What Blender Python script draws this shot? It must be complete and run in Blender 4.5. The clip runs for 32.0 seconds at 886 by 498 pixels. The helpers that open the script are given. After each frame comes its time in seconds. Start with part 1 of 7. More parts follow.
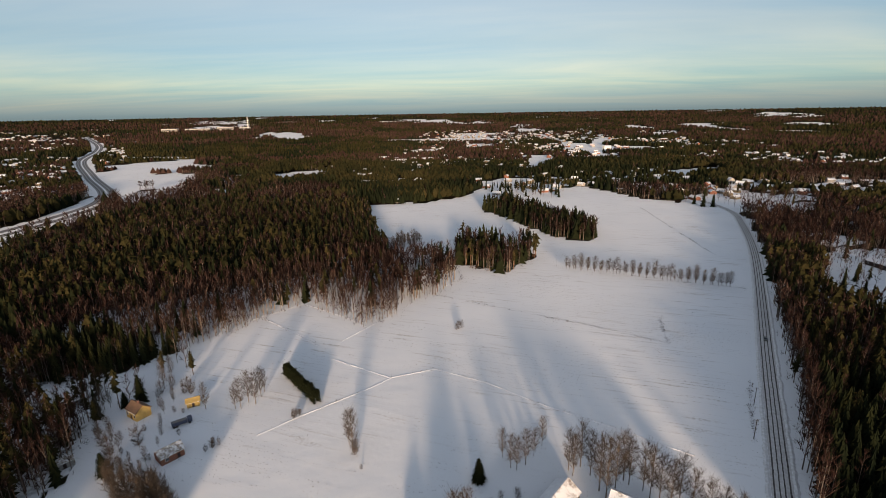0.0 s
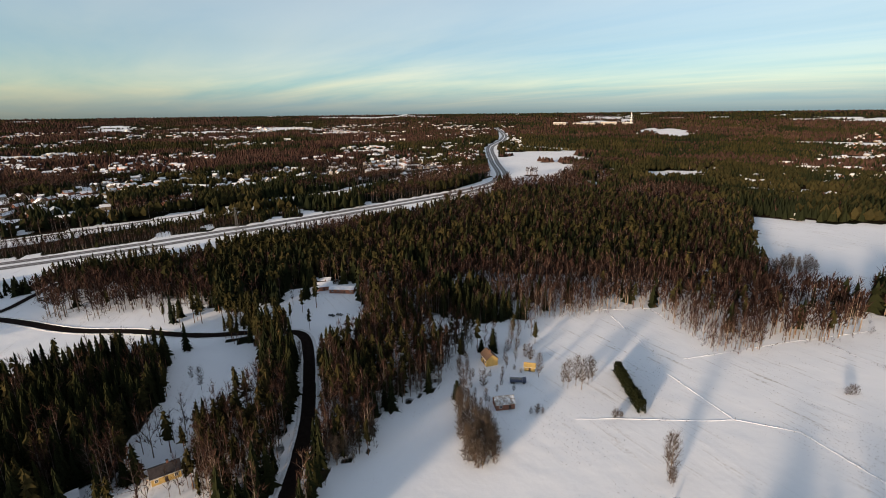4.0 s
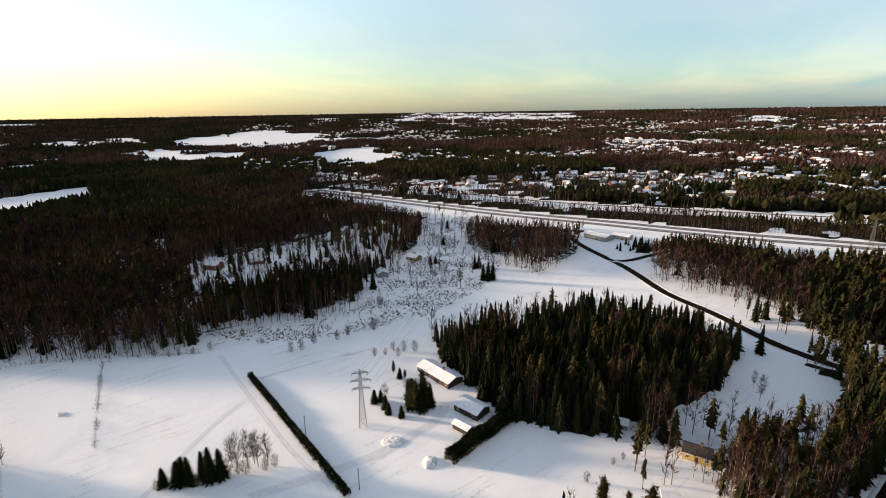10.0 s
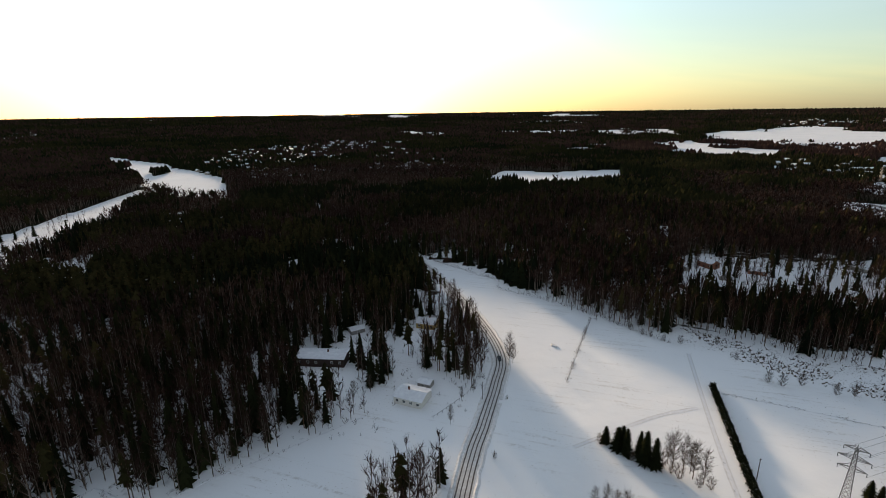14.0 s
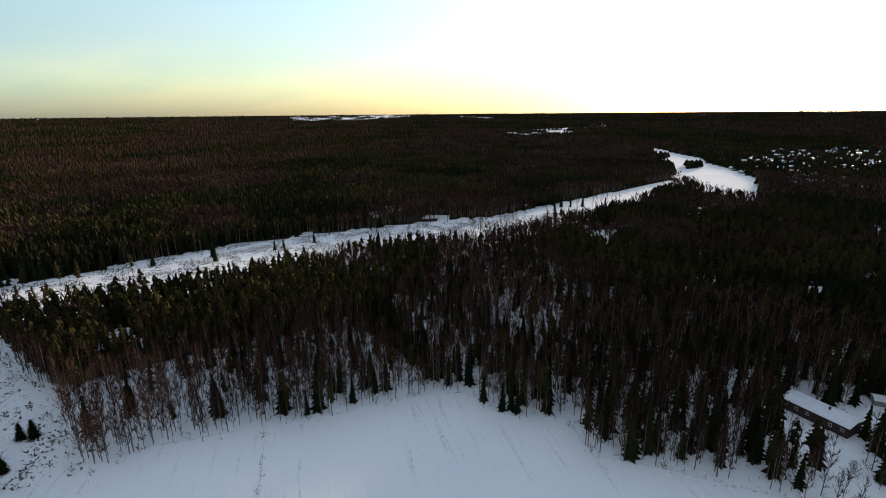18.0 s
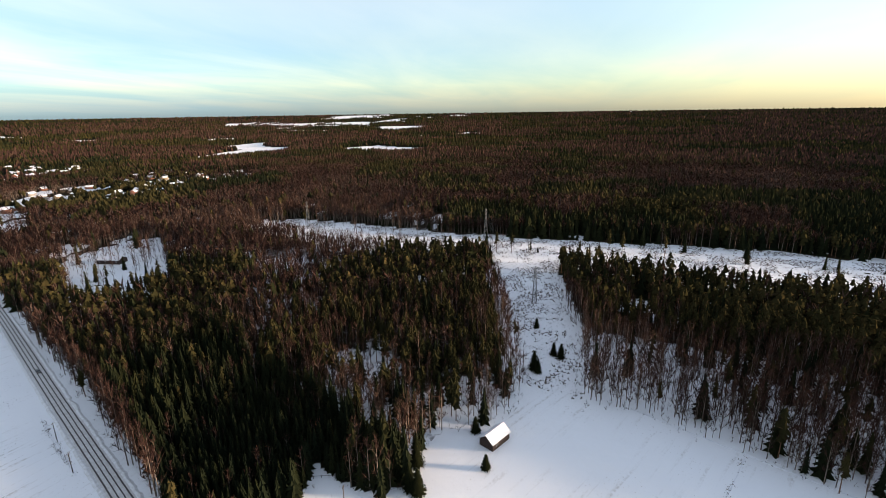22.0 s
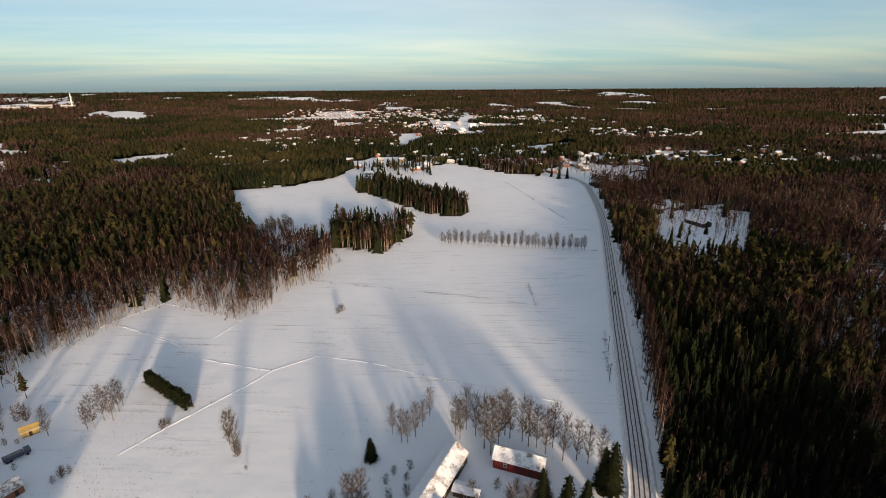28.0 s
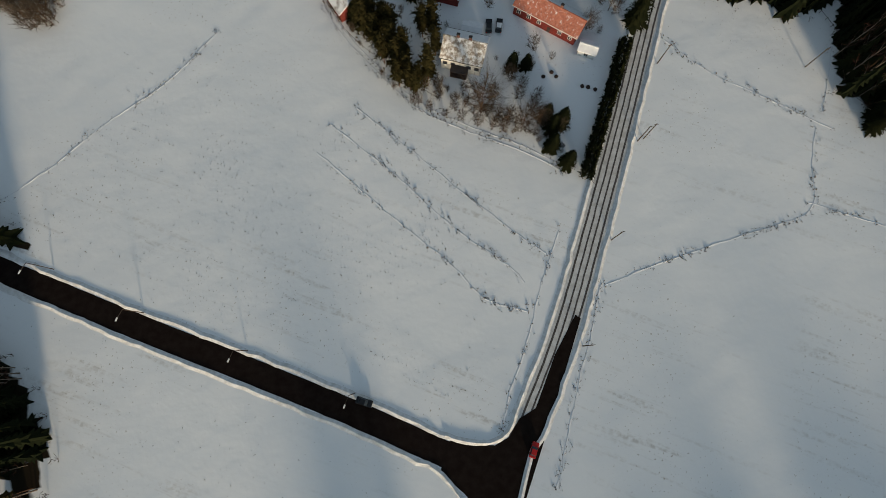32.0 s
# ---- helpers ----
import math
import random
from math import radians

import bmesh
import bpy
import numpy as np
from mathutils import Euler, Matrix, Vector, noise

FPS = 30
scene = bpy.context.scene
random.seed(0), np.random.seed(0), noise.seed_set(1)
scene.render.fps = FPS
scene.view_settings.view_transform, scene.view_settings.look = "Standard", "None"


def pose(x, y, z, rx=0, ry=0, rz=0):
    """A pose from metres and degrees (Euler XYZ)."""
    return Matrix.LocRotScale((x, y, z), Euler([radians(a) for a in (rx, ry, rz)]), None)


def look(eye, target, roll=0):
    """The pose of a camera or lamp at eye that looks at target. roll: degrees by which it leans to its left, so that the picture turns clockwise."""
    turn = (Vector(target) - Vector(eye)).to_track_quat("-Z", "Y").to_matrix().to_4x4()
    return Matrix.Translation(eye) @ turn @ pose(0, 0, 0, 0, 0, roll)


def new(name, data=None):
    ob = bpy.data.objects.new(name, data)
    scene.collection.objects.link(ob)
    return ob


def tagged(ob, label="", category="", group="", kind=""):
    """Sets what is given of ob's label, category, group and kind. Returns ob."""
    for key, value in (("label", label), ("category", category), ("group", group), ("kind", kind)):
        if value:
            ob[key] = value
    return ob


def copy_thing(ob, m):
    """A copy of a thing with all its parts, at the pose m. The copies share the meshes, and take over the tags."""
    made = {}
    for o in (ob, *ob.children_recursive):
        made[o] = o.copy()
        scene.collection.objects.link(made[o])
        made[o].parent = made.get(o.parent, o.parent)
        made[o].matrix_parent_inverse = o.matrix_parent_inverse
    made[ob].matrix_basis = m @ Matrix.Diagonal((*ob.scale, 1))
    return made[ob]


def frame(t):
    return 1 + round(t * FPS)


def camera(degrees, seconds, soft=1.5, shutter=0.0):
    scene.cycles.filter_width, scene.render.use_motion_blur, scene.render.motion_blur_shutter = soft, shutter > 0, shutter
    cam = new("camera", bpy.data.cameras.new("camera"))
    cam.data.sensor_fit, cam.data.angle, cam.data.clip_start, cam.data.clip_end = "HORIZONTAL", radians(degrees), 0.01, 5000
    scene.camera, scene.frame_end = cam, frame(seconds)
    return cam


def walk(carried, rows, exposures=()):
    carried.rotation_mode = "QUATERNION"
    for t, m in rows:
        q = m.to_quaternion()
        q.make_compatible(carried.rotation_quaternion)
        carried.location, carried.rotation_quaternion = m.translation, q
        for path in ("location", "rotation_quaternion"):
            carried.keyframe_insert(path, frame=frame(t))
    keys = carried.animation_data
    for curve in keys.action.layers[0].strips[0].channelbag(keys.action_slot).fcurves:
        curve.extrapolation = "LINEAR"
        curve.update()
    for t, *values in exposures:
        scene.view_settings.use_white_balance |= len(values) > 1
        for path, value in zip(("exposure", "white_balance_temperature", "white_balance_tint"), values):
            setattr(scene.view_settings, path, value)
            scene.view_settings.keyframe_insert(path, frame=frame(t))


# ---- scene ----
H = 120.0
cam = camera(84.84, 32.0, soft=0.8)
# seconds, tilt, lean and turn of a camera that hovers on one spot
ROWS = [
    (0.0, 74.19, 0.91, 3.79),
    (0.5, 74.17, 0.84, 8.17),
    (1.0, 74.12, 0.75, 13.6),
    (1.5, 74.13, 0.84, 19.37),
    (2.0, 74.15, 0.83, 25.07),
    (2.5, 74.17, 0.7, 30.6),
    (3.0, 74.18, 0.71, 35.95),
    (3.5, 74.25, 0.66, 40.94),
    (5.5, 74.06, 0.56, 59.73),
    (6.0, 74.06, 0.49, 64.89),
    (6.5, 74.01, 0.59, 70.43),
    (7.0, 74.02, 0.63, 76.05),
    (7.5, 74.02, 0.72, 81.86),
    (8.0, 74.03, 0.63, 87.9),
    (8.5, 74.04, 0.65, 94.04),
    (9.0, 74.05, 0.74, 100.0),
    (9.5, 74.05, 0.8, 105.94),
    (10.0, 74.06, 0.87, 111.68),
    (10.5, 74.07, 0.83, 117.63),
    (11.0, 74.04, 0.87, 123.75),
    (11.5, 74.1, 0.88, 130.03),
    (12.0, 74.11, 0.88, 136.51),
    (12.5, 74.13, 0.91, 143.23),
    (13.0, 74.13, 0.85, 150.74),
    (13.5, 74.16, 0.77, 159.24),
    (14.0, 74.12, 0.74, 167.99),
    (14.5, 74.1, 0.83, 176.69),
    (15.0, 74.18, 0.91, 184.69),
    (15.5, 74.23, 1.0, 191.85),
    (17.5, 74.26, 0.5, 218.71),
    (18.0, 74.25, 0.5, 225.26),
    (18.5, 74.28, 0.63, 231.68),
    (19.0, 74.23, 0.65, 238.32),
    (19.5, 74.22, 0.64, 245.37),
    (20.0, 74.2, 0.73, 253.01),
    (20.5, 74.15, 0.81, 260.89),
    (21.0, 74.16, 0.73, 269.08),
    (21.5, 74.22, 0.73, 277.0),
    (22.0, 74.16, 0.81, 284.65),
    (22.5, 74.17, 0.79, 292.46),
    (23.0, 74.19, 0.77, 300.45),
    (23.5, 74.19, 0.8, 308.45),
    (24.0, 74.1, 0.86, 316.49),
    (24.5, 74.08, 0.89, 324.9),
    (25.0, 74.06, 0.92, 333.69),
    (25.5, 74.01, 0.95, 340.47),
    (26.0, 74.04, 0.88, 344.02),
    (26.5, 73.99, 0.76, 346.27),
    (28.5, 68.37, 0.43, 349.17),
    (29.0, 61.03, 0.39, 349.51),
    (29.5, 53.1, 0.24, 349.81),
    (30.0, 45.16, 0.17, 350.07),
    (30.5, 37.05, 0.05, 350.5),
    (31.0, 28.93, -0.06, 350.7),
    (31.5, 20.86, -0.16, 350.93),
    (32.0, 12.83, -0.25, 351.26),
]
walk(cam, [(t, pose(0, 0, H, rx, ry, rz)) for t, rx, ry, rz in ROWS], [(0.0, 0.45, 6420, 13), (3.5, 0.62, 6310, 11), (6.0, 1.03, 6270, 12), (9.0, 1.2, 6350, 12), (12.0, 0.85, 6420, 10), (15.0, 0.75, 6420, 8), (18.0, 1.0, 6120, 9), (20.5, 1.05, 6070, 10), (23.0, 1.5, 6400, 14), (25.0, 0.9, 6220, 11), (26.5, 0.63, 6220, 9), (29.0, 0.57, 6400, 13), (30.0, 0.45, 6380, 6), (32.0, 0.11, 6110, 0)])

# ---- light ----
SUN_AZ, SUN_EL = radians(172), radians(7.8)      # clockwise from north (+y), and height
sun_way = Vector((math.sin(SUN_AZ) * math.cos(SUN_EL), math.cos(SUN_AZ) * math.cos(SUN_EL), math.sin(SUN_EL)))
world = bpy.data.worlds.new("world")
scene.world = world
world.use_nodes = True
wn, wl = world.node_tree.nodes, world.node_tree.links
wn.clear()


def sky_node(kind, links=(), **values):
    """A node of the sky; links: pairs of input name and output socket."""
    nd = wn.new("ShaderNode" + kind)
    for k, v in values.items():
        nd.inputs[k.replace("_", " ")].default_value = v
    for k, out in links:
        wl.new(out, nd.inputs[k])
    return nd


def sky_ramp(fac, stops):
    nd = sky_node("ValToRGB", [(0, fac)])
    els = nd.color_ramp.elements
    while len(els) < len(stops):
        els.new(0.5)
    for e, (at, c) in zip(els, stops):
        e.position, e.color = at, (*c, 1)
    return nd.outputs[0]


def sky_mix(fac, a, b, how="MIX"):
    nd = sky_node("Mix")
    nd.data_type, nd.blend_type = "RGBA", how
    for sock, v in ((nd.inputs["Factor"], fac), (nd.inputs["A"], a), (nd.inputs["B"], b)):
        if isinstance(v, float):
            sock.default_value = v
        elif isinstance(v, tuple):
            sock.default_value = (*v, 1)
        else:
            wl.new(v, sock)
    return nd.outputs["Result"]


w_sky = sky_node("TexSky")
w_sky.sky_type, w_sky.sun_disc = "NISHITA", False
w_sky.sun_elevation, w_sky.sun_rotation = SUN_EL, SUN_AZ
w_sky.altitude, w_sky.air_density, w_sky.dust_density, w_sky.ozone_density = 100, 1.0, 0.6, 1.6
w_way = sky_node("TexCoord").outputs["Generated"]
w_height = sky_node("SeparateXYZ", [(0, w_way)]).outputs["Z"]
# thin high cloud in streaks drawn out along the horizon
w_flat = sky_node("VectorMath", [(0, w_way)])
w_flat.operation = "DIVIDE"
w_lift = sky_node("Math", [(0, w_height)])
w_lift.operation, w_lift.inputs[1].default_value = "ADD", 0.07
wl.new(w_lift.outputs[0], w_flat.inputs[1])
w_map = sky_node("Mapping", [("Vector", w_flat.outputs[0])], Scale=(0.30, 0.75, 0.5), Rotation=(0, 0, 0.5))
w_noise = sky_node("TexNoise", [("Vector", w_map.outputs[0])], Scale=0.8, Detail=6.0, Roughness=0.55, Distortion=0.4)
w_streak = sky_node("MapRange", [("Value", w_noise.outputs["Fac"])], From_Min=0.36, From_Max=0.70).outputs[0]
# how near a way points to the sun's side
w_dot = sky_node("VectorMath", [(0, w_way)])
w_dot.operation, w_dot.inputs[1].default_value = "DOT_PRODUCT", (math.sin(SUN_AZ), math.cos(SUN_AZ), 0)
w_near = sky_node("MapRange", [("Value", w_dot.outputs["Value"])], From_Min=-0.55, From_Max=0.95).outputs[0]
w_side = sky_node("MapRange", [("Value", w_dot.outputs["Value"])], From_Min=-0.85, From_Max=-0.1, To_Min=1.0, To_Max=1.35).outputs[0]
w_up = sky_node("MapRange", [("Value", w_height)], From_Min=0.0, From_Max=0.5).outputs[0]
# blue-grey murk on the horizon, a cream band of cloud over it, clear blue and then pale veils higher up
w_clear = sky_ramp(w_up, [(0.0, (0.40, 0.60, 0.76)), (0.035, (0.42, 0.60, 0.74)), (0.10, (0.56, 0.78, 0.84)), (0.22, (0.60, 0.80, 0.94)), (0.38, (0.74, 0.89, 0.98)), (0.60, (1.0, 1.0, 1.0)), (1.0, (1.0, 1.0, 1.0))])
w_cloud = sky_ramp(w_up, [(0.0, (0.44, 0.62, 0.76)), (0.035, (0.60, 0.70, 0.74)), (0.10, (1.0, 1.0, 0.86)), (0.22, (0.90, 0.96, 0.96)), (0.38, (0.96, 1.0, 1.0)), (0.60, (1.0, 1.0, 1.0)), (1.0, (1.0, 1.0, 1.0))])
w_far = sky_mix(w_streak, w_clear, w_cloud)
w_sunny = sky_ramp(w_up, [(0.0, (0.60, 0.56, 0.42)), (0.12, (0.76, 0.72, 0.58)), (0.40, (1.0, 1.0, 0.95)), (1.0, (1.0, 1.0, 1.0))])
w_tone = sky_mix(w_near, w_far, w_sunny)
w_pale = sky_node("MapRange", [("Value", w_near)], To_Min=0.42, To_Max=0.82).outputs[0]
w_grey = sky_node("MapRange", [("Value", w_height)], From_Min=0.15, From_Max=0.6, To_Min=1.0, To_Max=0.85).outputs[0]
w_sat = sky_node("Math", [(0, w_pale), (1, w_grey)])
w_sat.operation = "MULTIPLY"
w_soft = sky_node("HueSaturation", [("Color", w_sky.outputs[0]), ("Saturation", w_sat.outputs[0])])
w_air = sky_mix(1.0, w_soft.outputs[0], w_tone, "MULTIPLY")
# overhead the veil is thick and bright
w_veil = sky_node("MapRange", [("Value", w_height)], From_Min=0.2, From_Max=0.75, To_Min=1.0, To_Max=1.15).outputs[0]
w_all = sky_mix(1.0, sky_mix(1.0, w_air, w_veil, "MULTIPLY"), w_side, "MULTIPLY")
w_bg = sky_node("Background", [("Color", w_all)], Strength=0.108)
w_out = sky_node("OutputWorld", [("Surface", w_bg.outputs[0])])
sun = new("sun", bpy.data.lights.new("sun", "SUN"))
sun.data.energy, sun.data.angle, sun.data.color = 5.0, radians(5.5), (1.0, 0.75, 0.51)
sun.matrix_world = look(sun_way * 100, (0, 0, 0))


# ---- materials ----
class Mat:
    """A node material in the making."""

    def __init__(self, name, rough=0.8, metal=0.0):
        self.m = bpy.data.materials.new(name)
        self.m.use_nodes = True
        self.n, self.l = self.m.node_tree.nodes, self.m.node_tree.links
        self.b = self.n["Principled BSDF"]
        self.b.inputs["Roughness"].default_value = rough
        self.b.inputs["Metallic"].default_value = metal
        self.b.inputs["Specular IOR Level"].default_value = 0.25

    def node(self, kind, **values):
        nd = self.n.new(kind)
        for k, v in values.items():
            nd.inputs[k].default_value = v
        return nd

    def coords(self, scale=(1, 1, 1), turn=0.0):
        geo = self.n.new("ShaderNodeNewGeometry")
        mp, rot = self.node("ShaderNodeMapping"), self.node("ShaderNodeMapping")
        rot.inputs["Rotation"].default_value = (0, 0, turn)
        mp.inputs["Scale"].default_value = scale
        self.l.new(geo.outputs["Position"], rot.inputs["Vector"])
        self.l.new(rot.outputs[0], mp.inputs["Vector"])
        return mp.outputs[0]

    def noise(self, scale, detail=3.0, vec=None, rough=0.55):
        nd = self.node("ShaderNodeTexNoise", Scale=scale, Detail=detail, Roughness=rough)
        self.l.new(vec if vec else self.coords(), nd.inputs["Vector"])
        return nd.outputs["Fac"]

    def ramp(self, fac, stops):
        nd = self.n.new("ShaderNodeValToRGB")
        els = nd.color_ramp.elements
        while len(els) < len(stops):
            els.new(0.5)
        for e, (p, c) in zip(els, stops):
            e.position, e.color = p, (*c, 1) if len(c) == 3 else c
        self.l.new(fac, nd.inputs[0])
        return nd.outputs[0]

    def mix(self, fac, a, b):
        nd = self.n.new("ShaderNodeMix")
        nd.data_type = "RGBA"
        for sock, v in ((nd.inputs["Factor"], fac), (nd.inputs["A"], a), (nd.inputs["B"], b)):
            if isinstance(v, (int, float)):
                sock.default_value = v
            elif isinstance(v, tuple):
                sock.default_value = (*v, 1)
            else:
                self.l.new(v, sock)
        return nd.outputs["Result"]

    def math(self, op, a, b):
        nd = self.n.new("ShaderNodeMath")
        nd.operation = op
        for sock, v in zip(nd.inputs, (a, b)):
            if isinstance(v, (int, float)):
                sock.default_value = v
            else:
                self.l.new(v, sock)
        return nd.outputs[0]

    def step(self, fac, lo, hi):
        nd = self.node("ShaderNodeMapRange")
        nd.inputs["From Min"].default_value, nd.inputs["From Max"].default_value = lo, hi
        self.l.new(fac, nd.inputs["Value"])
        return nd.outputs[0]

    def attr(self, name):
        nd = self.n.new("ShaderNodeAttribute")
        nd.attribute_name = name
        return nd.outputs["Fac"]

    def bump(self, h, strength=0.4, dist=0.1):
        nd = self.node("ShaderNodeBump", Strength=strength, Distance=dist)
        self.l.new(h, nd.inputs["Height"])
        self.l.new(nd.outputs[0], self.b.inputs["Normal"])

    def color(self, c):
        if isinstance(c, tuple):
            self.b.inputs["Base Color"].default_value = (*c, 1)
        else:
            self.l.new(c, self.b.inputs["Base Color"])
        return self.m


def plain(name, a, b=None, scale=2.0, rough=0.8, metal=0.0, bump=0.0):
    """Two tones of one surface, mottled by noise, with a finer grain on top."""
    k = Mat(name, rough, metal)
    b = b or tuple(v * 0.72 for v in a)
    f = k.step(k.noise(scale, 5), 0.35, 0.65)
    g = k.noise(scale * 9, 2)
    c = k.mix(f, a, b)
    c = k.mix(k.math("MULTIPLY", g, 0.25), c, tuple(v * 0.5 for v in a))
    if bump:
        k.bump(g, bump, 0.05)
    return k.color(c)


def snow_mat():
    """Field snow with stubble streaks, drifts and, where the attribute says so, fallen needles with the dark under
    trees painted in.
    """
    k = Mat("snow_ground", 0.8)
    k.b.inputs["Specular IOR Level"].default_value = 0.0
    big = k.noise(0.012, 4)
    snow = k.mix(k.step(big, 0.3, 0.7), (0.86, 0.855, 0.86), (0.79, 0.795, 0.81))
    # furrows of the ploughed fields
    rows = k.noise(1.0, 3, k.coords((0.035, 0.50, 1), radians(14)))
    patch = k.step(k.noise(0.016, 3), 0.42, 0.58)
    sep = k.n.new("ShaderNodeSeparateXYZ")
    k.l.new(k.coords(), sep.inputs[0])
    patch = k.math("MULTIPLY", patch, k.step(sep.outputs["Y"], 120, 190))      # only the northern field is ploughed
    streak = k.math("MULTIPLY", k.math("MULTIPLY", k.step(rows, 0.57, 0.66), k.step(k.noise(0.9, 3), 0.42, 0.60)), patch)
    mown = k.noise(1.0, 3, k.coords((0.030, 0.42, 1), radians(30)))
    mown = k.math("MULTIPLY", k.math("MULTIPLY", k.step(mown, 0.55, 0.66), k.step(k.noise(0.8, 3), 0.40, 0.62)), k.math("MULTIPLY", k.step(k.noise(0.03, 3), 0.44, 0.60), k.step(sep.outputs["Y"], 80, 40)))
    streak = k.math("MAXIMUM", streak, k.math("MULTIPLY", mown, 0.55))
    specks = k.math("MULTIPLY", k.step(k.noise(1.3, 2), 0.66, 0.72), k.step(k.noise(0.03, 2), 0.48, 0.60))
    snow = k.mix(k.math("MULTIPLY", k.math("MAXIMUM", streak, specks), 0.75), snow, (0.30, 0.25, 0.19))
    lit = k.attr("litter_shade")
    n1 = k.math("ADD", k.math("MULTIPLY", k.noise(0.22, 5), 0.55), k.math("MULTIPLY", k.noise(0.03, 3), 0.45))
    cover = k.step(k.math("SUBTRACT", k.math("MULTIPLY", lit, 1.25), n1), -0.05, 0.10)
    # near-black tones: fallen needles plus the shade between trees, put into the colour
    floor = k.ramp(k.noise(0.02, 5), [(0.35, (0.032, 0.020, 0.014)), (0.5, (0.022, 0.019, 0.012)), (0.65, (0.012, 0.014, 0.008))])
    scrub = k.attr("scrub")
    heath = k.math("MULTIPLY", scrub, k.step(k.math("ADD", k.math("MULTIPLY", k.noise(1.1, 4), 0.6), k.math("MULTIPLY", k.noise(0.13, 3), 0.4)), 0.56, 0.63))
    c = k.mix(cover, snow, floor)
    c = k.mix(heath, c, (0.11, 0.085, 0.065))
    k.bump(k.math("ADD", k.math("ADD", k.math("MULTIPLY", k.noise(0.022, 3), 3.2), k.noise(0.12, 5)), k.math("MULTIPLY", k.math("MULTIPLY", rows, patch), 0.5)), 0.35, 0.5)
    return k.color(c)


def leafy(name, stops, rough=0.9):
    k = Mat(name, rough)
    k.b.inputs["Specular IOR Level"].default_value = 0.0
    t = k.attr("tint")
    n = k.math("ADD", k.math("MULTIPLY", t, 0.7), k.math("MULTIPLY", k.noise(1.2, 2), 0.3))
    return k.color(k.ramp(n, stops))


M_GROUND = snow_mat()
M_SPRUCE = leafy("spruce_needles", [(0.15, (0.006, 0.009, 0.006)), (0.55, (0.013, 0.015, 0.007)), (0.85, (0.027, 0.027, 0.011))])
M_PINE = leafy("pine_needles", [(0.15, (0.010, 0.012, 0.006)), (0.55, (0.025, 0.022, 0.009)), (0.85, (0.048, 0.037, 0.015))])
M_TWIG = leafy("birch_twigs", [(0.15, (0.022, 0.013, 0.011)), (0.5, (0.038, 0.021, 0.017)), (0.85, (0.076, 0.047, 0.034))])
M_TWIG_PALE = leafy("garden_twigs", [(0.2, (0.030, 0.024, 0.020)), (0.8, (0.092, 0.072, 0.056))])
M_BARK = leafy("birch_bark", [(0.2, (0.060, 0.045, 0.038)), (0.8, (0.27, 0.22, 0.18))])
M_BARK_DARK = leafy("pine_bark", [(0.2, (0.070, 0.046, 0.034)), (0.8, (0.20, 0.105, 0.060))])
M_SNOW = plain("roof_snow", (0.84, 0.84, 0.86), (0.72, 0.72, 0.75), 0.6, 0.7, bump=0.3)
M_BANK = plain("ploughed_snow", (0.82, 0.81, 0.82), (0.62, 0.60, 0.58), 0.8, 0.75, bump=0.6)
M_ASPHALT = plain("wet_asphalt", (0.011, 0.007, 0.006), (0.018, 0.013, 0.011), 0.5, 0.95)
M_ASPHALT.node_tree.nodes["Principled BSDF"].inputs["Specular IOR Level"].default_value = 0.03
M_SLUSH = plain("packed_snow", (0.70, 0.68, 0.67), (0.52, 0.49, 0.47), 0.6, 0.8)
M_LANE = plain("slushy_lane", (0.36, 0.35, 0.35), (0.26, 0.25, 0.25), 0.3, 0.8)
M_TRACK = plain("wheel_track", (0.060, 0.050, 0.046), (0.12, 0.105, 0.10), 0.9, 0.6)
M_RED = plain("falu_red_boards", (0.17, 0.024, 0.018), (0.10, 0.017, 0.014), 1.5)
M_DARKWOOD = plain("dark_boards", (0.055, 0.035, 0.028), (0.030, 0.021, 0.018), 1.5)
M_WHITEWALL = plain("white_plaster", (0.72, 0.69, 0.64), (0.60, 0.57, 0.52), 1.2)
M_PALE = plain("pale_boards", (0.42, 0.38, 0.33), (0.30, 0.27, 0.24), 1.2)
M_YELLOW = plain("yellow_boards", (0.50, 0.34, 0.11), (0.38, 0.26, 0.09), 1.5)
M_BROWNROOF = plain("brown_roof", (0.20, 0.12, 0.075), (0.13, 0.08, 0.055), 1.4)
M_OCHRE = plain("ochre_boards", (0.27, 0.21, 0.13), (0.20, 0.15, 0.10), 1.5)
M_GREYWALL = plain("grey_boards", (0.30, 0.28, 0.26), (0.20, 0.19, 0.18), 1.5)
M_BRICK = plain("brick_wall", (0.30, 0.13, 0.08), (0.20, 0.09, 0.06), 3.0)


def snowed(name, tile, share, scale=0.55):
    """Roofing with snow lying on a share of it in torn patches, and rows of tiles."""
    k = Mat(name, 0.8)
    base = k.mix(k.step(k.noise(2.2, 4), 0.35, 0.65), tile, tuple(v * 0.62 for v in tile))
    mask = k.step(k.math("ADD", k.math("MULTIPLY", k.noise(scale, 5), 0.7), k.math("MULTIPLY", k.noise(scale * 6, 3), 0.3)), 0.62 - 0.32 * share, 0.78 - 0.32 * share)
    k.bump(k.math("ADD", k.noise(5.0, 3), mask), 0.5, 0.08)
    return k.color(k.mix(mask, base, (0.80, 0.79, 0.80)))


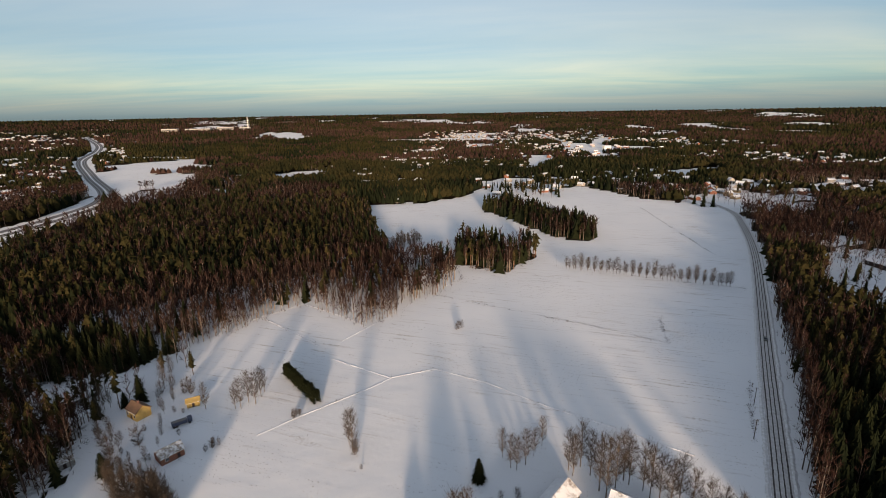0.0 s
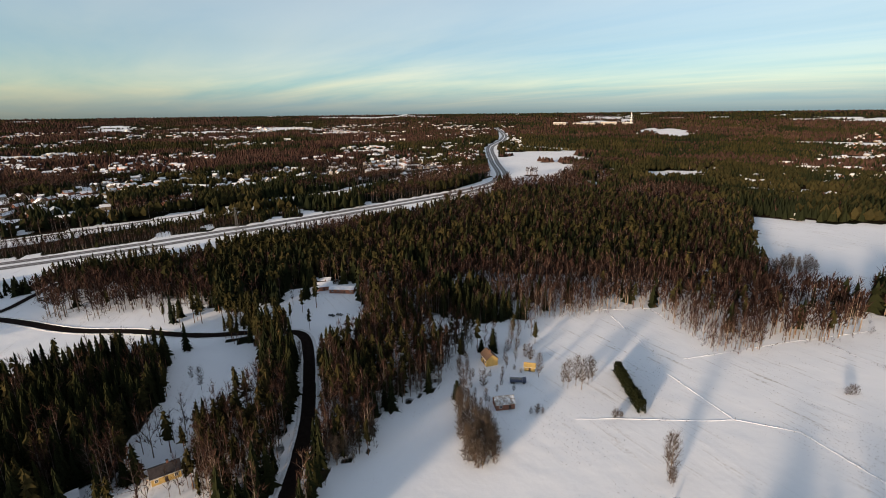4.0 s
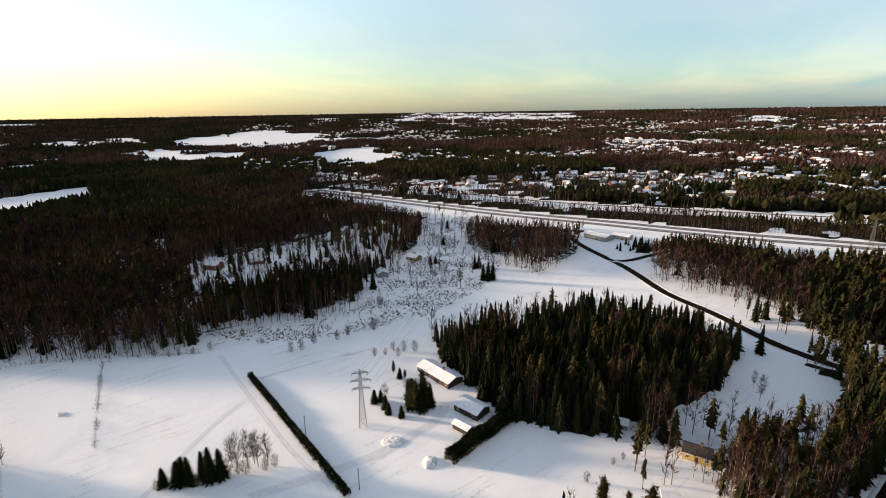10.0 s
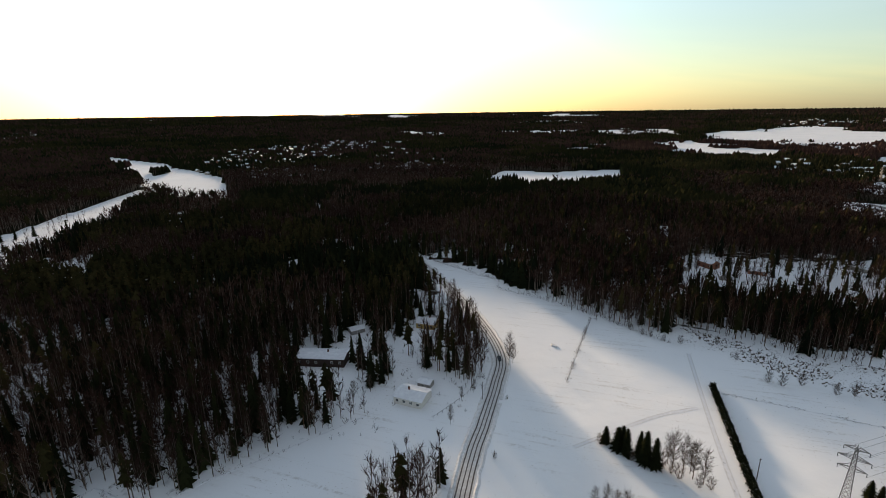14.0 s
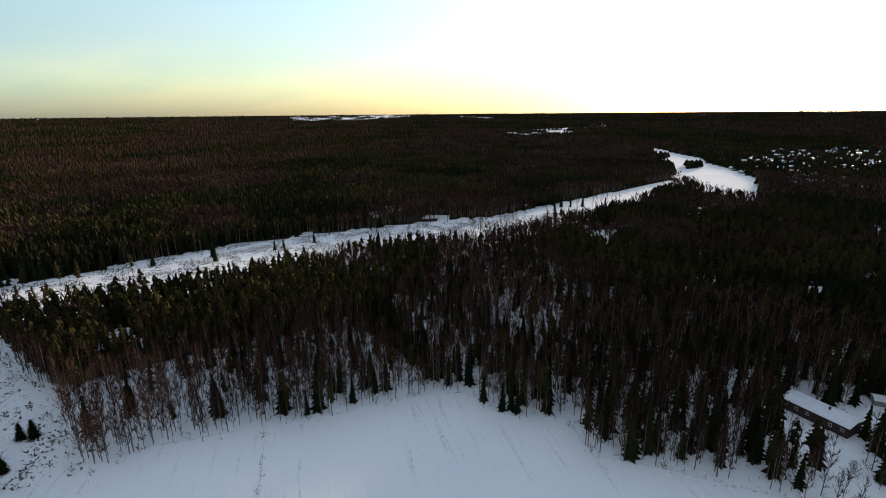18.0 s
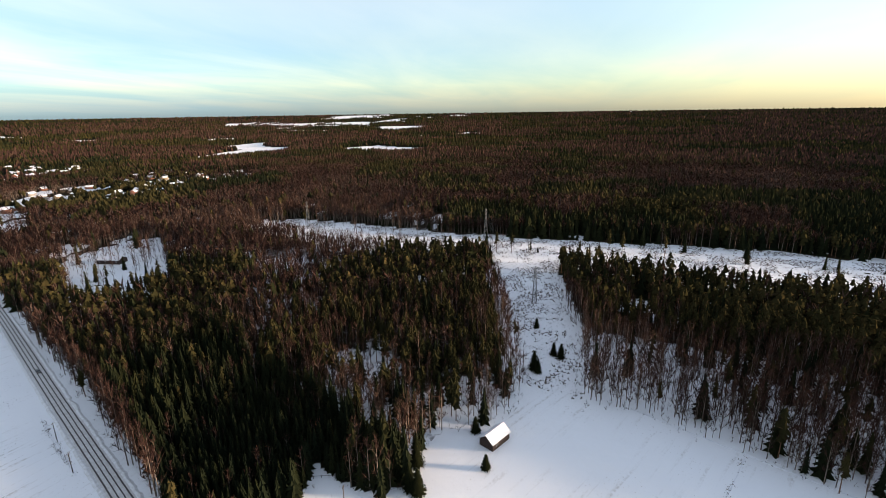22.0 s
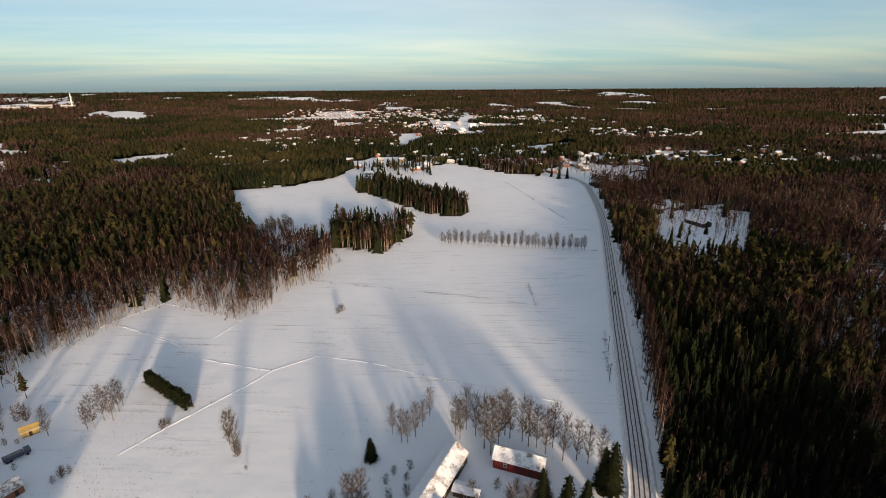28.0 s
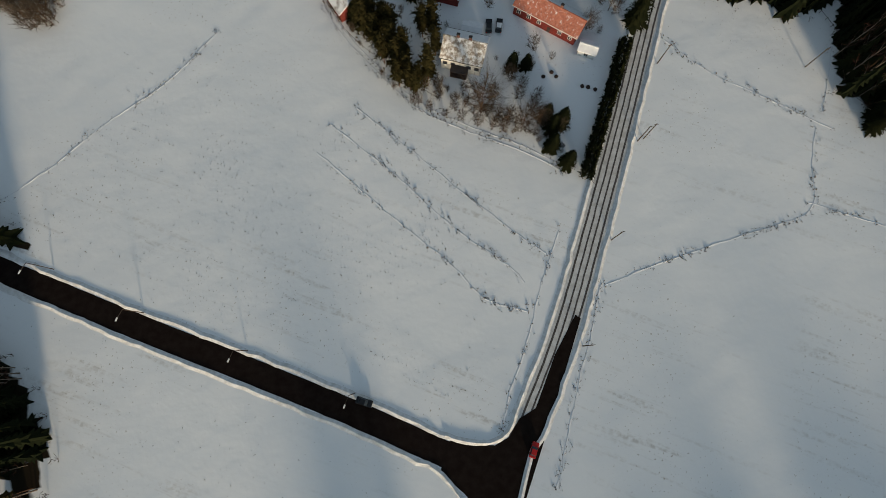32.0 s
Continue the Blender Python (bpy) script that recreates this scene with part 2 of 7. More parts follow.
M_TILE = snowed("red_roof_tiles", (0.44, 0.16, 0.11), 0.22, 1.2)
M_TILE_SNOW = snowed("snowy_brown_tiles", (0.32, 0.26, 0.21), 0.60, 1.0)
M_ROOF_PATCHY = snowed("torn_roof_snow", (0.20, 0.15, 0.12), 0.82, 0.35)
M_FELT = plain("black_roof_felt", (0.035, 0.030, 0.030), (0.06, 0.05, 0.05), 1.0)
M_GLASS = plain("window_glass", (0.035, 0.040, 0.048), (0.05, 0.055, 0.065), 3.0, 0.08)
M_WHITE = plain("white_paint", (0.78, 0.77, 0.74), (0.66, 0.65, 0.62), 2.0, 0.5)
M_STEEL = plain("galvanised_steel", (0.22, 0.215, 0.21), (0.15, 0.145, 0.14), 1.0, 0.5, 0.6)
M_POLE = plain("tarred_pole", (0.075, 0.052, 0.040), (0.05, 0.036, 0.028), 1.0)
M_WIRE = plain("wire", (0.05, 0.05, 0.05), (0.04, 0.04, 0.04), 1.0, 0.5, 0.5)
M_RUBBER = plain("tyre_rubber", (0.018, 0.018, 0.018), (0.03, 0.03, 0.03), 4.0)
M_CAR_BLACK = plain("black_car_paint", (0.014, 0.016, 0.020), (0.02, 0.022, 0.026), 2.0, 0.25)
M_CAR_RED = plain("red_car_paint", (0.45, 0.02, 0.02), (0.35, 0.02, 0.02), 2.0, 0.25)
M_CAR_BLUE = plain("dark_blue_paint", (0.035, 0.05, 0.09), (0.05, 0.06, 0.10), 2.0, 0.3)
M_GRASS = plain("withered_grass", (0.12, 0.085, 0.055), (0.055, 0.040, 0.028), 1.0)
M_CHIMNEY = plain("chimney_brick", (0.22, 0.10, 0.07), (0.12, 0.06, 0.05), 4.0)


# ---- helpers for shapes ----
def part(name, bm, material, parent, label=""):
    me = bpy.data.meshes.new(name)
    bm.to_mesh(me)
    bm.free()
    me.materials.append(material)
    ob = new(name, me)
    ob.parent = parent
    return tagged(ob, label)


def box(bm, size, at=(0, 0, 0), turn=0.0, bevel=0.0):
    m = Matrix.Translation(at) @ Matrix.Rotation(turn, 4, "Z") @ Matrix.Diagonal((*size, 1))
    vs = bmesh.ops.create_cube(bm, size=1, matrix=m)["verts"]
    if bevel:
        es = list({e for v in vs for e in v.link_edges})
        bmesh.ops.bevel(bm, geom=es, offset=bevel, segments=1, affect="EDGES")
    return bm


def beam(bm, a, b, thick):
    """A square bar from a to b."""
    a, b = Vector(a), Vector(b)
    d = b - a
    m = Matrix.Translation((a + b) / 2) @ d.to_track_quat("Z", "Y").to_matrix().to_4x4() @ Matrix.Diagonal((thick, thick, d.length, 1))
    bmesh.ops.create_cube(bm, size=1, matrix=m)
    return bm


def rod(bm, a, b, r1, r2, sides=8):
    a, b = Vector(a), Vector(b)
    d = b - a
    m = Matrix.Translation((a + b) / 2) @ d.to_track_quat("Z", "Y").to_matrix().to_4x4()
    bmesh.ops.create_cone(bm, cap_ends=True, segments=sides, radius1=r1, radius2=r2, depth=d.length, matrix=m)
    return bm


def empty(name, x, y, turn=0.0, z=None):
    ob = new(name)
    ob.matrix_basis = pose(x, y, gz(math.hypot(x, y)) if z is None else z, 0, 0, turn)
    return ob


def gz(r):
    """Height of the land: flat round the fields, rising slowly to the horizon."""
    return 92.0 * max(0.0, (r - 900.0) / 3800.0) ** 2


def gz_n(r):
    return 92.0 * np.clip((r - 900.0) / 3800.0, 0, None) ** 2


def vnoise(x, y, size, seed):
    """Smooth value noise in 0..1 for arrays."""
    u, v = x / size, y / size
    i, j = np.floor(u).astype(np.int64), np.floor(v).astype(np.int64)
    fu, fv = u - i, v - j
    fu, fv = fu * fu * (3 - 2 * fu), fv * fv * (3 - 2 * fv)

    def h(a, b):
        k = (a * 374761393 + b * 668265263 + seed * 974711) & 0x7FFFFFFF
        k = ((k ^ (k >> 13)) * 1274126177) & 0x7FFFFFFF
        return ((k ^ (k >> 16)) & 0xFFFF) / 65535.0

    return (h(i, j) * (1 - fu) + h(i + 1, j) * fu) * (1 - fv) + (h(i, j + 1) * (1 - fu) + h(i + 1, j + 1) * fu) * fv


def inside(poly, X, Y):
    res = np.zeros(X.shape, bool)
    n = len(poly)
    for a in range(n):
        (x1, y1), (x2, y2) = poly[a], poly[(a + 1) % n]
        if y1 == y2:
            continue
        c = (y1 > Y) != (y2 > Y)
        res ^= c & (X < (x2 - x1) * (Y - y1) / (y2 - y1) + x1)
    return res


def away(line, X, Y):
    """Distance of points from a polyline."""
    best = np.full(X.shape, 1e9)
    for (x1, y1), (x2, y2) in zip(line, line[1:]):
        dx, dy = x2 - x1, y2 - y1
        t = np.clip(((X - x1) * dx + (Y - y1) * dy) / (dx * dx + dy * dy), 0, 1)
        best = np.minimum(best, np.hypot(X - x1 - t * dx, Y - y1 - t * dy))
    return best


def smooth_line(pts, step=4.0):
    """Points along a rounded line through pts."""
    P = [Vector(p) for p in pts]
    P = [2 * P[0] - P[1], *P, 2 * P[-1] - P[-2]]
    res = []
    for a, b, c, d in zip(P, P[1:], P[2:], P[3:]):
        n = max(2, int((c - b).length / step))
        for i in range(n):
            t = i / n
            res.append(0.5 * (2 * b + (c - a) * t + (2 * a - 5 * b + 4 * c - d) * t * t + (3 * b - a - 3 * c + d) * t ** 3))
    return res + [P[-2]]


def straight_line(pts, step=4.0):
    """Points along straight stretches between pts."""
    res = []
    for a, b in zip(pts, pts[1:]):
        a, b = Vector(a), Vector(b)
        n = max(1, int((b - a).length / step))
        res += [a.lerp(b, i / n) for i in range(n)]
    return res + [Vector(pts[-1])]


def ribbon(bm, line, lo, hi, z, crown=0.0, ragged=0.0, lift=0.0, gaps=()):
    """A strip along line between the offsets lo and hi (to the left), with an arched section of height crown."""
    rows, n = [], 3 if crown else 2
    for i, p in enumerate(line):
        d = (line[min(i + 1, len(line) - 1)] - line[max(i - 1, 0)]).normalized()
        nrm = Vector((-d.y, d.x))
        g = gz(p.length) + z
        wob = ragged * (noise.noise((p.x * 0.35, p.y * 0.35, lo)) + 0.6 * noise.noise((p.x * 1.1, p.y * 1.1, hi)))
        vs = []
        for j in range(n):
            f = j / (n - 1)
            q = p + nrm * (lo + (hi - lo) * f + wob * (1 if lo * hi > 0 else (1 if j else -1)))
            top = crown * (1 + 0.5 * noise.noise((p.x * 0.5, p.y * 0.5, 3))) if (crown and j == 1) else 0
            vs.append(bm.verts.new((q.x, q.y, g + top + lift)))
        rows.append(vs)
    for a, b in zip(rows, rows[1:]):
        if any(math.hypot(a[0].co.x - gx, a[0].co.y - gy) < gr for gx, gy, gr in gaps):
            continue
        for j in range(n - 1):
            bm.faces.new((a[j], b[j], b[j + 1], a[j + 1]))
    return bm


def mesh_np(name, co, tris, mats, idx=None, tint=None):
    me = bpy.data.meshes.new(name)
    me.vertices.add(len(co))
    me.vertices.foreach_set("co", np.ascontiguousarray(co, np.float32).ravel())
    me.loops.add(tris.size)
    me.loops.foreach_set("vertex_index", np.ascontiguousarray(tris, np.int32).ravel())
    me.polygons.add(len(tris))
    me.polygons.foreach_set("loop_start", np.arange(0, tris.size, tris.shape[1], dtype=np.int32))
    if idx is not None:
        me.polygons.foreach_set("material_index", np.ascontiguousarray(idx, np.int32))
    for m in mats:
        me.materials.append(m)
    if tint is not None:
        me.attributes.new("tint", "FLOAT", "POINT").data.foreach_set("value", np.ascontiguousarray(tint, np.float32))
    me.update(calc_edges=True)
    return me


# ---- the plan: open land, woods left standing in it, and ways ----
OPEN = {
    'north': [(0, 0), (-119, 54), (-129, 70), (-127, 86), (-143, 101), (-142, 123), (-140, 137), (-157, 160), (-173, 189), (-163, 217), (-146, 236), (-126, 268), (-111, 291), (-63, 254), (-34, 293), (-12, 344), (-23, 397), (-67, 386), (-101, 470), (-148, 647), (-94, 637), (-17, 704), (27, 836), (134, 792), (181, 786), (232, 676), (280, 642), (303, 600), (268, 473), (222, 368), (153, 228), (119, 158), (102, 129), (87, 99), (97, 86), (105, 87), (114, 78), (130, 85), (122, 68), (119, 48), (133, 41)],
    'east': [(0, 0), (111, 43), (103, 80), (128, 83), (122, 70), (118, 57), (130, 46), (147, 48), (164, 32), (170, 21), (185, 20), (198, 17), (238, 23), (305, 42), (403, 68), (391, 7), (318, 1), (260, -9), (214, -9), (183, -12), (189, -22), (185, -40), (174, -54), (148, -112), (130, -140), (130, -141), (103, -142), (88, -157)],
    'south': [(0, 0), (103, -142), (88, -157), (72, -143), (53, -151), (33, -159), (12, -168), (-6, -178), (-6, -189), (-20, -203), (-37, -199), (-54, -182), (-65, -210), (-72, -253), (-70, -314), (-56, -405), (-102, -350), (-122, -292), (-142, -249), (-162, -198), (-123, -282), (-162, -204), (-177, -192), (-212, -130), (-227, -105)],
    'west': [(0, 0), (-113, -261), (-172, -214), (-183, -221), (-218, -174), (-253, -157), (-297, -171), (-406, -186), (-492, -222), (-545, -227), (-527, -185), (-422, -131), (-363, -94), (-345, -63), (-395, -48), (-436, -43), (-449, -45), (-465, -35), (-426, 13), (-363, 16), (-346, 32), (-342, 67), (-303, 108), (-272, 97), (-263, 81), (-244, 93), (-205, 82), (-191, 72), (-187, 44), (-160, 33), (-134, 33), (-125, 40), (-121, 51)],
    'yard_barn': [(-270, 108), (-310, 152), (-291, 189), (-223, 151), (-197, 129), (-199, 110)],
    'suburb_a': [(-186, -225), (-236, -293), (-284, -343), (-370, -298), (-451, -285), (-464, -252), (-436, -212), (-326, -179), (-253, -157)],
    'power_n': [(330, -900), (345, -665), (360, -438), (390, -378), (430, -269), (460, -167), (462, 7), (465, 133), (480, 195), (500, 320), (440, 320), (400, 220), (388, 111), (390, 68), (391, 7), (360, -20), (356, -80), (340, -171), (331, -237), (307, -307), (280, -364), (267, -572), (300, -880)],
    'house_clear': [(262, 364), (288, 411), (327, 424), (375, 421), (388, 402), (281, 286), (244, 275), (221, 307)],
}
FAR_OPEN = {
    'bay': [(675, -1580), (502, -1405), (375, -1236), (222, -1016), (165, -764), (248, -800), (339, -933), (452, -1162)],
    'lake_a': [(-234, -782), (-302, -743), (-402, -730), (-469, -741), (-556, -909), (-428, -912), (-313, -957)],
    'big_field': [(-1491, -1821), (-2264, -2015), (-1869, -1122), (-1615, -1040), (-1640, -1216), (-1399, -1244), (-1290, -1506)],
    'big_field_b': [(-1274, -921), (-1523, -980), (-1356, -690), (-963, -534), (-951, -671)],
    'big_field_c': [(-1028, -1590), (-1218, -1559), (-1212, -1153), (-1036, -1105), (-960, -1351)],
    'hw_field': [(-955, 1171), (-758, 1342), (-623, 1119), (-486, 749), (-500, 648), (-742, 898)],
    'strip_n': [(-434, 741), (-503, 1008), (-346, 1159), (-285, 923), (-368, 781), (-387, 715)],
    'depot': [(-494, -49), (-524, -21), (-517, 30), (-488, 37), (-425, -2), (-422, -22), (-449, -45)],
    'strip_w1': [(-846, -752), (-848, -612), (-788, -382), (-699, -286), (-714, -345), (-719, -459), (-759, -615)],
    'village_a': [(-9, 887), (81, 902), (143, 788), (115, 685), (46, 713), (15, 751)],
    'village_b': [(266, 652), (314, 721), (393, 758), (431, 646), (389, 582), (306, 589)],
    'field_v': [(98, 1297), (174, 1376), (206, 1201), (134, 1069)],
    'field_w': [(379, 995), (511, 1077), (463, 948), (365, 896)],
    'far_lake_w': [(-3785, -1192), (-3925, -863), (-4100, -486), (-3813, -453), (-3530, -778), (-3471, -1095)],
    'far_strip_a': [(-3721, 599), (-3634, 744), (-3558, 869), (-3026, 738), (-3096, 633), (-3174, 510)],
    'far_strip_b': [(-4031, -1985), (-4203, -1155), (-4254, -527), (-3856, -478), (-3736, -1028), (-3669, -1808)],
    'far_strip_c': [(-3811, 603), (-3790, 757), (-3765, 945), (-3166, 797), (-3182, 637), (-3195, 507)],
    'far_strip_d': [(-4350, -2161), (-4498, -1305), (-4484, -546), (-4125, -501), (-4049, -1173), (-3901, -1936)],
    'far_strip_e': [(-648, 4012), (-240, 4006), (68, 3704), (61, 3274), (-212, 3549), (-575, 3554)],
    'far_strip_f': [(223, 3253), (311, 3232), (378, 2917), (328, 2529), (246, 2543), (193, 2813)],
    'far_strip_g': [(-2203, 3772), (-2083, 4042), (-1854, 4025), (-1505, 3259), (-1544, 2984), (-1734, 2959)],
    'far_strip_h': [(1592, -2050), (1624, -2402), (1583, -2637), (1299, -2165), (1329, -1968), (1380, -1777)],
    'far_strip_i': [(1589, -2778), (1610, -3068), (1398, -2666), (1405, -2457)],
    'far_strip_j': [(2123, 3936), (2225, 3647), (2278, 3406), (2069, 3092), (1944, 3184), (1893, 3507)],
    'far_strip_k': [(3115, 2425), (3380, 2315), (3049, 2087), (2798, 2176)],
    'far_strip_l': [(3100, 2428), (3243, 2234), (3395, 1445), (3004, 1278), (2870, 1978), (2803, 2195)],
    'far_strip_m': [(813, 2459), (881, 2340), (764, 2036), (706, 2142)],
    'far_strip_n': [(-973, -2469), (-1282, -2290), (-1669, -2182), (-1369, -1792), (-1110, -1986), (-861, -2187)],
    'far_strip_o': [(-307, -2648), (-496, -2473), (-433, -2167), (-268, -2330)],
    'far_strip_p': [(-1092, -1456), (-1171, -1344), (-1214, -1137), (-1061, -996), (-907, -1046), (-889, -1190)],
    'far_strip_q': [(4213, -2245), (3936, -2679), (3689, -3198), (3388, -2939), (3401, -2317), (3626, -1935)],
    'far_strip_r': [(-3541, 712), (-3392, 834), (-2948, 722), (-2952, 589)],
    'far_strip_s': [(-689, 405), (-702, 468), (-611, 408), (-612, 360)],
    'far_strip_t': [(639, 3091), (703, 3076), (375, 1415), (314, 1179), (291, 1252), (309, 1478)],
    'far_strip_u': [(840, 2545), (915, 2446), (766, 2046), (690, 2089)],
    'far_strip_v': [(-1192, 2753), (-1105, 2786), (-930, 2619), (-682, 1912), (-865, 2174), (-950, 2188)],
}
WOODS = {
    'grove_spruce': [(-226, -99), (-201, -82), (-178, -59), (-166, -36), (-170, -5), (-173, 17), (-197, 21), (-220, 42), (-252, 52), (-273, 78), (-260, 58), (-279, 39), (-284, -11), (-258, -48), (-223, -90)],
    'grove_a': [(-18, 379), (2, 361), (23, 354), (38, 379), (53, 399), (52, 448), (25, 437), (-17, 442)],
    'grove_b': [(4, 603), (45, 539), (76, 462), (110, 450), (124, 496), (98, 551), (41, 646)],
    'grove_s': [(1, -113), (-2, -127), (-16, -137), (-28, -138), (-29, -126), (-26, -113)],
    'grove_w': [(-406, -143), (-385, -101), (-355, -68), (-380, -52), (-419, -44), (-458, -57), (-438, -125), (-457, -157)],
    'wood_road': [(-134, 33), (-160, 34), (-185, 45), (-191, 72), (-184, 81), (-146, 63)],
    'wood_s': [(-37, -199), (-58, -195), (-70, -221), (-73, -257), (-67, -320), (-49, -276)],
    'wood_field': [(-132, 69), (-128, 87), (-144, 100), (-184, 105), (-216, 110), (-167, 85)],
    'wood_near': [(-115, 27), (-104, 16), (-91, -1), (-96, -19), (-117, -18)],
}
ROAD_MAIN = [(-56, -405), (-70, -310), (-75, -250), (-73, -211), (-63, -187), (-49, -160), (-34, -131), (9, -33), (19, -17), (31, 2), (44, 27), (59, 57), (76, 92), (93, 124), (135, 208), (234, 407), (285, 530), (302, 582), (304, 638), (290, 720), (300, 850)]
ROAD_DARK = [(8, -25.5), (-1, -22), (-19, -11), (-45, 4), (-65, 15), (-86, 27), (-110, 41), (-125, 50), (-143, 65), (-168, 83), (-216, 110), (-237, 117), (-247, 110), (-257, 101), (-276, 76), (-309, 51), (-338, 25), (-386, -2), (-447, -45), (-500, -66)]
HIGHWAY = [(-640, -480), (-579, -238), (-556, -130), (-545, -51), (-524, 80), (-518, 190), (-514, 335), (-520, 560), (-580, 720), (-800, 960), (-1087, 1285), (-1290, 1600), (-1505, 1878), (-1900, 2300)]
RAIL = [(-720, -480), (-684, -262), (-650, -110), (-645, 6), (-645, 146), (-667, 428), (-760, 720), (-830, 920)]
SIDE_WAY = [(-96, -108), (-125, -82), (-143, -72), (-158, -66), (-168, -68)]
ROAD_BRANCH = [(-404, -16), (-403, -7), (-409, 2), (-423, 13), (-448, 33)]
CUT_N = [(290, 2300), (330, 1500), (340, 1250)]


# clearings round houses that stand in the woods: x, y, radius
GARDENS = [(-24, -183, 15), (-33, -195, 9), (14.7, -222, 16), (-20, -215, 12), (-43.5, -250, 13), (-3, -253, 9), (-25, -235, 12), (8, -205, 10), (40, -386, 12), (-177, 4, 6), (-166, 27, 9), (-142, 18, 7), (-140, 28, 6), (-187, -74, 8), (310, 372, 24), (285, 335, 30), (262, 303, 22), (280, 345, 22), (335, 385, 24), (262, 318, 16), (-24, -168, 12), (-8, -190, 10), (13, -204, 12), (-2, -236, 12), (-38, -238, 9), (-262, -290, 13), (-244, -262, 10)]


def settled(X, Y):
    """0..1: how built-up the far land is."""
    r = np.hypot(X, Y)
    west = (X < -690) & (np.abs(np.arctan2(Y, -X) - 0.08) < 0.85) & (r < 3800)
    north = (r > 800) & (Y > 600) & (X > -250) & (X < 900) & (r < 2600)
    south = (Y < -1050) & (X < 330) & (X > -260) & (r < 2000)
    patch = np.clip((vnoise(X, Y, 230, 13) * 0.65 + vnoise(X, Y, 70, 14) * 0.35 - np.where(west, 0.47, 0.40)) * 7, 0, 1)
    return patch * np.where(west, 1.0, np.where(north, 0.8, np.where(south, 0.7, 0.0)))


def wooded(X, Y):
    """Where trees stand: 1 in the woods, 0 on open land."""
    r = np.hypot(X, Y)
    wob = 5.0 * (vnoise(X, Y, 14, 5) - 0.5)
    x, y = X + wob, Y + 5.0 * (vnoise(X, Y, 14, 6) - 0.5)
    m = r > 108
    for p in OPEN.values():
        m &= ~inside(p, x, y)
    far = np.clip((r - 700) / 1500, 0, 1)
    fx, fy = X + 130 * far * (vnoise(X, Y, 120, 7) - 0.5), Y + 130 * far * (vnoise(X, Y, 120, 8) - 0.5)
    torn = vnoise(X, Y, 46, 91) * 0.6 + vnoise(X, Y, 150, 92) * 0.4
    for name, p in FAR_OPEN.items():
        m &= ~(inside(p, fx, fy) & ((torn > 0.42) if "strip" in name or "field_c" in name else (torn > 0.24)))
    for p in WOODS.values():
        m |= inside(p, x, y)
    m &= away(ROAD_MAIN, X, Y) > 6.5
    m &= away(ROAD_DARK, X, Y) > 6.0
    m &= away(ROAD_BRANCH, X, Y) > 6.0
    hx = np.interp(Y, [q[1] for q in HIGHWAY], [q[0] for q in HIGHWAY])
    m &= ~((X > hx - 16) & (X < hx + 41) & (Y > -480) & (Y < 620))
    m &= ~((X > hx + 30) & (X < hx + 62) & (Y > -300) & (Y < 450) & (torn > 0.50))
    rx = np.interp(Y, [q[1] for q in RAIL], [q[0] for q in RAIL])
    m &= ~((X > rx - 13) & (X < rx + 30) & (Y > -480) & (Y < 760))
    m &= ~((X > rx - 24) & (X < rx + 38) & (Y > -480) & (Y < 500) & (torn > 0.54))
    m &= away(HIGHWAY, X, Y) > 21
    for gx, gy, gr in GARDENS:
        m &= np.hypot(X - gx, Y - gy) > gr
    m &= away(CUT_N, X, Y) > 22
    # gardens of the suburb in the west, of the village in the north, and stray clearings far off
    west = (X < -690) & (np.abs(np.arctan2(Y, -X) - 0.1) < 0.75) & (r < 3400)
    north = (r > 760) & (Y > 600) & (X > -150) & (X < 800) & (r < 2300)
    southw = (Y < -1000) & (X < 330) & (X > -260) & (r < 1900)
    gardens = vnoise(X, Y, 24, 11) * 0.62 + vnoise(X, Y, 120, 12) * 0.38
    m &= ~((west | north) & (gardens > 0.60) & (settled(X, Y) > 0.35))
    m &= ~(southw & (gardens > 0.70))
    m &= ~((r < 700) & ((r > 260) | (X < 60)) & (vnoise(X, Y, 15, 81) * 0.6 + vnoise(X, Y, 48, 82) * 0.4 > 0.745))
    stray = vnoise(X, Y, 170, 21) * 0.5 + vnoise(X, Y, 480, 22) * 0.5
    m &= ~((r > 1500) & (stray > np.where((X < -400) | (Y > 900), 0.74, 0.82)))
    return m


def scrubby(X, Y):
    return inside(POWER, X, Y) | inside(HEATH, X, Y)


POWER = [(330, -900), (345, -665), (360, -438), (390, -378), (430, -269), (460, -167), (462, 7), (465, 133), (480, 195), (500, 320), (440, 320), (400, 220), (388, 111), (390, 68), (305, 42), (238, 23), (198, 17), (190, -10), (260, -9), (318, 1), (391, 7), (360, -20), (356, -80), (340, -171), (331, -237), (307, -307), (280, -364), (267, -572), (300, -880)]
HEATH = [(-183, -221), (-218, -174), (-253, -157), (-297, -171), (-406, -186), (-492, -222), (-527, -185), (-422, -131), (-363, -94), (-300, -95), (-240, -115), (-205, -150), (-172, -200)]

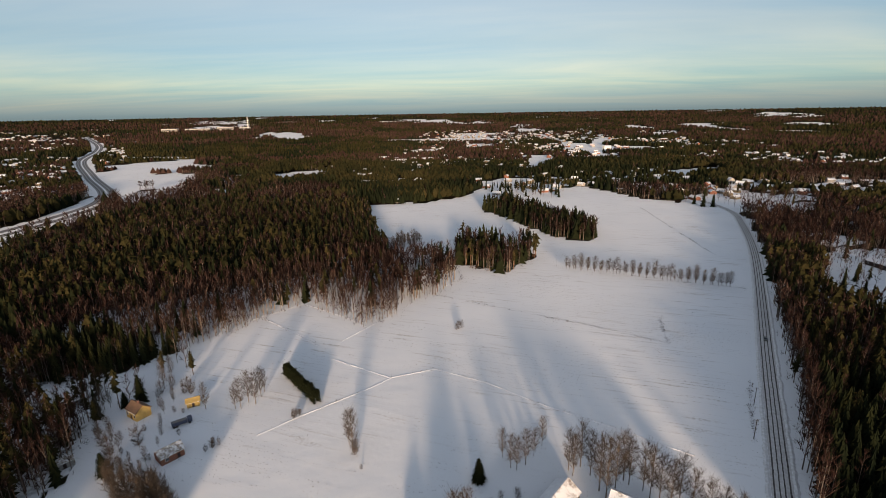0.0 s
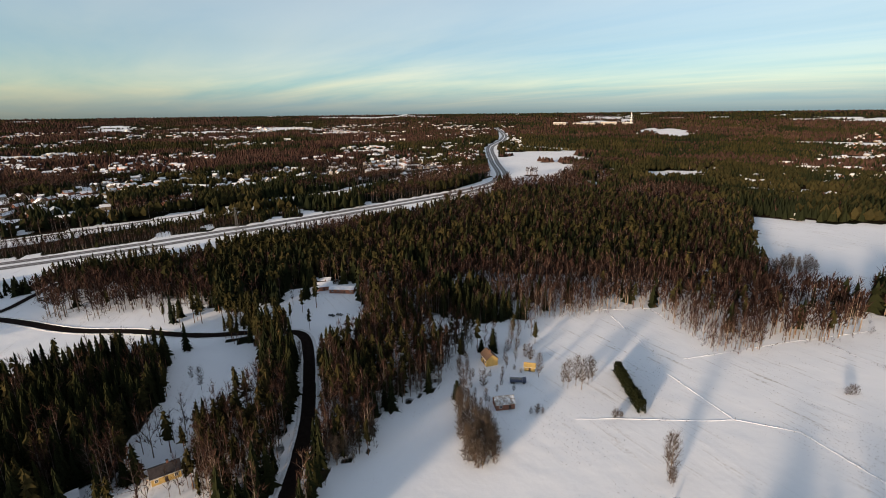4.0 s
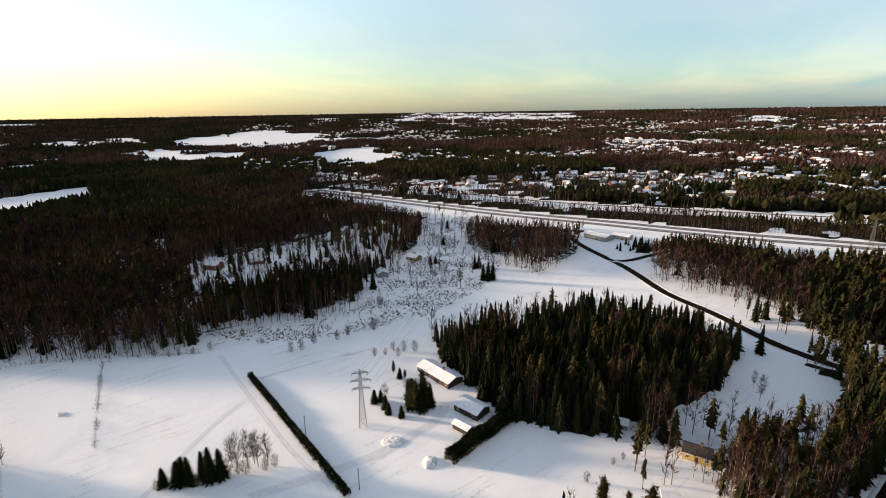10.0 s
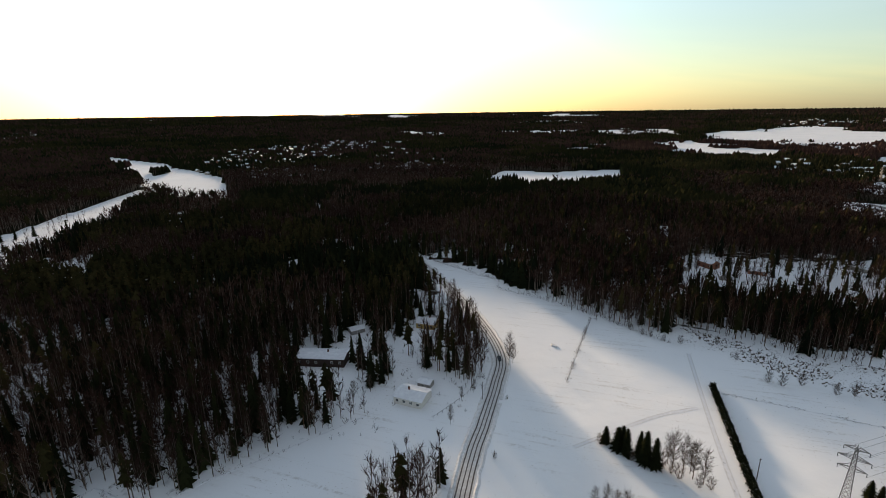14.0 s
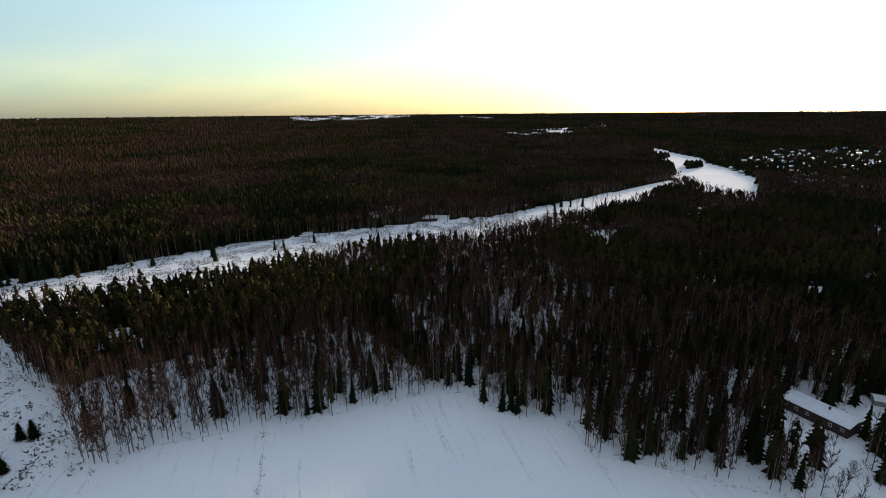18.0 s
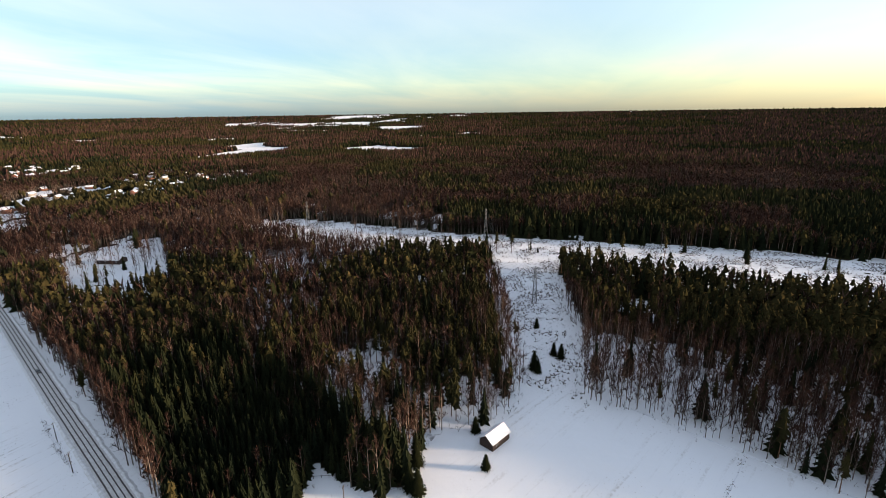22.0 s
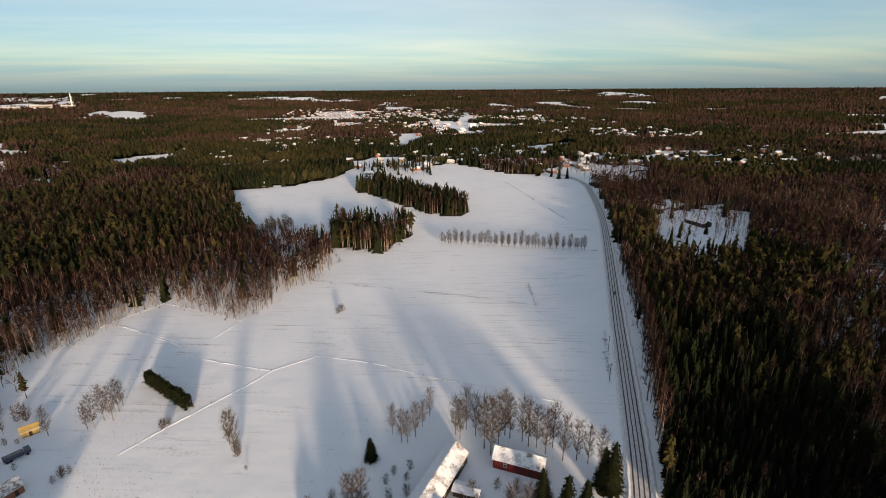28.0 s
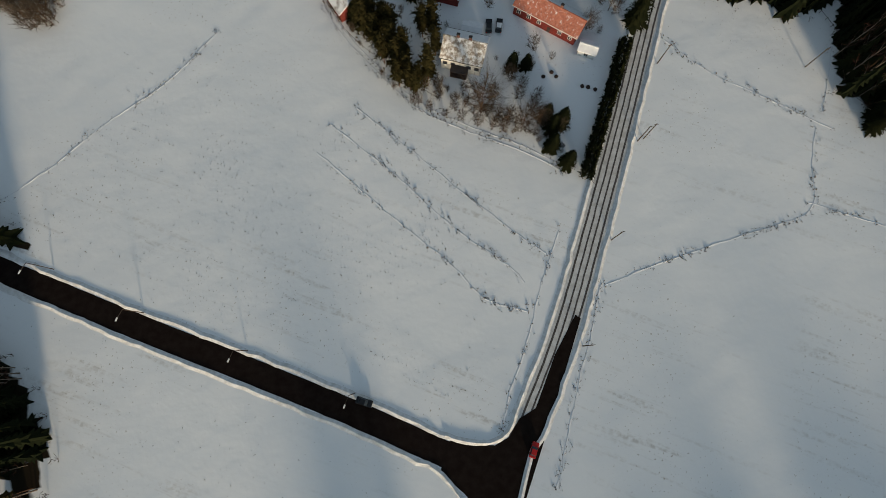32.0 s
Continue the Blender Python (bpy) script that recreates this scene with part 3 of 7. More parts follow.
# which trees grow where: outline, share of birch, share of spruce among the conifers
STANDS = []
STANDS += [
    (WOODS["grove_spruce"], 0.22, 0.9),
    (WOODS["grove_a"], 0.45, 0.8),
    (WOODS["grove_b"], 0.35, 0.8),
    (WOODS["grove_s"], 0.75, 0.5),
    (WOODS["wood_s"], 0.75, 0.6),
]
STANDS += [
    (WOODS["wood_road"], 0.62, 0.25),
    ([(-142, 8), (-160, 4), (-186, 18), (-192, 44), (-186, 62), (-160, 34), (-134, 33)], 0.5, 0.3),
    (WOODS["wood_field"], 0.85, 0.4),
    (WOODS["wood_near"], 0.12, 0.95),
    ([(-126, 268), (-111, 291), (-63, 254), (-34, 293), (-12, 344), (-30, 400), (-90, 410), (-190, 400), (-190, 280)], 0.9, 0.4),
    ([(-190, 300), (-60, 420), (-150, 640), (-420, 640), (-480, 330), (-330, 220)], 0.38, 0.5),
    ([(-143, 101), (-142, 135), (-176, 190), (-300, 230), (-330, 190), (-240, 130)], 0.60, 0.35),
]
STANDS += [
    ([(95, 90), (117, 50), (127, 42), (143, 62), (158, 92), (172, 120), (190, 190), (150, 205), (110, 135)], 0.08, 0.95),
    ([(127, 42), (147, 48), (170, 21), (200, 17), (206, 60), (170, 80), (143, 62)], 0.55, 0.5),
    ([(165, 35), (205, 25), (300, 50), (385, 75), (385, 150), (290, 170), (215, 110)], 0.25, 0.25),
    ([(150, 205), (200, 170), (290, 230), (260, 400), (225, 370)], 0.32, 0.3),
    ([(165, 120), (215, 110), (290, 170), (290, 230), (200, 175)], 0.5, 0.5),
    ([(170, -8), (262, -12), (240, -150), (122, -135), (140, -108), (165, -52), (178, -36)], 0.95, 0.6),
    ([(262, -12), (390, 5), (350, -180), (250, -180)], 0.15, 0.2),
]
STANDS += [
    ([(100, -134), (130, -134), (250, -180), (250, -300), (0, -330), (-20, -197), (-4, -170), (50, -143), (75, -136)], 0.74, 0.75),
    ([(-186, -232), (-60, -420), (-300, -700), (-520, -300), (-300, -360)], 0.72, 0.5),
    ([(-52, -200), (-20, -172), (28, -170), (40, -235), (0, -275), (-50, -275)], 0.45, 0.7),
    (OPEN["suburb_a"], 0.55, 0.35),
    ([(-143, 130), (-176, 195), (-160, 220), (-128, 195), (-150, 165)], 0.8, 0.3),
    ([(-190, -232), (-250, -165), (-300, -180), (-330, -182), (-310, -205), (-215, -255)], 0.25, 0.9),
]


# glades where few trees stand and the snow shows: outline, share of trees that stand
THIN = [
    ([(309, 259), (331, 217), (293, 145), (253, 145), (222, 170), (261, 225)], 0.28),
    ([(201, 118), (219, 97), (199, 73), (172, 80), (181, 104)], 0.25),
    ([(145, 58), (165, 72), (200, 40), (190, 24), (165, 36)], 0.62),
    ([(-150, 260), (-100, 300), (-60, 270), (-40, 300), (-90, 345), (-190, 330), (-205, 270)], 0.85),
    ([(-52, -200), (-20, -172), (28, -170), (40, -235), (0, -275), (-50, -275)], 0.60),
    ([(60, -160), (110, -150), (120, -200), (30, -260), (10, -215)], 0.9),
]


# young spruces planted close together beside the country road
PLANTATION = [(88, 99), (97, 86), (105, 87), (114, 78), (122, 70), (132, 66), (150, 88), (162, 110), (166, 128), (140, 138), (112, 132), (100, 122)]


def thinned(X, Y):
    k = np.ones(X.shape)
    for poly, share in THIN:
        k = np.where(inside(poly, X, Y), share, k)
    return k


def kinds_share(X, Y):
    """The shares of birch, and of spruce among conifers, drifting over the land."""
    r = np.hypot(X, Y)
    a = vnoise(X, Y, 90, 31) * 0.65 + vnoise(X, Y, 30, 32) * 0.35
    b = vnoise(X, Y, 130, 41) * 0.6 + vnoise(X, Y, 40, 42) * 0.4
    a = np.where(r > 480, a * 0.45 + vnoise(X, Y, 330, 33) * 0.55, a)
    birch = np.clip((a - 0.46) * np.where(r > 640, 13, 8) + 0.36, 0.04, 0.96)
    spr = np.clip((b - 0.5) * 4 + 0.5, 0.1, 0.95)
    for poly, bi, sp in STANDS:
        k = inside(poly, X, Y)
        birch, spr = np.where(k, np.clip(bi + (a - 0.5) * 0.5, 0.03, 0.97), birch), np.where(k, sp, spr)
    birch = np.where((r > 1100) & ~((X < -600) & (np.abs(Y) < 1500)), birch * 0.65, birch)
    return birch, spr


def kinds_at(X, Y, rs):
    birch, spr = kinds_share(X, Y)
    u, v = rs.random(X.shape), rs.random(X.shape)
    return np.where(u < birch, 2, np.where(v < spr, 0, 1)), birch


# ---- ground ----
def ground_sheet():
    rad = [6.0]
    while rad[-1] < 4860:
        rad.append(rad[-1] + max(2.5, rad[-1] * 0.022))
    rad = np.array(rad)
    na = 600
    th = np.arange(na) * 2 * np.pi / na
    X, Y = np.outer(rad, np.sin(th)), np.outer(rad, np.cos(th))
    R = np.hypot(X, Y)
    wood = wooded(X, Y)
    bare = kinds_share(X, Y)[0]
    # grows with distance: floor painted dark for the shade of a closed canopy
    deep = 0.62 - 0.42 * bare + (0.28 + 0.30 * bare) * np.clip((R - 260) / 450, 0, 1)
    litter_shade = np.where(wood, deep - 0.9 * (1 - thinned(X, Y)), 0.0)
    co = np.stack([X, Y, gz_n(R)], -1).reshape(-1, 3)
    co = np.vstack([co, [[0, 0, 0]]])
    nr = len(rad)
    i, j = np.meshgrid(np.arange(nr - 1), np.arange(na), indexing="ij")
    a, b = i * na + j, i * na + (j + 1) % na
    quads = np.stack([a, b, b + na, a + na], -1).reshape(-1, 4)
    me = mesh_np("ground", co, quads, [M_GROUND])
    cap = bmesh.new()
    cap.from_mesh(me)
    cap.verts.ensure_lookup_table()
    mid = cap.verts[len(co) - 1]
    for k in range(na):
        cap.faces.new((mid, cap.verts[(k + 1) % na], cap.verts[k]))
    cap.normal_update()
    cap.to_mesh(me)
    cap.free()
    me.polygons.foreach_set("use_smooth", np.ones(len(me.polygons), bool))
    me.attributes.new("litter_shade", "FLOAT", "POINT").data.foreach_set("value", np.append(litter_shade.ravel(), 0).astype(np.float32))
    me.attributes.new("scrub", "FLOAT", "POINT").data.foreach_set("value", np.append(scrubby(X, Y).ravel(), 0).astype(np.float32))
    return tagged(new("ground", me), "snow-covered fields and forest floor reaching to the horizon", "ground", kind="structure")


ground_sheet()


# ---- roads ----
def road(name, label, pts, width, material, tracks=(), banks=True, step=4.0, gaps=(), rut=None):
    ln = smooth_line([(x, y) for x, y in pts], step)
    ob = part(name, ribbon(bmesh.new(), ln, -width / 2, width / 2, 0.05, ragged=0.12), material, None)
    tagged(ob, label, "road", kind="structure")
    for off, wid in tracks:
        part("wheel_track", ribbon(bmesh.new(), ln, off - wid / 2, off + wid / 2, 0.064, ragged=0.10), rut or M_TRACK, ob, "wheel track worn into the snow")
    if banks:
        for s in (-1, 1):
            lo, hi = sorted((s * (width / 2 - 0.1), s * (width / 2 + 1.7)))
            part("snow_bank", ribbon(bmesh.new(), ln, lo, hi, -0.02, crown=0.34, ragged=0.55, gaps=gaps), M_BANK, ob, "ploughed snow bank along the road")
    return ob


road("road", "country road with packed snow and dark wheel tracks", ROAD_MAIN, 6.4, M_SLUSH, [(-2.3, 0.5), (-0.75, 0.42), (0.75, 0.42), (2.3, 0.5)], step=2.5, gaps=[(8, -24, 9.5), (118, 174, 0), (-57, -176, 4)])
road("road", "bare wet black asphalt road between snow banks", ROAD_DARK, 5.9, M_ASPHALT, step=2.5, gaps=[(12, -27, 15.0)])

road("road", "bare wet side road leading to the depot", ROAD_BRANCH, 5.0, M_ASPHALT, step=2.5)


def junction():
    """Bare asphalt where the roads meet, with rounded corners, running out along the snowy road."""
    bm = bmesh.new()
    c = [(20.5, -14.5), (27.5, -3.0), (34.4, 5.6), (35.5, 4.5), (25.5, -14.0), (14.5, -33.5), (5.0, -54.0), (-1.0, -67.0), (-6.0, -65.0), (0.5, -50.0), (4.0, -41.0), (4.2, -36.0), (1.0, -30.5), (-4.0, -25.0), (-0.5, -18.3), (5.0, -20.3), (9.5, -21.2), (13.2, -19.8), (16.2, -16.2)]
    bm.faces.new([bm.verts.new((x, y, 0.078)) for x, y in c])
    bmesh.ops.recalc_face_normals(bm, faces=bm.faces)
    if bm.faces[0:] and next(iter(bm.faces)).normal.z < 0:
        bmesh.ops.reverse_faces(bm, faces=bm.faces)
    bmesh.ops.triangulate(bm, faces=bm.faces)
    tagged(part("road_junction", bm, M_ASPHALT, None), "bare black asphalt at the road junction", "road", kind="structure")

    for pts in ([(-1.6, -17.2), (1.2, -18.7), (5, -19.9), (9.5, -20.3), (13.2, -18.6), (15.9, -14.4), (18, -10.5)], [(-5.8, -23.4), (-3.6, -25.6), (-1.2, -29.0), (0.6, -32.3), (3.0, -37.0), (2.8, -42)]):
        bank = part("snow_bank", ribbon(bmesh.new(), smooth_line(pts, 1.0), -0.75, 0.75, -0.02, crown=0.5, ragged=0.3), M_BANK, None)
        tagged(bank, "ploughed snow bank round the corner of the junction", "snow bank", kind="structure")


junction()
road("road", "distant motorway carriageway with slushy lanes", [(x - 9, y) for x, y in HIGHWAY], 11, M_LANE, [(-2, 2.6), (2.4, 2.0)], False, 15)
road("road", "distant motorway carriageway with slushy lanes", [(x + 9, y) for x, y in HIGHWAY], 11, M_LANE, [(-2, 2.6), (2.4, 2.0)], False, 15)
road("road", "snowy farm drive with wheel tracks", SIDE_WAY, 4.2, M_SNOW, [(-1.3, 0.35), (-0.4, 0.3), (0.6, 0.35), (1.5, 0.3)], False, rut=M_BANK)
road("road", "far road or railway bed with snow on both sides", RAIL, 9, M_SLUSH, [(0, 4.5)], False, 15)


# ---- trees ----
def join_bits(bits):
    """Joins (verts, tris, material index) pieces."""
    vs, ts, ms, n = [], [], [], 0
    for v, t, m in bits:
        vs.append(np.asarray(v, float)), ts.append(np.asarray(t, np.int64) + n), ms.append(np.full(len(t), m))
        n += len(v)
    return np.vstack(vs), np.vstack(ts), np.concatenate(ms)


def stem(top, r0, sides=4, lean=0.0):
    a = np.arange(sides) * 2 * np.pi / sides
    lo = np.stack([np.cos(a) * r0, np.sin(a) * r0, np.zeros(sides)], 1)
    v = np.vstack([lo, lo * 0.45 + [lean, 0, top * 0.6], [[lean * 1.6, 0, top]]])
    t = []
    for k in range(sides):
        m = (k + 1) % sides
        t += [(k, m, m + sides), (k, m + sides, k + sides), (k + sides, m + sides, 2 * sides)]
    return v, t


def spruce_shape(rng, tiers=8, sides=9, wide=None):
    """A spruce 1 high: trunk (0) and hanging, jagged whorls (1)."""
    wide = wide or rng.uniform(0.135, 0.20)
    bits = [(*stem(0.9, 0.011), 0)]
    for i in range(tiers):
        f = i / tiers
        zb = 0.07 + 0.84 * f
        rad = wide * (1 - f) ** 0.95 + 0.014
        a = np.arange(sides) * 2 * np.pi / sides + rng.uniform(0, 6)
        rr = rad * np.where(np.arange(sides) % 2, rng.uniform(0.42, 0.6, sides), rng.uniform(0.8, 1.3, sides))
        ring = np.stack([np.cos(a) * rr, np.sin(a) * rr, zb - 0.38 * rr + rng.uniform(-0.012, 0.012, sides)], 1)
        apex = [[rng.uniform(-0.01, 0.01), rng.uniform(-0.01, 0.01), min(1.0, zb + 1.35 * 0.84 / tiers)]]
        t = [(k, (k + 1) % sides, sides) for k in range(sides)]
        bits.append((np.vstack([ring, apex]), t, 1))
    return join_bits(bits)


def cloud_tris(rng, centres, spread, size, count):
    """Many small tilted triangles round some centres."""
    c = np.asarray(centres)[rng.integers(0, len(centres), count)]
    p = c + rng.normal(0, 1, (count, 3)) * spread
    d = rng.normal(0, 1, (count, 2, 3)) * size
    d[:, :, 2] *= 0.95
    v = np.stack([p, p + d[:, 0], p + d[:, 1]], 1).reshape(-1, 3)
    return v, np.arange(count * 3).reshape(-1, 3)


def lump(rng, c, r, flat=0.75):
    """An uneven clump of twenty faces."""
    g = (1 + 5 ** 0.5) / 2
    v = np.array([(-1, g, 0), (1, g, 0), (-1, -g, 0), (1, -g, 0), (0, -1, g), (0, 1, g), (0, -1, -g), (0, 1, -g), (g, 0, -1), (g, 0, 1), (-g, 0, -1), (-g, 0, 1)], float) / 1.9
    t = np.array([(0, 11, 5), (0, 5, 1), (0, 1, 7), (0, 7, 10), (0, 10, 11), (1, 5, 9), (5, 11, 4), (11, 10, 2), (10, 7, 6), (7, 1, 8), (3, 9, 4), (3, 4, 2), (3, 2, 6), (3, 6, 8), (3, 8, 9), (4, 9, 5), (2, 4, 11), (6, 2, 10), (8, 6, 7), (9, 8, 1)])
    a = rng.uniform(0, 6.28)
    v = v @ np.array([(math.cos(a), math.sin(a), 0), (-math.sin(a), math.cos(a), 0), (0, 0, 1)])
    return v * rng.uniform(0.7, 1.3, (12, 1)) * [r, r, r * flat] + c, t


def pine_shape(rng, count=60, size=0.030, tiers=7, sides=8, low=0.26):
    """A pine 1 high: bare trunk, limbs (0), ragged whorls and loose sprays of needles (1)."""
    lean = rng.uniform(-0.02, 0.02)
    bits = [(*stem(0.95, 0.012, 5, lean), 0)]
    wide, foot = rng.uniform(0.095, 0.145), rng.uniform(low, low + 0.18)
    cs = []
    for i in range(tiers):
        f = (i + 0.5) / tiers
        z = foot + (0.97 - foot) * f
        rad = wide * (0.55 + 1.05 * f - 1.45 * f * f) * rng.uniform(0.8, 1.15) + 0.012
        off = np.array([rng.normal(0, 0.2) * rad + lean * f, rng.normal(0, 0.2) * rad, 0])
        a = np.arange(sides) * 2 * np.pi / sides + rng.uniform(0, 6)
        rr = rad * np.where(np.arange(sides) % 2, rng.uniform(0.35, 0.7, sides), rng.uniform(0.75, 1.35, sides))
        ring = np.stack([np.cos(a) * rr, np.sin(a) * rr, z + rng.uniform(-0.028, 0.016, sides)], 1) + off
        top = [np.array([0, 0, min(1.0, z + 1.25 * (0.97 - foot) / tiers)]) + off]
        bits.append((np.vstack([ring, top]), [(k, (k + 1) % sides, sides) for k in range(sides)], 1))
        cs += [ring[0], ring[sides // 2], top[0]]
        q = np.array([lean * f, 0, z - 0.05])
        bits.append((np.stack([q, q + [0, 0, 0.012], ring[0]]), [(0, 1, 2)], 0))
    v, t = cloud_tris(rng, cs, (0.030, 0.030, 0.026), size, count)
    bits.append((v, t, 1))
    return join_bits(bits)


def bare_shape(rng, twigs=90, limbs=9, wide=0.20, low=0.28, thin=0.007, rise=1.2, limb=0.0055):
    """A leafless broad tree 1 high: trunk, limbs (0) and twigs (1)."""
    bits = [(*stem(0.92, 0.011, 4, rng.uniform(-0.015, 0.015)), 0)]
    ends = []
    for k in range(limbs):
        u = 0.10 + 0.86 * (k + rng.uniform(0, 1)) / limbs
        a = k * 2.4 + rng.uniform(-0.4, 0.4)
        out = wide * 1.75 * u ** 0.6 * (1 - u) ** 0.55 * rng.uniform(0.6, 1.0)
        top = low + (0.99 - low) * u
        p = np.array([0, 0, max(low * 0.6, top - out * rng.uniform(rise, rise * 2))])
        q = np.array([math.cos(a) * out, math.sin(a) * out, top])
        side = np.cross(q - p, [0, 0, 1.0])
        side = side / np.linalg.norm(side) * limb
        bits.append((np.stack([p - side, p + side, q, p + [0, 0, 0.011]]), [(0, 1, 2), (0, 3, 2)], 0))
        ends.append((p, q))
    ends.append((np.array([0, 0, 0.6]), np.array([0, 0, 0.95])))
    vs = []
    for k in range(twigs):
        p, q = ends[rng.integers(0, len(ends))]
        s = p + (q - p) * rng.uniform(0.25, 1.0)
        d = (q - p) * rng.uniform(0.1, 0.4) + rng.normal(0, 1, 3) * wide * 0.24 + [0, 0, wide * rng.uniform(0.0, 0.45)]
        side = np.cross(d, rng.normal(0, 1, 3))
        side = side / (np.linalg.norm(side) + 1e-6) * thin
        vs += [s - side, s + side, s + d]
    bits.append((np.array(vs), np.arange(len(vs)).reshape(-1, 3), 1))
    return join_bits(bits)


def with_needles(rng, shape, count=700):
    """The same spruce with ragged branch ends."""
    v, t, m = shape
    z = rng.beta(1.1, 1.5, count) * 0.88 + 0.05
    rad = (0.165 * (1 - z) ** 0.9 + 0.012) * rng.uniform(0.55, 1.15, count)
    a = rng.uniform(0, 6.28, count)
    p = np.stack([np.cos(a) * rad, np.sin(a) * rad, z - 0.02], 1)
    out = np.stack([np.cos(a), np.sin(a), np.full(count, -0.35)], 1) * rng.uniform(0.015, 0.04, count)[:, None]
    side = np.stack([-np.sin(a), np.cos(a), np.zeros(count)], 1) * 0.010
    w = np.stack([p - side, p + side, p + out], 1).reshape(-1, 3)
    return join_bits([(v, t[m == 0], 0), (v, t[m == 1], 1), (w, np.arange(len(w)).reshape(-1, 3), 1)])


def far_cone(rng, sides=5, wide=0.17):
    a = np.arange(sides) * 2 * np.pi / sides + rng.uniform(0, 6)
    rr = wide * rng.uniform(0.75, 1.2, sides)
    low = np.stack([np.cos(a) * rr, np.sin(a) * rr, np.full(sides, 0.12) + rng.uniform(-0.05, 0.05, sides)], 1)
    v = np.vstack([low, [[0, 0, 1.0]]])
    return v, np.array([(k, (k + 1) % sides, sides) for k in range(sides)]), np.ones(sides, int)


def far_dome(rng, sides=4):
    """A rounded crown far off: a skirt and a cap."""
    a = np.arange(sides) * 2 * np.pi / sides + rng.uniform(0, 6)
    rr = 0.17 * rng.uniform(0.7, 1.2, sides)
    belt = np.stack([np.cos(a) * rr, np.sin(a) * rr, 0.58 + rng.uniform(-0.08, 0.08, sides)], 1)
    foot = belt * [0.4, 0.4, 0] + [0, 0, 0.25]
    t = []
    for k in range(sides):
        m = (k + 1) % sides
        t += [(k, m, k + sides), (m, m + sides, k + sides), (k, m, 2 * sides)]
    return np.vstack([belt, foot, [[0, 0, 0.97]]]), np.array(t), np.ones(len(t), int)


def far_bare(rng, twigs=10, thin=0.022):
    """A leafless tree seen from afar: a thin trunk (0) and a brush of twigs (1)."""
    vs = [(-0.012, 0, 0), (0.012, 0, 0), (0, 0, 0.9), (0, -0.012, 0), (0, 0.012, 0), (0, 0, 0.9)]
    for k in range(twigs):
        z, a, out = rng.uniform(0.3, 0.75), rng.uniform(0, 6.28), rng.uniform(0.05, 0.2)
        p = np.array([0, 0, z])
        q = p + [math.cos(a) * out, math.sin(a) * out, rng.uniform(0.1, 0.3)]
        side = np.array([-math.sin(a), math.cos(a), 0]) * thin
        vs += [p + (q - p) * 0.3 - side, p + (q - p) * 0.3 + side, q]
    t = np.arange(len(vs)).reshape(-1, 3)
    return np.array(vs, float), t, np.r_[0, 0, np.ones(twigs, int)]


rng = np.random.default_rng(7)
NEAR = {
    "spruce": ([spruce_shape(rng, 9, 10) for _ in range(6)], (M_BARK_DARK, M_SPRUCE)),
    "pine": ([pine_shape(rng, 60, 0.026, 7, 9) for _ in range(7)], (M_BARK_DARK, M_PINE)),
    "birch": ([bare_shape(rng, 118, 9, 0.18, 0.20, 0.0048, 1.1, 0.0030) for _ in range(6)], (M_BARK, M_TWIG)),
}
MIDDLE = {
    "spruce": ([spruce_shape(rng, 5, 6) for _ in range(4)], (M_BARK_DARK, M_SPRUCE)),
    "pine": ([pine_shape(rng, 10, 0.05, 4, 6) for _ in range(5)], (M_BARK_DARK, M_PINE)),
    "birch": ([far_bare(rng, 22, 0.015) for _ in range(4)], (M_BARK, M_TWIG)),
}
DISTANT = {
    "spruce": ([far_cone(rng, 6, 0.15) for _ in range(3)], (M_BARK_DARK, M_SPRUCE)),
    "pine": ([far_dome(rng) for _ in range(4)], (M_BARK_DARK, M_PINE)),
    "birch": ([far_bare(rng, 8, 0.028) for _ in range(4)], (M_BARK, M_TWIG)),
}
FAR = {
    "spruce": ([far_cone(rng, 4, 0.2) for _ in range(3)], (M_BARK_DARK, M_SPRUCE)),
    "pine": ([far_cone(rng, 4, 0.24) for _ in range(3)], (M_BARK_DARK, M_PINE)),
    "birch": ([far_cone(rng, 4, 0.26) for _ in range(3)], (M_BARK, M_TWIG)),
}


def scatter(r0, r1, cell, rs):
    n = int(r1 / cell) + 1
    g = np.arange(-n, n + 1) * cell
    X, Y = np.meshgrid(g, g)
    X = (X + rs.uniform(-0.48, 0.48, X.shape) * cell).ravel()
    Y = (Y + rs.uniform(-0.48, 0.48, Y.shape) * cell).ravel()
    r = np.hypot(X, Y)
    k = (r >= r0) & (r < r1)
    return X[k], Y[k]


def scatter_far(r0, r1, share, rs):
    """Points whose spacing grows with distance."""
    pts, r = [], r0
    while r < r1:
        n = int(2 * math.pi / share)
        a = (np.arange(n) + rs.random(n)) * 2 * np.pi / n
        rr = r * (1 + share * rs.uniform(-0.9, 0.9, n) * 1.4)
        pts.append(np.stack([rr * np.sin(a), rr * np.cos(a)], 1))
        r *= 1 + share * 1.5
    p = np.vstack(pts)
    return p[:, 0], p[:, 1]


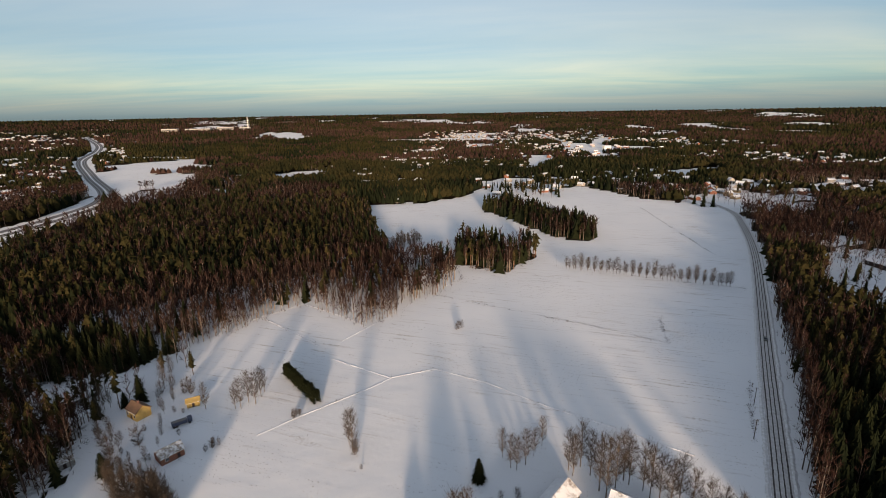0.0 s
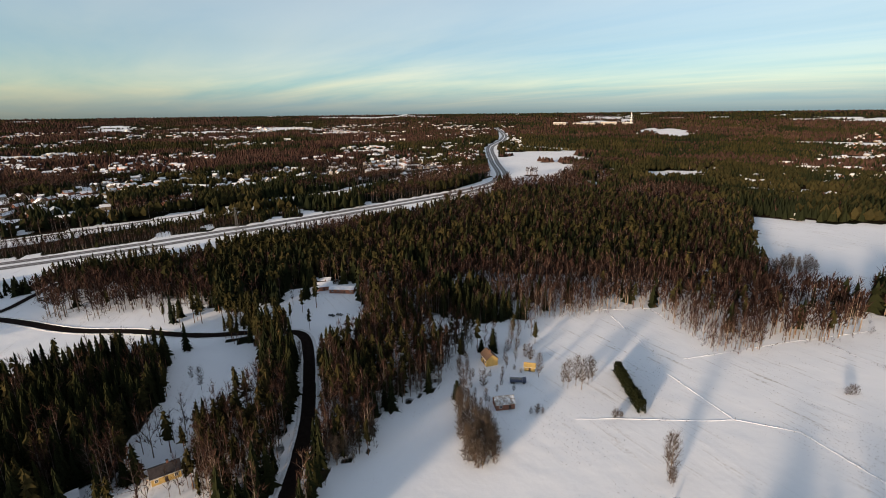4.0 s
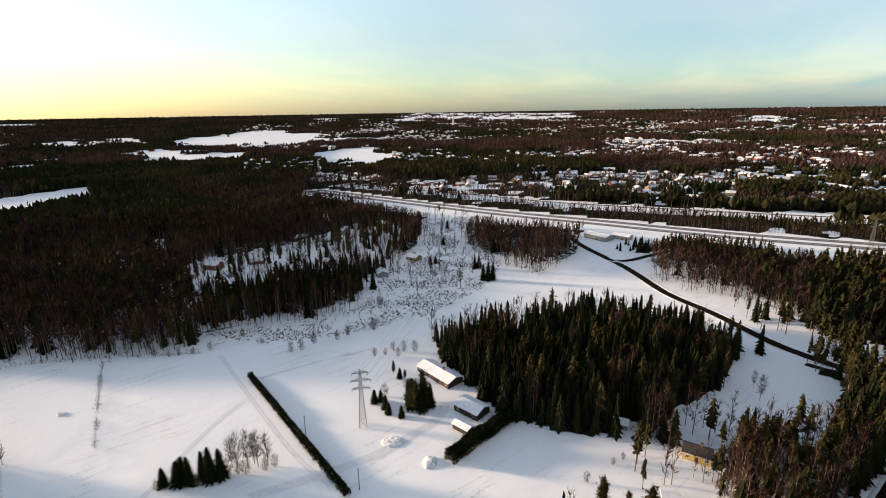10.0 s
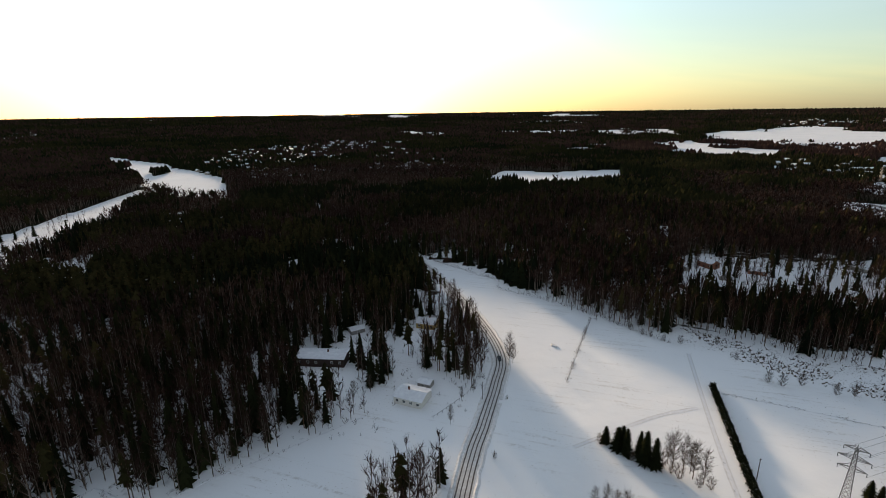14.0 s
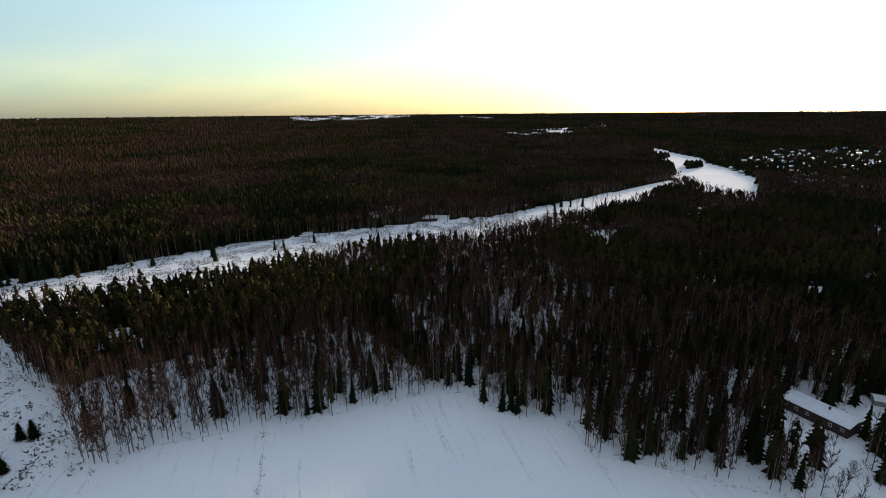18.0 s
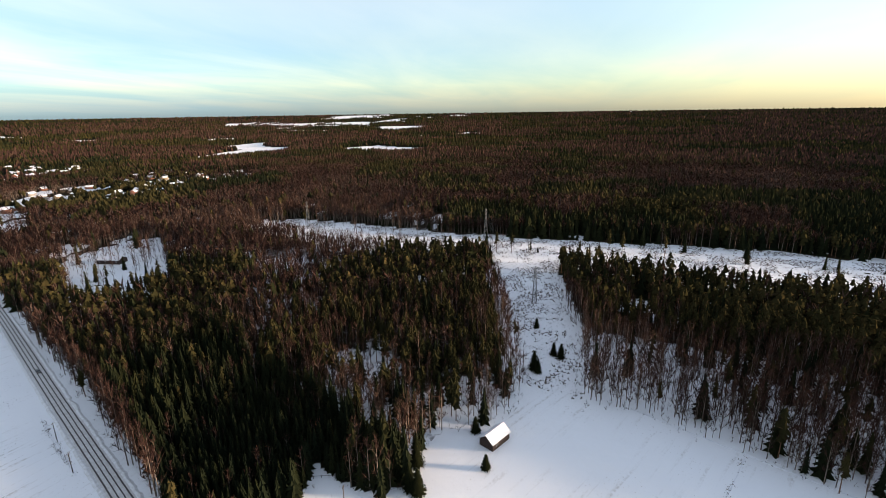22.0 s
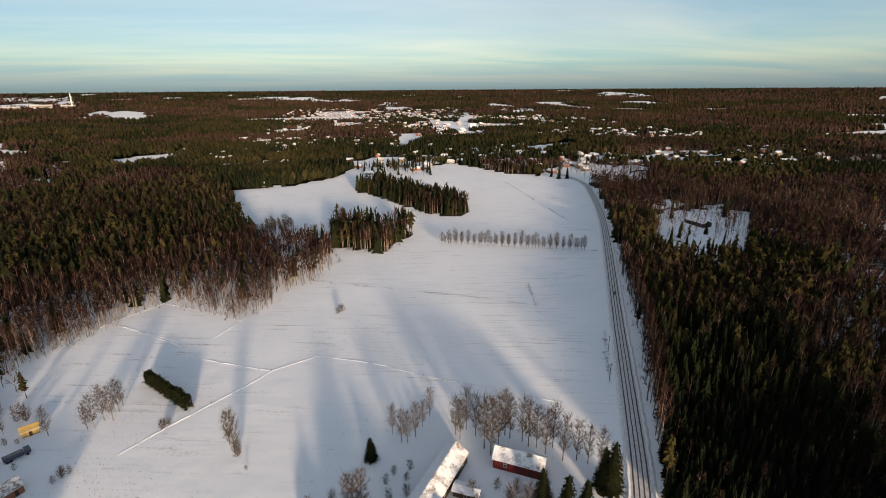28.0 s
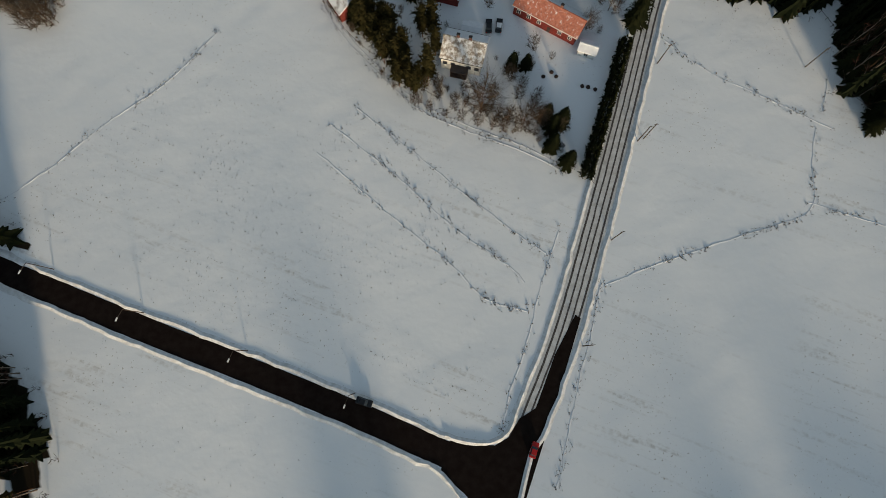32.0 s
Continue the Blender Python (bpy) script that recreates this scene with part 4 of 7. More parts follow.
def stand(name, label, X, Y, kinds, shapes, rs, h_lo, h_hi, grow=None, fat=1.0):
    """One mesh of many trees of each kind: stuff that nobody could count."""
    for ki, kname in enumerate(("spruce", "pine", "birch")):
        variants, mats = shapes[kname]
        sel = np.nonzero(kinds == ki)[0]
        if len(sel) == 0:
            continue
        which = rs.integers(0, len(variants), len(sel))
        vs, ts, ms, tn, off = [], [], [], [], 0
        for vi, (v, t, m) in enumerate(variants):
            s = sel[which == vi]
            if len(s) == 0:
                continue
            x, y = X[s], Y[s]
            h = rs.uniform(h_lo, h_hi, len(s)) * (0.85 + 0.3 * vnoise(x, y, 45, 51))
            if ki == 2:
                h = h * 1.04
            if grow is not None:
                h = h * grow[s]
            a = rs.uniform(0, 6.28, len(s))
            wd = h * rs.uniform(0.85, 1.2, len(s)) * fat
            ca, sa = np.cos(a), np.sin(a)
            px = v[None, :, 0] * ca[:, None] - v[None, :, 1] * sa[:, None]
            py = v[None, :, 0] * sa[:, None] + v[None, :, 1] * ca[:, None]
            z0 = gz_n(np.hypot(x, y)) - 0.1
            co = np.stack([px * wd[:, None] + x[:, None], py * wd[:, None] + y[:, None], v[None, :, 2] * h[:, None] + z0[:, None]], -1)
            vs.append(co.reshape(-1, 3))
            ts.append((t[None] + (np.arange(len(s)) * len(v))[:, None, None] + off).reshape(-1, 3))
            ms.append(np.tile(m, len(s)))
            tone = np.clip(0.25 + 0.5 * vnoise(x, y, 60, 61 + ki) + rs.uniform(-0.22, 0.22, len(s)) * (0.55 if "distant" in name or "far" in name else 1.0), 0, 1)
            tn.append(np.repeat(tone, len(v)))
            off += len(s) * len(v)
        me = mesh_np(name, np.vstack(vs), np.vstack(ts), mats, np.concatenate(ms), np.concatenate(tn))
        me.polygons.foreach_set("use_smooth", np.zeros(len(me.polygons), bool))
        tagged(new(kname + "_" + name, me), label[ki], "forest", kind="stuff")


LABELS = ("dark green spruce forest standing in snow", "olive green pine forest standing in snow", "leafless reddish-brown birch forest standing in snow")


# open or half-open land with scattered trees: outline, spacing, share kept
HALF_OPEN = [
    (OPEN["suburb_a"], 5.4, 0.52),
    ([(-190, -232), (-250, -165), (-300, -180), (-330, -182), (-310, -205), (-215, -255)], 3.6, 0.72),
    ([(15, -185), (12, -170), (30, -162), (35, -240), (-5, -270), (-48, -270), (-50, -235), (-30, -205)], 4.2, 0.6),
    ([(-253, -157), (-440, -215), (-545, -227), (-527, -185), (-422, -131), (-363, -94), (-280, -110)], 11.0, 0.35),
    ([(-303, 108), (-346, 60), (-300, 60), (-262, 90), (-240, 95), (-205, 85), (-190, 92), (-236, 125)], 6.0, 0.50),
    ([(-143, 130), (-176, 195), (-160, 220), (-128, 195), (-150, 165)], 6.5, 0.35),
    ([(-290, 150), (-240, 160), (-245, 135), (-270, 110)], 8.0, 0.4),
    ([(262, 350), (300, 420), (385, 425), (390, 400), (300, 330)], 8.0, 0.40),
    (OPEN["power_n"], 9.0, 0.10),
    (OPEN["house_clear"], 7.0, 0.35),
    ([(-142, 8), (-160, 4), (-186, 18), (-192, 44), (-186, 62), (-160, 34), (-134, 33)], 5.2, 0.55),
    (FAR_OPEN["village_a"], 9.0, 0.5),
    (FAR_OPEN["village_b"], 9.0, 0.5),
]


def plant():
    rs = np.random.default_rng(11)
    X, Y = scatter(60, 295, 3.2, rs)
    m = wooded(X, Y)
    X, Y = X[m], Y[m]
    kinds, birch = kinds_at(X, Y, rs)
    rim = ~(wooded(X + 8, Y) & wooded(X - 8, Y) & wooded(X, Y + 8) & wooded(X, Y - 8))
    kinds = np.where(rim & (rs.random(len(X)) < np.clip(birch * 1.2, 0.05, 0.4)), 2, kinds)
    keep = rs.random(len(X)) < np.where(kinds == 2, np.where((birch > 0.55) & (Y < 60) & (X > -60), 0.68, 0.92), 0.96) * thinned(X, Y)
    X, Y, kinds = X[keep], Y[keep], kinds[keep]
    extra = [(X, Y)]
    for poly, cell, share in HALF_OPEN:
        x, y = scatter(60, 800, cell, rs)
        k = inside(poly, x, y) & (rs.random(len(x)) < share) & ~wooded(x, y) & (away(ROAD_MAIN, x, y) > 7) & (away(ROAD_DARK, x, y) > 6.5)
        for gx, gy, gr in GARDENS + [(-277, 171, 11), (-303, 172, 8), (-277, -311, 10), (-281, -247, 12), (-250, -269, 8), (-141, 167, 9)]:
            k &= np.hypot(x - gx, y - gy) > min(gr, 11)
        extra.append((x[k], y[k]))
    X, Y = np.concatenate([e[0] for e in extra]), np.concatenate([e[1] for e in extra])
    kinds = np.concatenate([kinds, kinds_at(X[len(kinds):], Y[len(kinds):], rs)[0]])
    x, y = scatter(90, 200, 2.3, rs)
    k = inside(PLANTATION, x, y) & wooded(x, y)
    old = ~(inside(PLANTATION, X, Y) & (rs.random(len(X)) < 0.88))
    X, Y, kinds = np.concatenate([X[old], x[k]]), np.concatenate([Y[old], y[k]]), np.concatenate([kinds[old], np.where(rs.random(k.sum()) < 0.93, 0, 2)])
    stand("forest", LABELS, X, Y, kinds, NEAR, rs, 11.5, 21, np.where(inside(PLANTATION, X, Y), 0.62, 1.0), fat=0.95)
    X, Y = scatter(295, 640, 4.5, rs)
    m = wooded(X, Y)
    X, Y = X[m], Y[m]
    kinds, birch = kinds_at(X, Y, rs)
    hx, rx = (np.interp(Y, [q[1] for q in w], [q[0] for q in w]) for w in (HIGHWAY, RAIL))
    low = (X > rx + 20) & (X < hx + 95) & (Y > -480) & (Y < 700)
    stand("middle_forest", LABELS, X, Y, kinds, MIDDLE, rs, 13, 21, np.where(low, 0.5, 1.0), fat=1.3)
    X, Y = scatter(640, 1200, 6.4, rs)
    m = wooded(X, Y)
    X, Y = X[m], Y[m]
    built = settled(X, Y)
    k = rs.random(len(X)) > 0.35 * built
    X, Y, built = X[k], Y[k], built[k]
    kinds, birch = kinds_at(X, Y, rs)
    stand("distant_forest", LABELS, X, Y, kinds, DISTANT, rs, 13, 18, 1 - 0.30 * built, fat=1.75)
    X, Y = scatter_far(1200, 4800, 0.0058, rs)
    m = wooded(X, Y)
    X, Y = X[m], Y[m]
    built = settled(X, Y)
    k = rs.random(len(X)) > 0.35 * built
    X, Y, built = X[k], Y[k], built[k]
    kinds, birch = kinds_at(X, Y, rs)
    stand("far_forest", LABELS, X, Y, kinds, FAR, rs, 11.5, 14.5, 1 - 0.32 * built, fat=2.1)


plant()


def tree_meshes(kind, shapes):
    """Trunk and crown meshes of single trees, 1 m high, shared by all copies."""
    out = []
    variants, mats = shapes
    for v, t, m in variants:
        pair = []
        for k, nm in ((0, "trunk"), (1, "crown")):
            tt = t[m == k]
            used = np.unique(tt)
            back = np.zeros(len(v), np.int64)
            back[used] = np.arange(len(used))
            tone = np.repeat(rng.uniform(0.3, 0.8, (len(used) + 2) // 3), 3)[: len(used)]
            pair.append(mesh_np(nm, v[used], back[tt], [mats[k]], None, tone))
        out.append(pair)
    return out


SINGLE = {
    "spruce_tree": tree_meshes("spruce", ([with_needles(rng, spruce_shape(rng, 16, 17, 0.165)) for _ in range(4)], (M_BARK_DARK, M_SPRUCE))),
    "pine_tree": tree_meshes("pine", ([pine_shape(rng, 800, 0.020, 12, 13, 0.12) for _ in range(4)], (M_BARK_DARK, M_PINE))),
    "birch_tree": tree_meshes("birch", ([bare_shape(rng, 1000, 34, 0.21, 0.18, 0.0017, 0.8, 0.0034) for _ in range(6)], (M_BARK, M_TWIG_PALE))),
    "broad_tree": tree_meshes("broad", ([bare_shape(rng, 1100, 34, 0.50, 0.12, 0.0026, 0.5) for _ in range(3)], (M_BARK_DARK, M_TWIG_PALE))),
    "bush": tree_meshes("bush", ([bare_shape(rng, 420, 18, 0.45, 0.02, 0.005, 0.7) for _ in range(3)], (M_BARK_DARK, M_TWIG_PALE))),
}
WORDS = {
    "spruce_tree": "dark green spruce standing in snow", "pine_tree": "olive green pine with a bare trunk in snow",
    "birch_tree": "leafless pale-barked birch with brown twigs in snow", "broad_tree": "leafless broad tree with spreading limbs in snow",
    "bush": "leafless brown bush in the snow",
}


def tree(kind, x, y, h, group, fat=1.0):
    pairs = SINGLE[kind]
    trunk, crown = pairs[int(rng.integers(0, len(pairs)))]
    ob = new(kind)
    ob.matrix_basis = Matrix.LocRotScale((x, y, gz(math.hypot(x, y)) - 0.05), Euler((0, 0, rng.uniform(0, 6.28))), (h * fat, h * fat, h))
    tagged(ob, WORDS[kind], "bush" if kind == "bush" else "tree", group)
    for nm, me in (("trunk", trunk), ("crown", crown)):
        c = new(nm, me)
        c.parent = ob
    return ob


TREES = {
    'farm_birches': [(9.6, 148.1, 13.0), (12.3, 143.1, 14.0), (14.3, 142.1, 14.0), (17.6, 144.9, 15.0), (24.6, 155.3, 13.0), (21.0, 149.6, 12.0), (-6.4, 113.6, 17.0), (-4.6, 112.0, 18.0), (-2.5, 115.0, 17.0), (-10.9, 114.4, 11.0), (-17.8, 115.7, 9.0), (0.5, 107.0, 12.0)],
    'farm_row': [(32.1, 142.9, 17.0), (33.1, 140.3, 17.0), (36.5, 144.9, 19.0), (39.0, 140.9, 18.0), (40.3, 133.9, 22.0), (41.6, 130.4, 24.0), (45.6, 134.6, 22.0), (49.5, 139.0, 20.0), (50.7, 137.0, 18.0), (54.5, 134.6, 19.0), (55.7, 131.7, 20.0), (58.3, 130.6, 18.0), (60.1, 127.0, 19.0), (63.9, 129.5, 19.0), (64.7, 123.0, 19.0), (69.2, 122.1, 17.0), (72.3, 120.0, 16.0), (75.7, 117.8, 16.0), (62.0, 89.0, 12.0), (76.9, 108.8, 10.0)],
    'farm_spruces': [(1.2, 136.3, 10.0), (7.1, 101.5, 12.0), (54.5, 98.7, 20.0), (60.4, 98.8, 17.0), (68.0, 83.8, 18.0), (50.4, 106.3, 16.0), (-5.9, 98.9, 12.0), (73.5, 107.3, 21.0), (72.1, 109.7, 17.0), (-9.8, 95.7, 9.0), (37.2, 49.8, 9.0), (40.4, 44.8, 9.0), (31.2, 75.0, 8.0), (35.1, 74.5, 7.0), (37.2, 58.3, 9.0), (40.9, 56.1, 10.0), (38.3, 55.1, 9.0)],
    'farm_pines': [(-8.3, 93.4, 12.0), (-4.5, 86.7, 14.0), (-0.8, 83.2, 15.0), (-0.1, 74.1, 12.0), (2.7, 72.4, 12.0), (8.0, 75.2, 15.0), (11.1, 89.9, 14.0), (-3.3, 81.8, 13.0), (5.2, 74.0, 9.0), (-6.7, 91.0, 14.0), (-4.9, 92.8, 13.0), (-1.8, 90.2, 14.0), (-5.6, 96.0, 12.0), (0.3, 78.4, 14.0), (2.3, 75.4, 13.0), (4.0, 70.9, 11.0), (-0.4, 87.9, 15.0), (2.2, 81.7, 14.0), (-7.2, 97.8, 11.0), (11.1, 82.0, 12.0), (8.3, 88.4, 13.0)],
    'farm_shrubs': [(20.6, 63.0, 15.0), (10.2, 71.4, 6.0), (26.9, 58.8, 8.0), (30.6, 56.6, 9.0), (13.6, 65.1, 5.0), (9.8, 69.0, 5.0), (29.7, 104.5, 7.0), (28.4, 95.3, 6.0), (46.9, 107.7, 8.0), (38.0, 79.9, 6.0), (42.7, 76.1, 3.0), (54.3, 83.9, 7.0), (42.3, 108.6, 8.0), (24.3, 60.0, 6.0), (16.6, 65.3, 4.0), (9.7, 101.0, 4.0), (31.1, 114.7, 6.0), (4.4, 68.3, 4.0), (24.6, 67.1, 6.0), (31.2, 65.8, 6.0), (34.1, 60.5, 7.0), (35.3, 57.2, 8.0)],
    'farm_edge_shrubs': [(3.0, 68.6, 4.0), (7.1, 66.3, 4.0), (11.0, 63.2, 4.0), (15.1, 61.7, 5.0), (19.0, 59.5, 5.0), (23.0, 58.0, 5.0), (25.5, 56.4, 5.0), (-1.7, 73.6, 3.0), (-4.4, 78.3, 3.0), (37.6, 57.5, 5.0), (40.4, 54.7, 6.0), (36.4, 64.9, 5.0), (30.4, 71.1, 6.0), (32.9, 68.9, 5.0), (29.4, 73.1, 5.0), (65.5, 90.6, 6.0), (72.3, 99.0, 5.0), (60.3, 91.6, 4.0), (53.8, 110.4, 5.0), (39.4, 115.9, 4.0), (31.8, 101.7, 5.0), (30.2, 106.9, 6.0), (16.9, 70.2, 4.0), (6.5, 72.1, 5.0)],
    'yard_pines': [(-157.8, -76.5, 15.0), (-161.0, -73.4, 13.0), (-161.5, -81.8, 12.0), (-182.7, -99.9, 6.0), (-179.2, -92.2, 5.0), (-166.3, -77.5, 14.0)],
    'yard_low_spruces': [(-157.1, -95.9, 7.5), (-159.4, -94.1, 6.2), (-155.1, -89.5, 7.5), (-152.3, -86.6, 6.2), (-152.2, -80.6, 6.2), (-178.8, -94.7, 6.2), (-159.2, -79.1, 16.2), (-158.9, -74.5, 15.0), (-163.1, -72.6, 12.5)],
    'yard_shrubs': [(-163.4, -94.1, 6.0), (-192.9, -116.0, 5.0), (-202.3, -110.2, 5.0), (-203.3, -104.5, 6.0), (-205.3, -99.4, 6.0), (-196.4, -111.8, 4.0), (-197.5, -104.9, 5.0), (-166.7, 10.2, 4.0), (-157.3, 4.1, 3.0), (-153.6, 1.1, 3.0), (-141.9, -6.8, 4.0), (-218.6, -5.8, 3.0)],
    'yard_birches': [(-99.4, 173.6, 15.0), (-94.6, 177.2, 16.0), (-94.6, 182.7, 15.0), (-101.7, 173.3, 12.0), (-114.2, 172.4, 13.0), (-98.0, 177.9, 16.0), (-94.7, 186.5, 12.0), (-144.4, 190.4, 14.0), (-144.4, 196.5, 12.0), (-139.3, 150.5, 8.0), (-157.8, 170.3, 12.0), (-130.1, 168.4, 7.0), (-126.4, 160.8, 6.0), (-131.1, 176.8, 8.0), (-119.2, 148.0, 5.0), (-134.8, 149.4, 6.0), (-126.2, 147.3, 5.0), (-133.8, 187.6, 5.0), (-144.5, 150.5, 9.0), (-154.9, 163.8, 11.0)],
    'field_b_shrubs': [(-99.9, 146.4, 3.0), (-96.8, 150.2, 3.0), (-99.4, 151.0, 3.0), (-74.2, 168.4, 4.0), (-72.4, 170.0, 3.0)],
    'house_shrubs': [(-122.4, 154.8, 3.0), (-115.5, 155.2, 3.0), (-130.8, 157.1, 3.0), (-130.5, 143.6, 3.0), (-98.5, 149.2, 3.0), (-140.5, 180.2, 4.0), (-73.1, 170.5, 3.0)],
    'yard_spruces': [(-145.5, 176.3, 15.0), (-129.1, 132.9, 10.0), (-150.3, 172.8, 8.0)],
    'field_birches': [(-44.9, 148.7, 19.0), (-47.6, 153.4, 15.0), (-42.9, 146.4, 8.0), (-73.7, 169.1, 4.0)],
    'field_shrubs': [(-9.7, 255.1, 5.5), (-8.2, 256.4, 4.5), (-11.0, 254.0, 3.5), (-43.9, 147.2, 6.0), (-98.4, 148.4, 4.0), (-74.5, 168.0, 4.0), (-39.8, 140.0, 2.0)],
    'south_birches': [(-74.2, -201.4, 17.5), (-76.8, -202.9, 11.2), (-105.2, -121.2, 15.0), (-107.6, -118.9, 15.0), (-108.7, -115.4, 15.0), (-110.3, -112.4, 13.8), (-105.1, -123.7, 12.5), (-109.6, -117.9, 12.5), (-72.7, -108.4, 11.2), (-75.0, -106.8, 10.0), (-77.0, -104.9, 11.2), (-70.1, -110.9, 8.8)],
    'south_spruces': [(-92.0, -134.2, 10.8), (-93.7, -131.1, 12.2), (-97.5, -125.5, 14.9), (-99.6, -123.0, 13.5), (-89.9, -138.7, 8.1), (-97.5, -128.8, 12.2), (-94.1, -134.5, 10.8)],
    'south_b_shrubs': [(-102.5, -123.0, 6.0), (-103.4, -119.2, 5.0), (-104.1, -116.7, 6.0), (-108.1, -111.7, 5.0), (-110.9, -110.0, 5.0), (-93.8, -127.7, 4.0), (-87.7, -139.4, 4.0)],
    'south_garden_birches': [(-36.1, -162.7, 9.0), (-44.4, -177.8, 7.0), (-50.6, -190.6, 8.0), (-37.0, -214.6, 9.0), (-29.4, -219.8, 8.0), (-51.1, -182.1, 7.0), (-6.5, -193.1, 9.0), (1.0, -188.2, 10.0), (-13.8, -213.6, 9.0), (-22.5, -237.8, 8.0)],
    'south_garden_spruces': [(-14.9, -208.3, 16.0), (-34.9, -209.2, 13.0), (-39.2, -220.3, 12.0), (-31.8, -288.5, 16.0), (-37.6, -293.4, 15.0), (-41.8, -284.4, 14.0), (-6.6, -197.8, 8.0), (-4.3, -218.7, 9.0)],
    'south_shrubs': [(-47.0, -139.8, 3.0), (-63.6, -174.0, 2.0)],
    'strip_spruces': [(259.7, 14.3, 7.0), (212.6, 12.0, 11.0), (229.1, 3.6, 8.0), (226.6, -0.2, 9.0), (209.6, 10.0, 8.0), (254.1, 24.8, 4.0), (414.6, 24.4, 5.0), (136.3, 47.0, 15.0), (159.2, 30.3, 8.0), (140.1, 23.0, 7.0), (124.7, 45.9, 12.0), (123.7, 42.6, 11.0)],
    'west_spruces': [(-322.1, -94.5, 16.0), (-321.6, -98.2, 14.0), (-325.0, -91.9, 15.0), (-345.6, -112.4, 12.0), (-348.7, -110.1, 11.0), (-348.0, -146.7, 8.0), (-403.7, -162.2, 9.0), (-465.6, -182.1, 10.0), (-343.3, -149.5, 8.0), (-173.3, 17.5, 12.0)],
    'west_shrubs': [(-218.9, -131.3, 8.0), (-182.5, -159.9, 6.0), (-186.0, -156.1, 6.0), (-194.8, -154.4, 6.0), (-209.2, -142.4, 6.0), (-202.5, -144.8, 5.0), (-184.4, -180.6, 4.0), (-156.4, -215.9, 4.0), (-159.5, -212.8, 4.0), (-153.9, -223.1, 4.0), (-163.2, -206.8, 4.0), (-319.1, -115.7, 7.0), (-329.6, -130.4, 6.0), (-316.5, -134.2, 6.0), (-338.7, -161.7, 6.0), (-293.7, -133.4, 5.0), (-295.4, -121.8, 5.0), (-302.2, -112.0, 4.0), (-169.4, -201.6, 5.0), (-253.2, -145.9, 7.0), (-187.3, -196.6, 5.0)],
    'road_pines': [(-132.0, -1.2, 12.0), (-131.5, 12.4, 13.0), (-130.6, 6.1, 10.0), (-171.2, 42.2, 17.0), (-142.8, 38.1, 14.0), (-163.1, 57.9, 17.0), (-167.6, 67.3, 15.0), (-157.1, 36.7, 15.0), (-180.2, 53.6, 14.0)],
    'road_birches': [(-184.1, 9.9, 14.0), (-216.4, 56.6, 12.0), (-207.3, 100.9, 12.0), (-233.3, 103.1, 11.0), (-205.1, 83.4, 12.0), (-201.0, 86.7, 10.0), (-227.3, 56.1, 8.0), (-272.1, 97.4, 10.0), (-265.6, 104.4, 10.0)],
    'alley_two': [(73.2, 367.4, 8.0), (77.5, 365.8, 9.0), (81.9, 364.1, 10.0), (86.2, 362.4, 11.0), (90.6, 360.8, 8.0), (94.9, 359.1, 9.0), (99.3, 357.4, 10.0), (103.6, 355.8, 11.0), (108.0, 354.1, 8.0), (112.3, 352.4, 9.0), (116.7, 350.8, 10.0), (121.0, 349.1, 11.0), (125.4, 347.4, 8.0), (129.7, 345.7, 9.0), (134.1, 344.1, 10.0), (138.4, 342.4, 11.0), (142.8, 340.7, 8.0), (147.1, 339.1, 9.0), (151.5, 337.4, 10.0), (155.8, 335.7, 11.0), (160.2, 334.1, 8.0), (164.5, 332.4, 9.0), (168.9, 330.7, 10.0), (173.3, 329.1, 11.0)],
    'alley': [(71.0, 368.3, 10.0), (76.0, 366.4, 12.0), (80.9, 364.4, 14.0), (85.9, 362.5, 11.0), (90.9, 360.6, 13.0), (95.9, 358.7, 10.0), (100.8, 356.8, 12.0), (105.8, 354.9, 14.0), (110.8, 353.0, 11.0), (115.8, 351.1, 13.0), (120.7, 349.2, 10.0), (125.7, 347.3, 12.0), (130.7, 345.4, 14.0), (135.6, 343.5, 11.0), (140.6, 341.6, 13.0), (145.6, 339.7, 10.0), (150.6, 337.8, 12.0), (155.5, 335.9, 14.0), (160.5, 334.0, 11.0), (165.5, 332.0, 13.0), (170.5, 330.1, 10.0), (175.4, 328.2, 12.0)],
}
for grp, places in TREES.items():
    kind = {"birches": "birch_tree", "row": "birch_tree", "spruces": "spruce_tree", "pines": "pine_tree", "shrubs": "bush", "alley": "birch_tree", "two": "birch_tree"}[grp.split("_")[-1]]
    for x, y, h in places:
        k = "broad_tree" if kind == "bush" and h > 6.5 else kind
        tree(k, x, y, h, grp.replace("_", " "), (1.5 if h < 12 else 1.15) if kind == "spruce_tree" else 1.25 if kind == "pine_tree" else (1.25 if "alley" in grp else 1.0))


# a clump of willows and bushes round the old field stones
CLUMP = [(-99, 106), (-93, 107), (-91, 115), (-104, 128), (-120, 134), (-130, 139), (-132, 135), (-115, 119)]
cx, cy = scatter(120, 200, 2.2, np.random.default_rng(41))
for x, y in zip(cx, cy):
    if inside(CLUMP, np.array([x]), np.array([y]))[0]:
        tree("bush" if rng.random() < 0.6 else "birch_tree", float(x), float(y), float(rng.uniform(5.0, 9.5)), "willow clump in the field", 1.0 if y < 126 else 0.7)


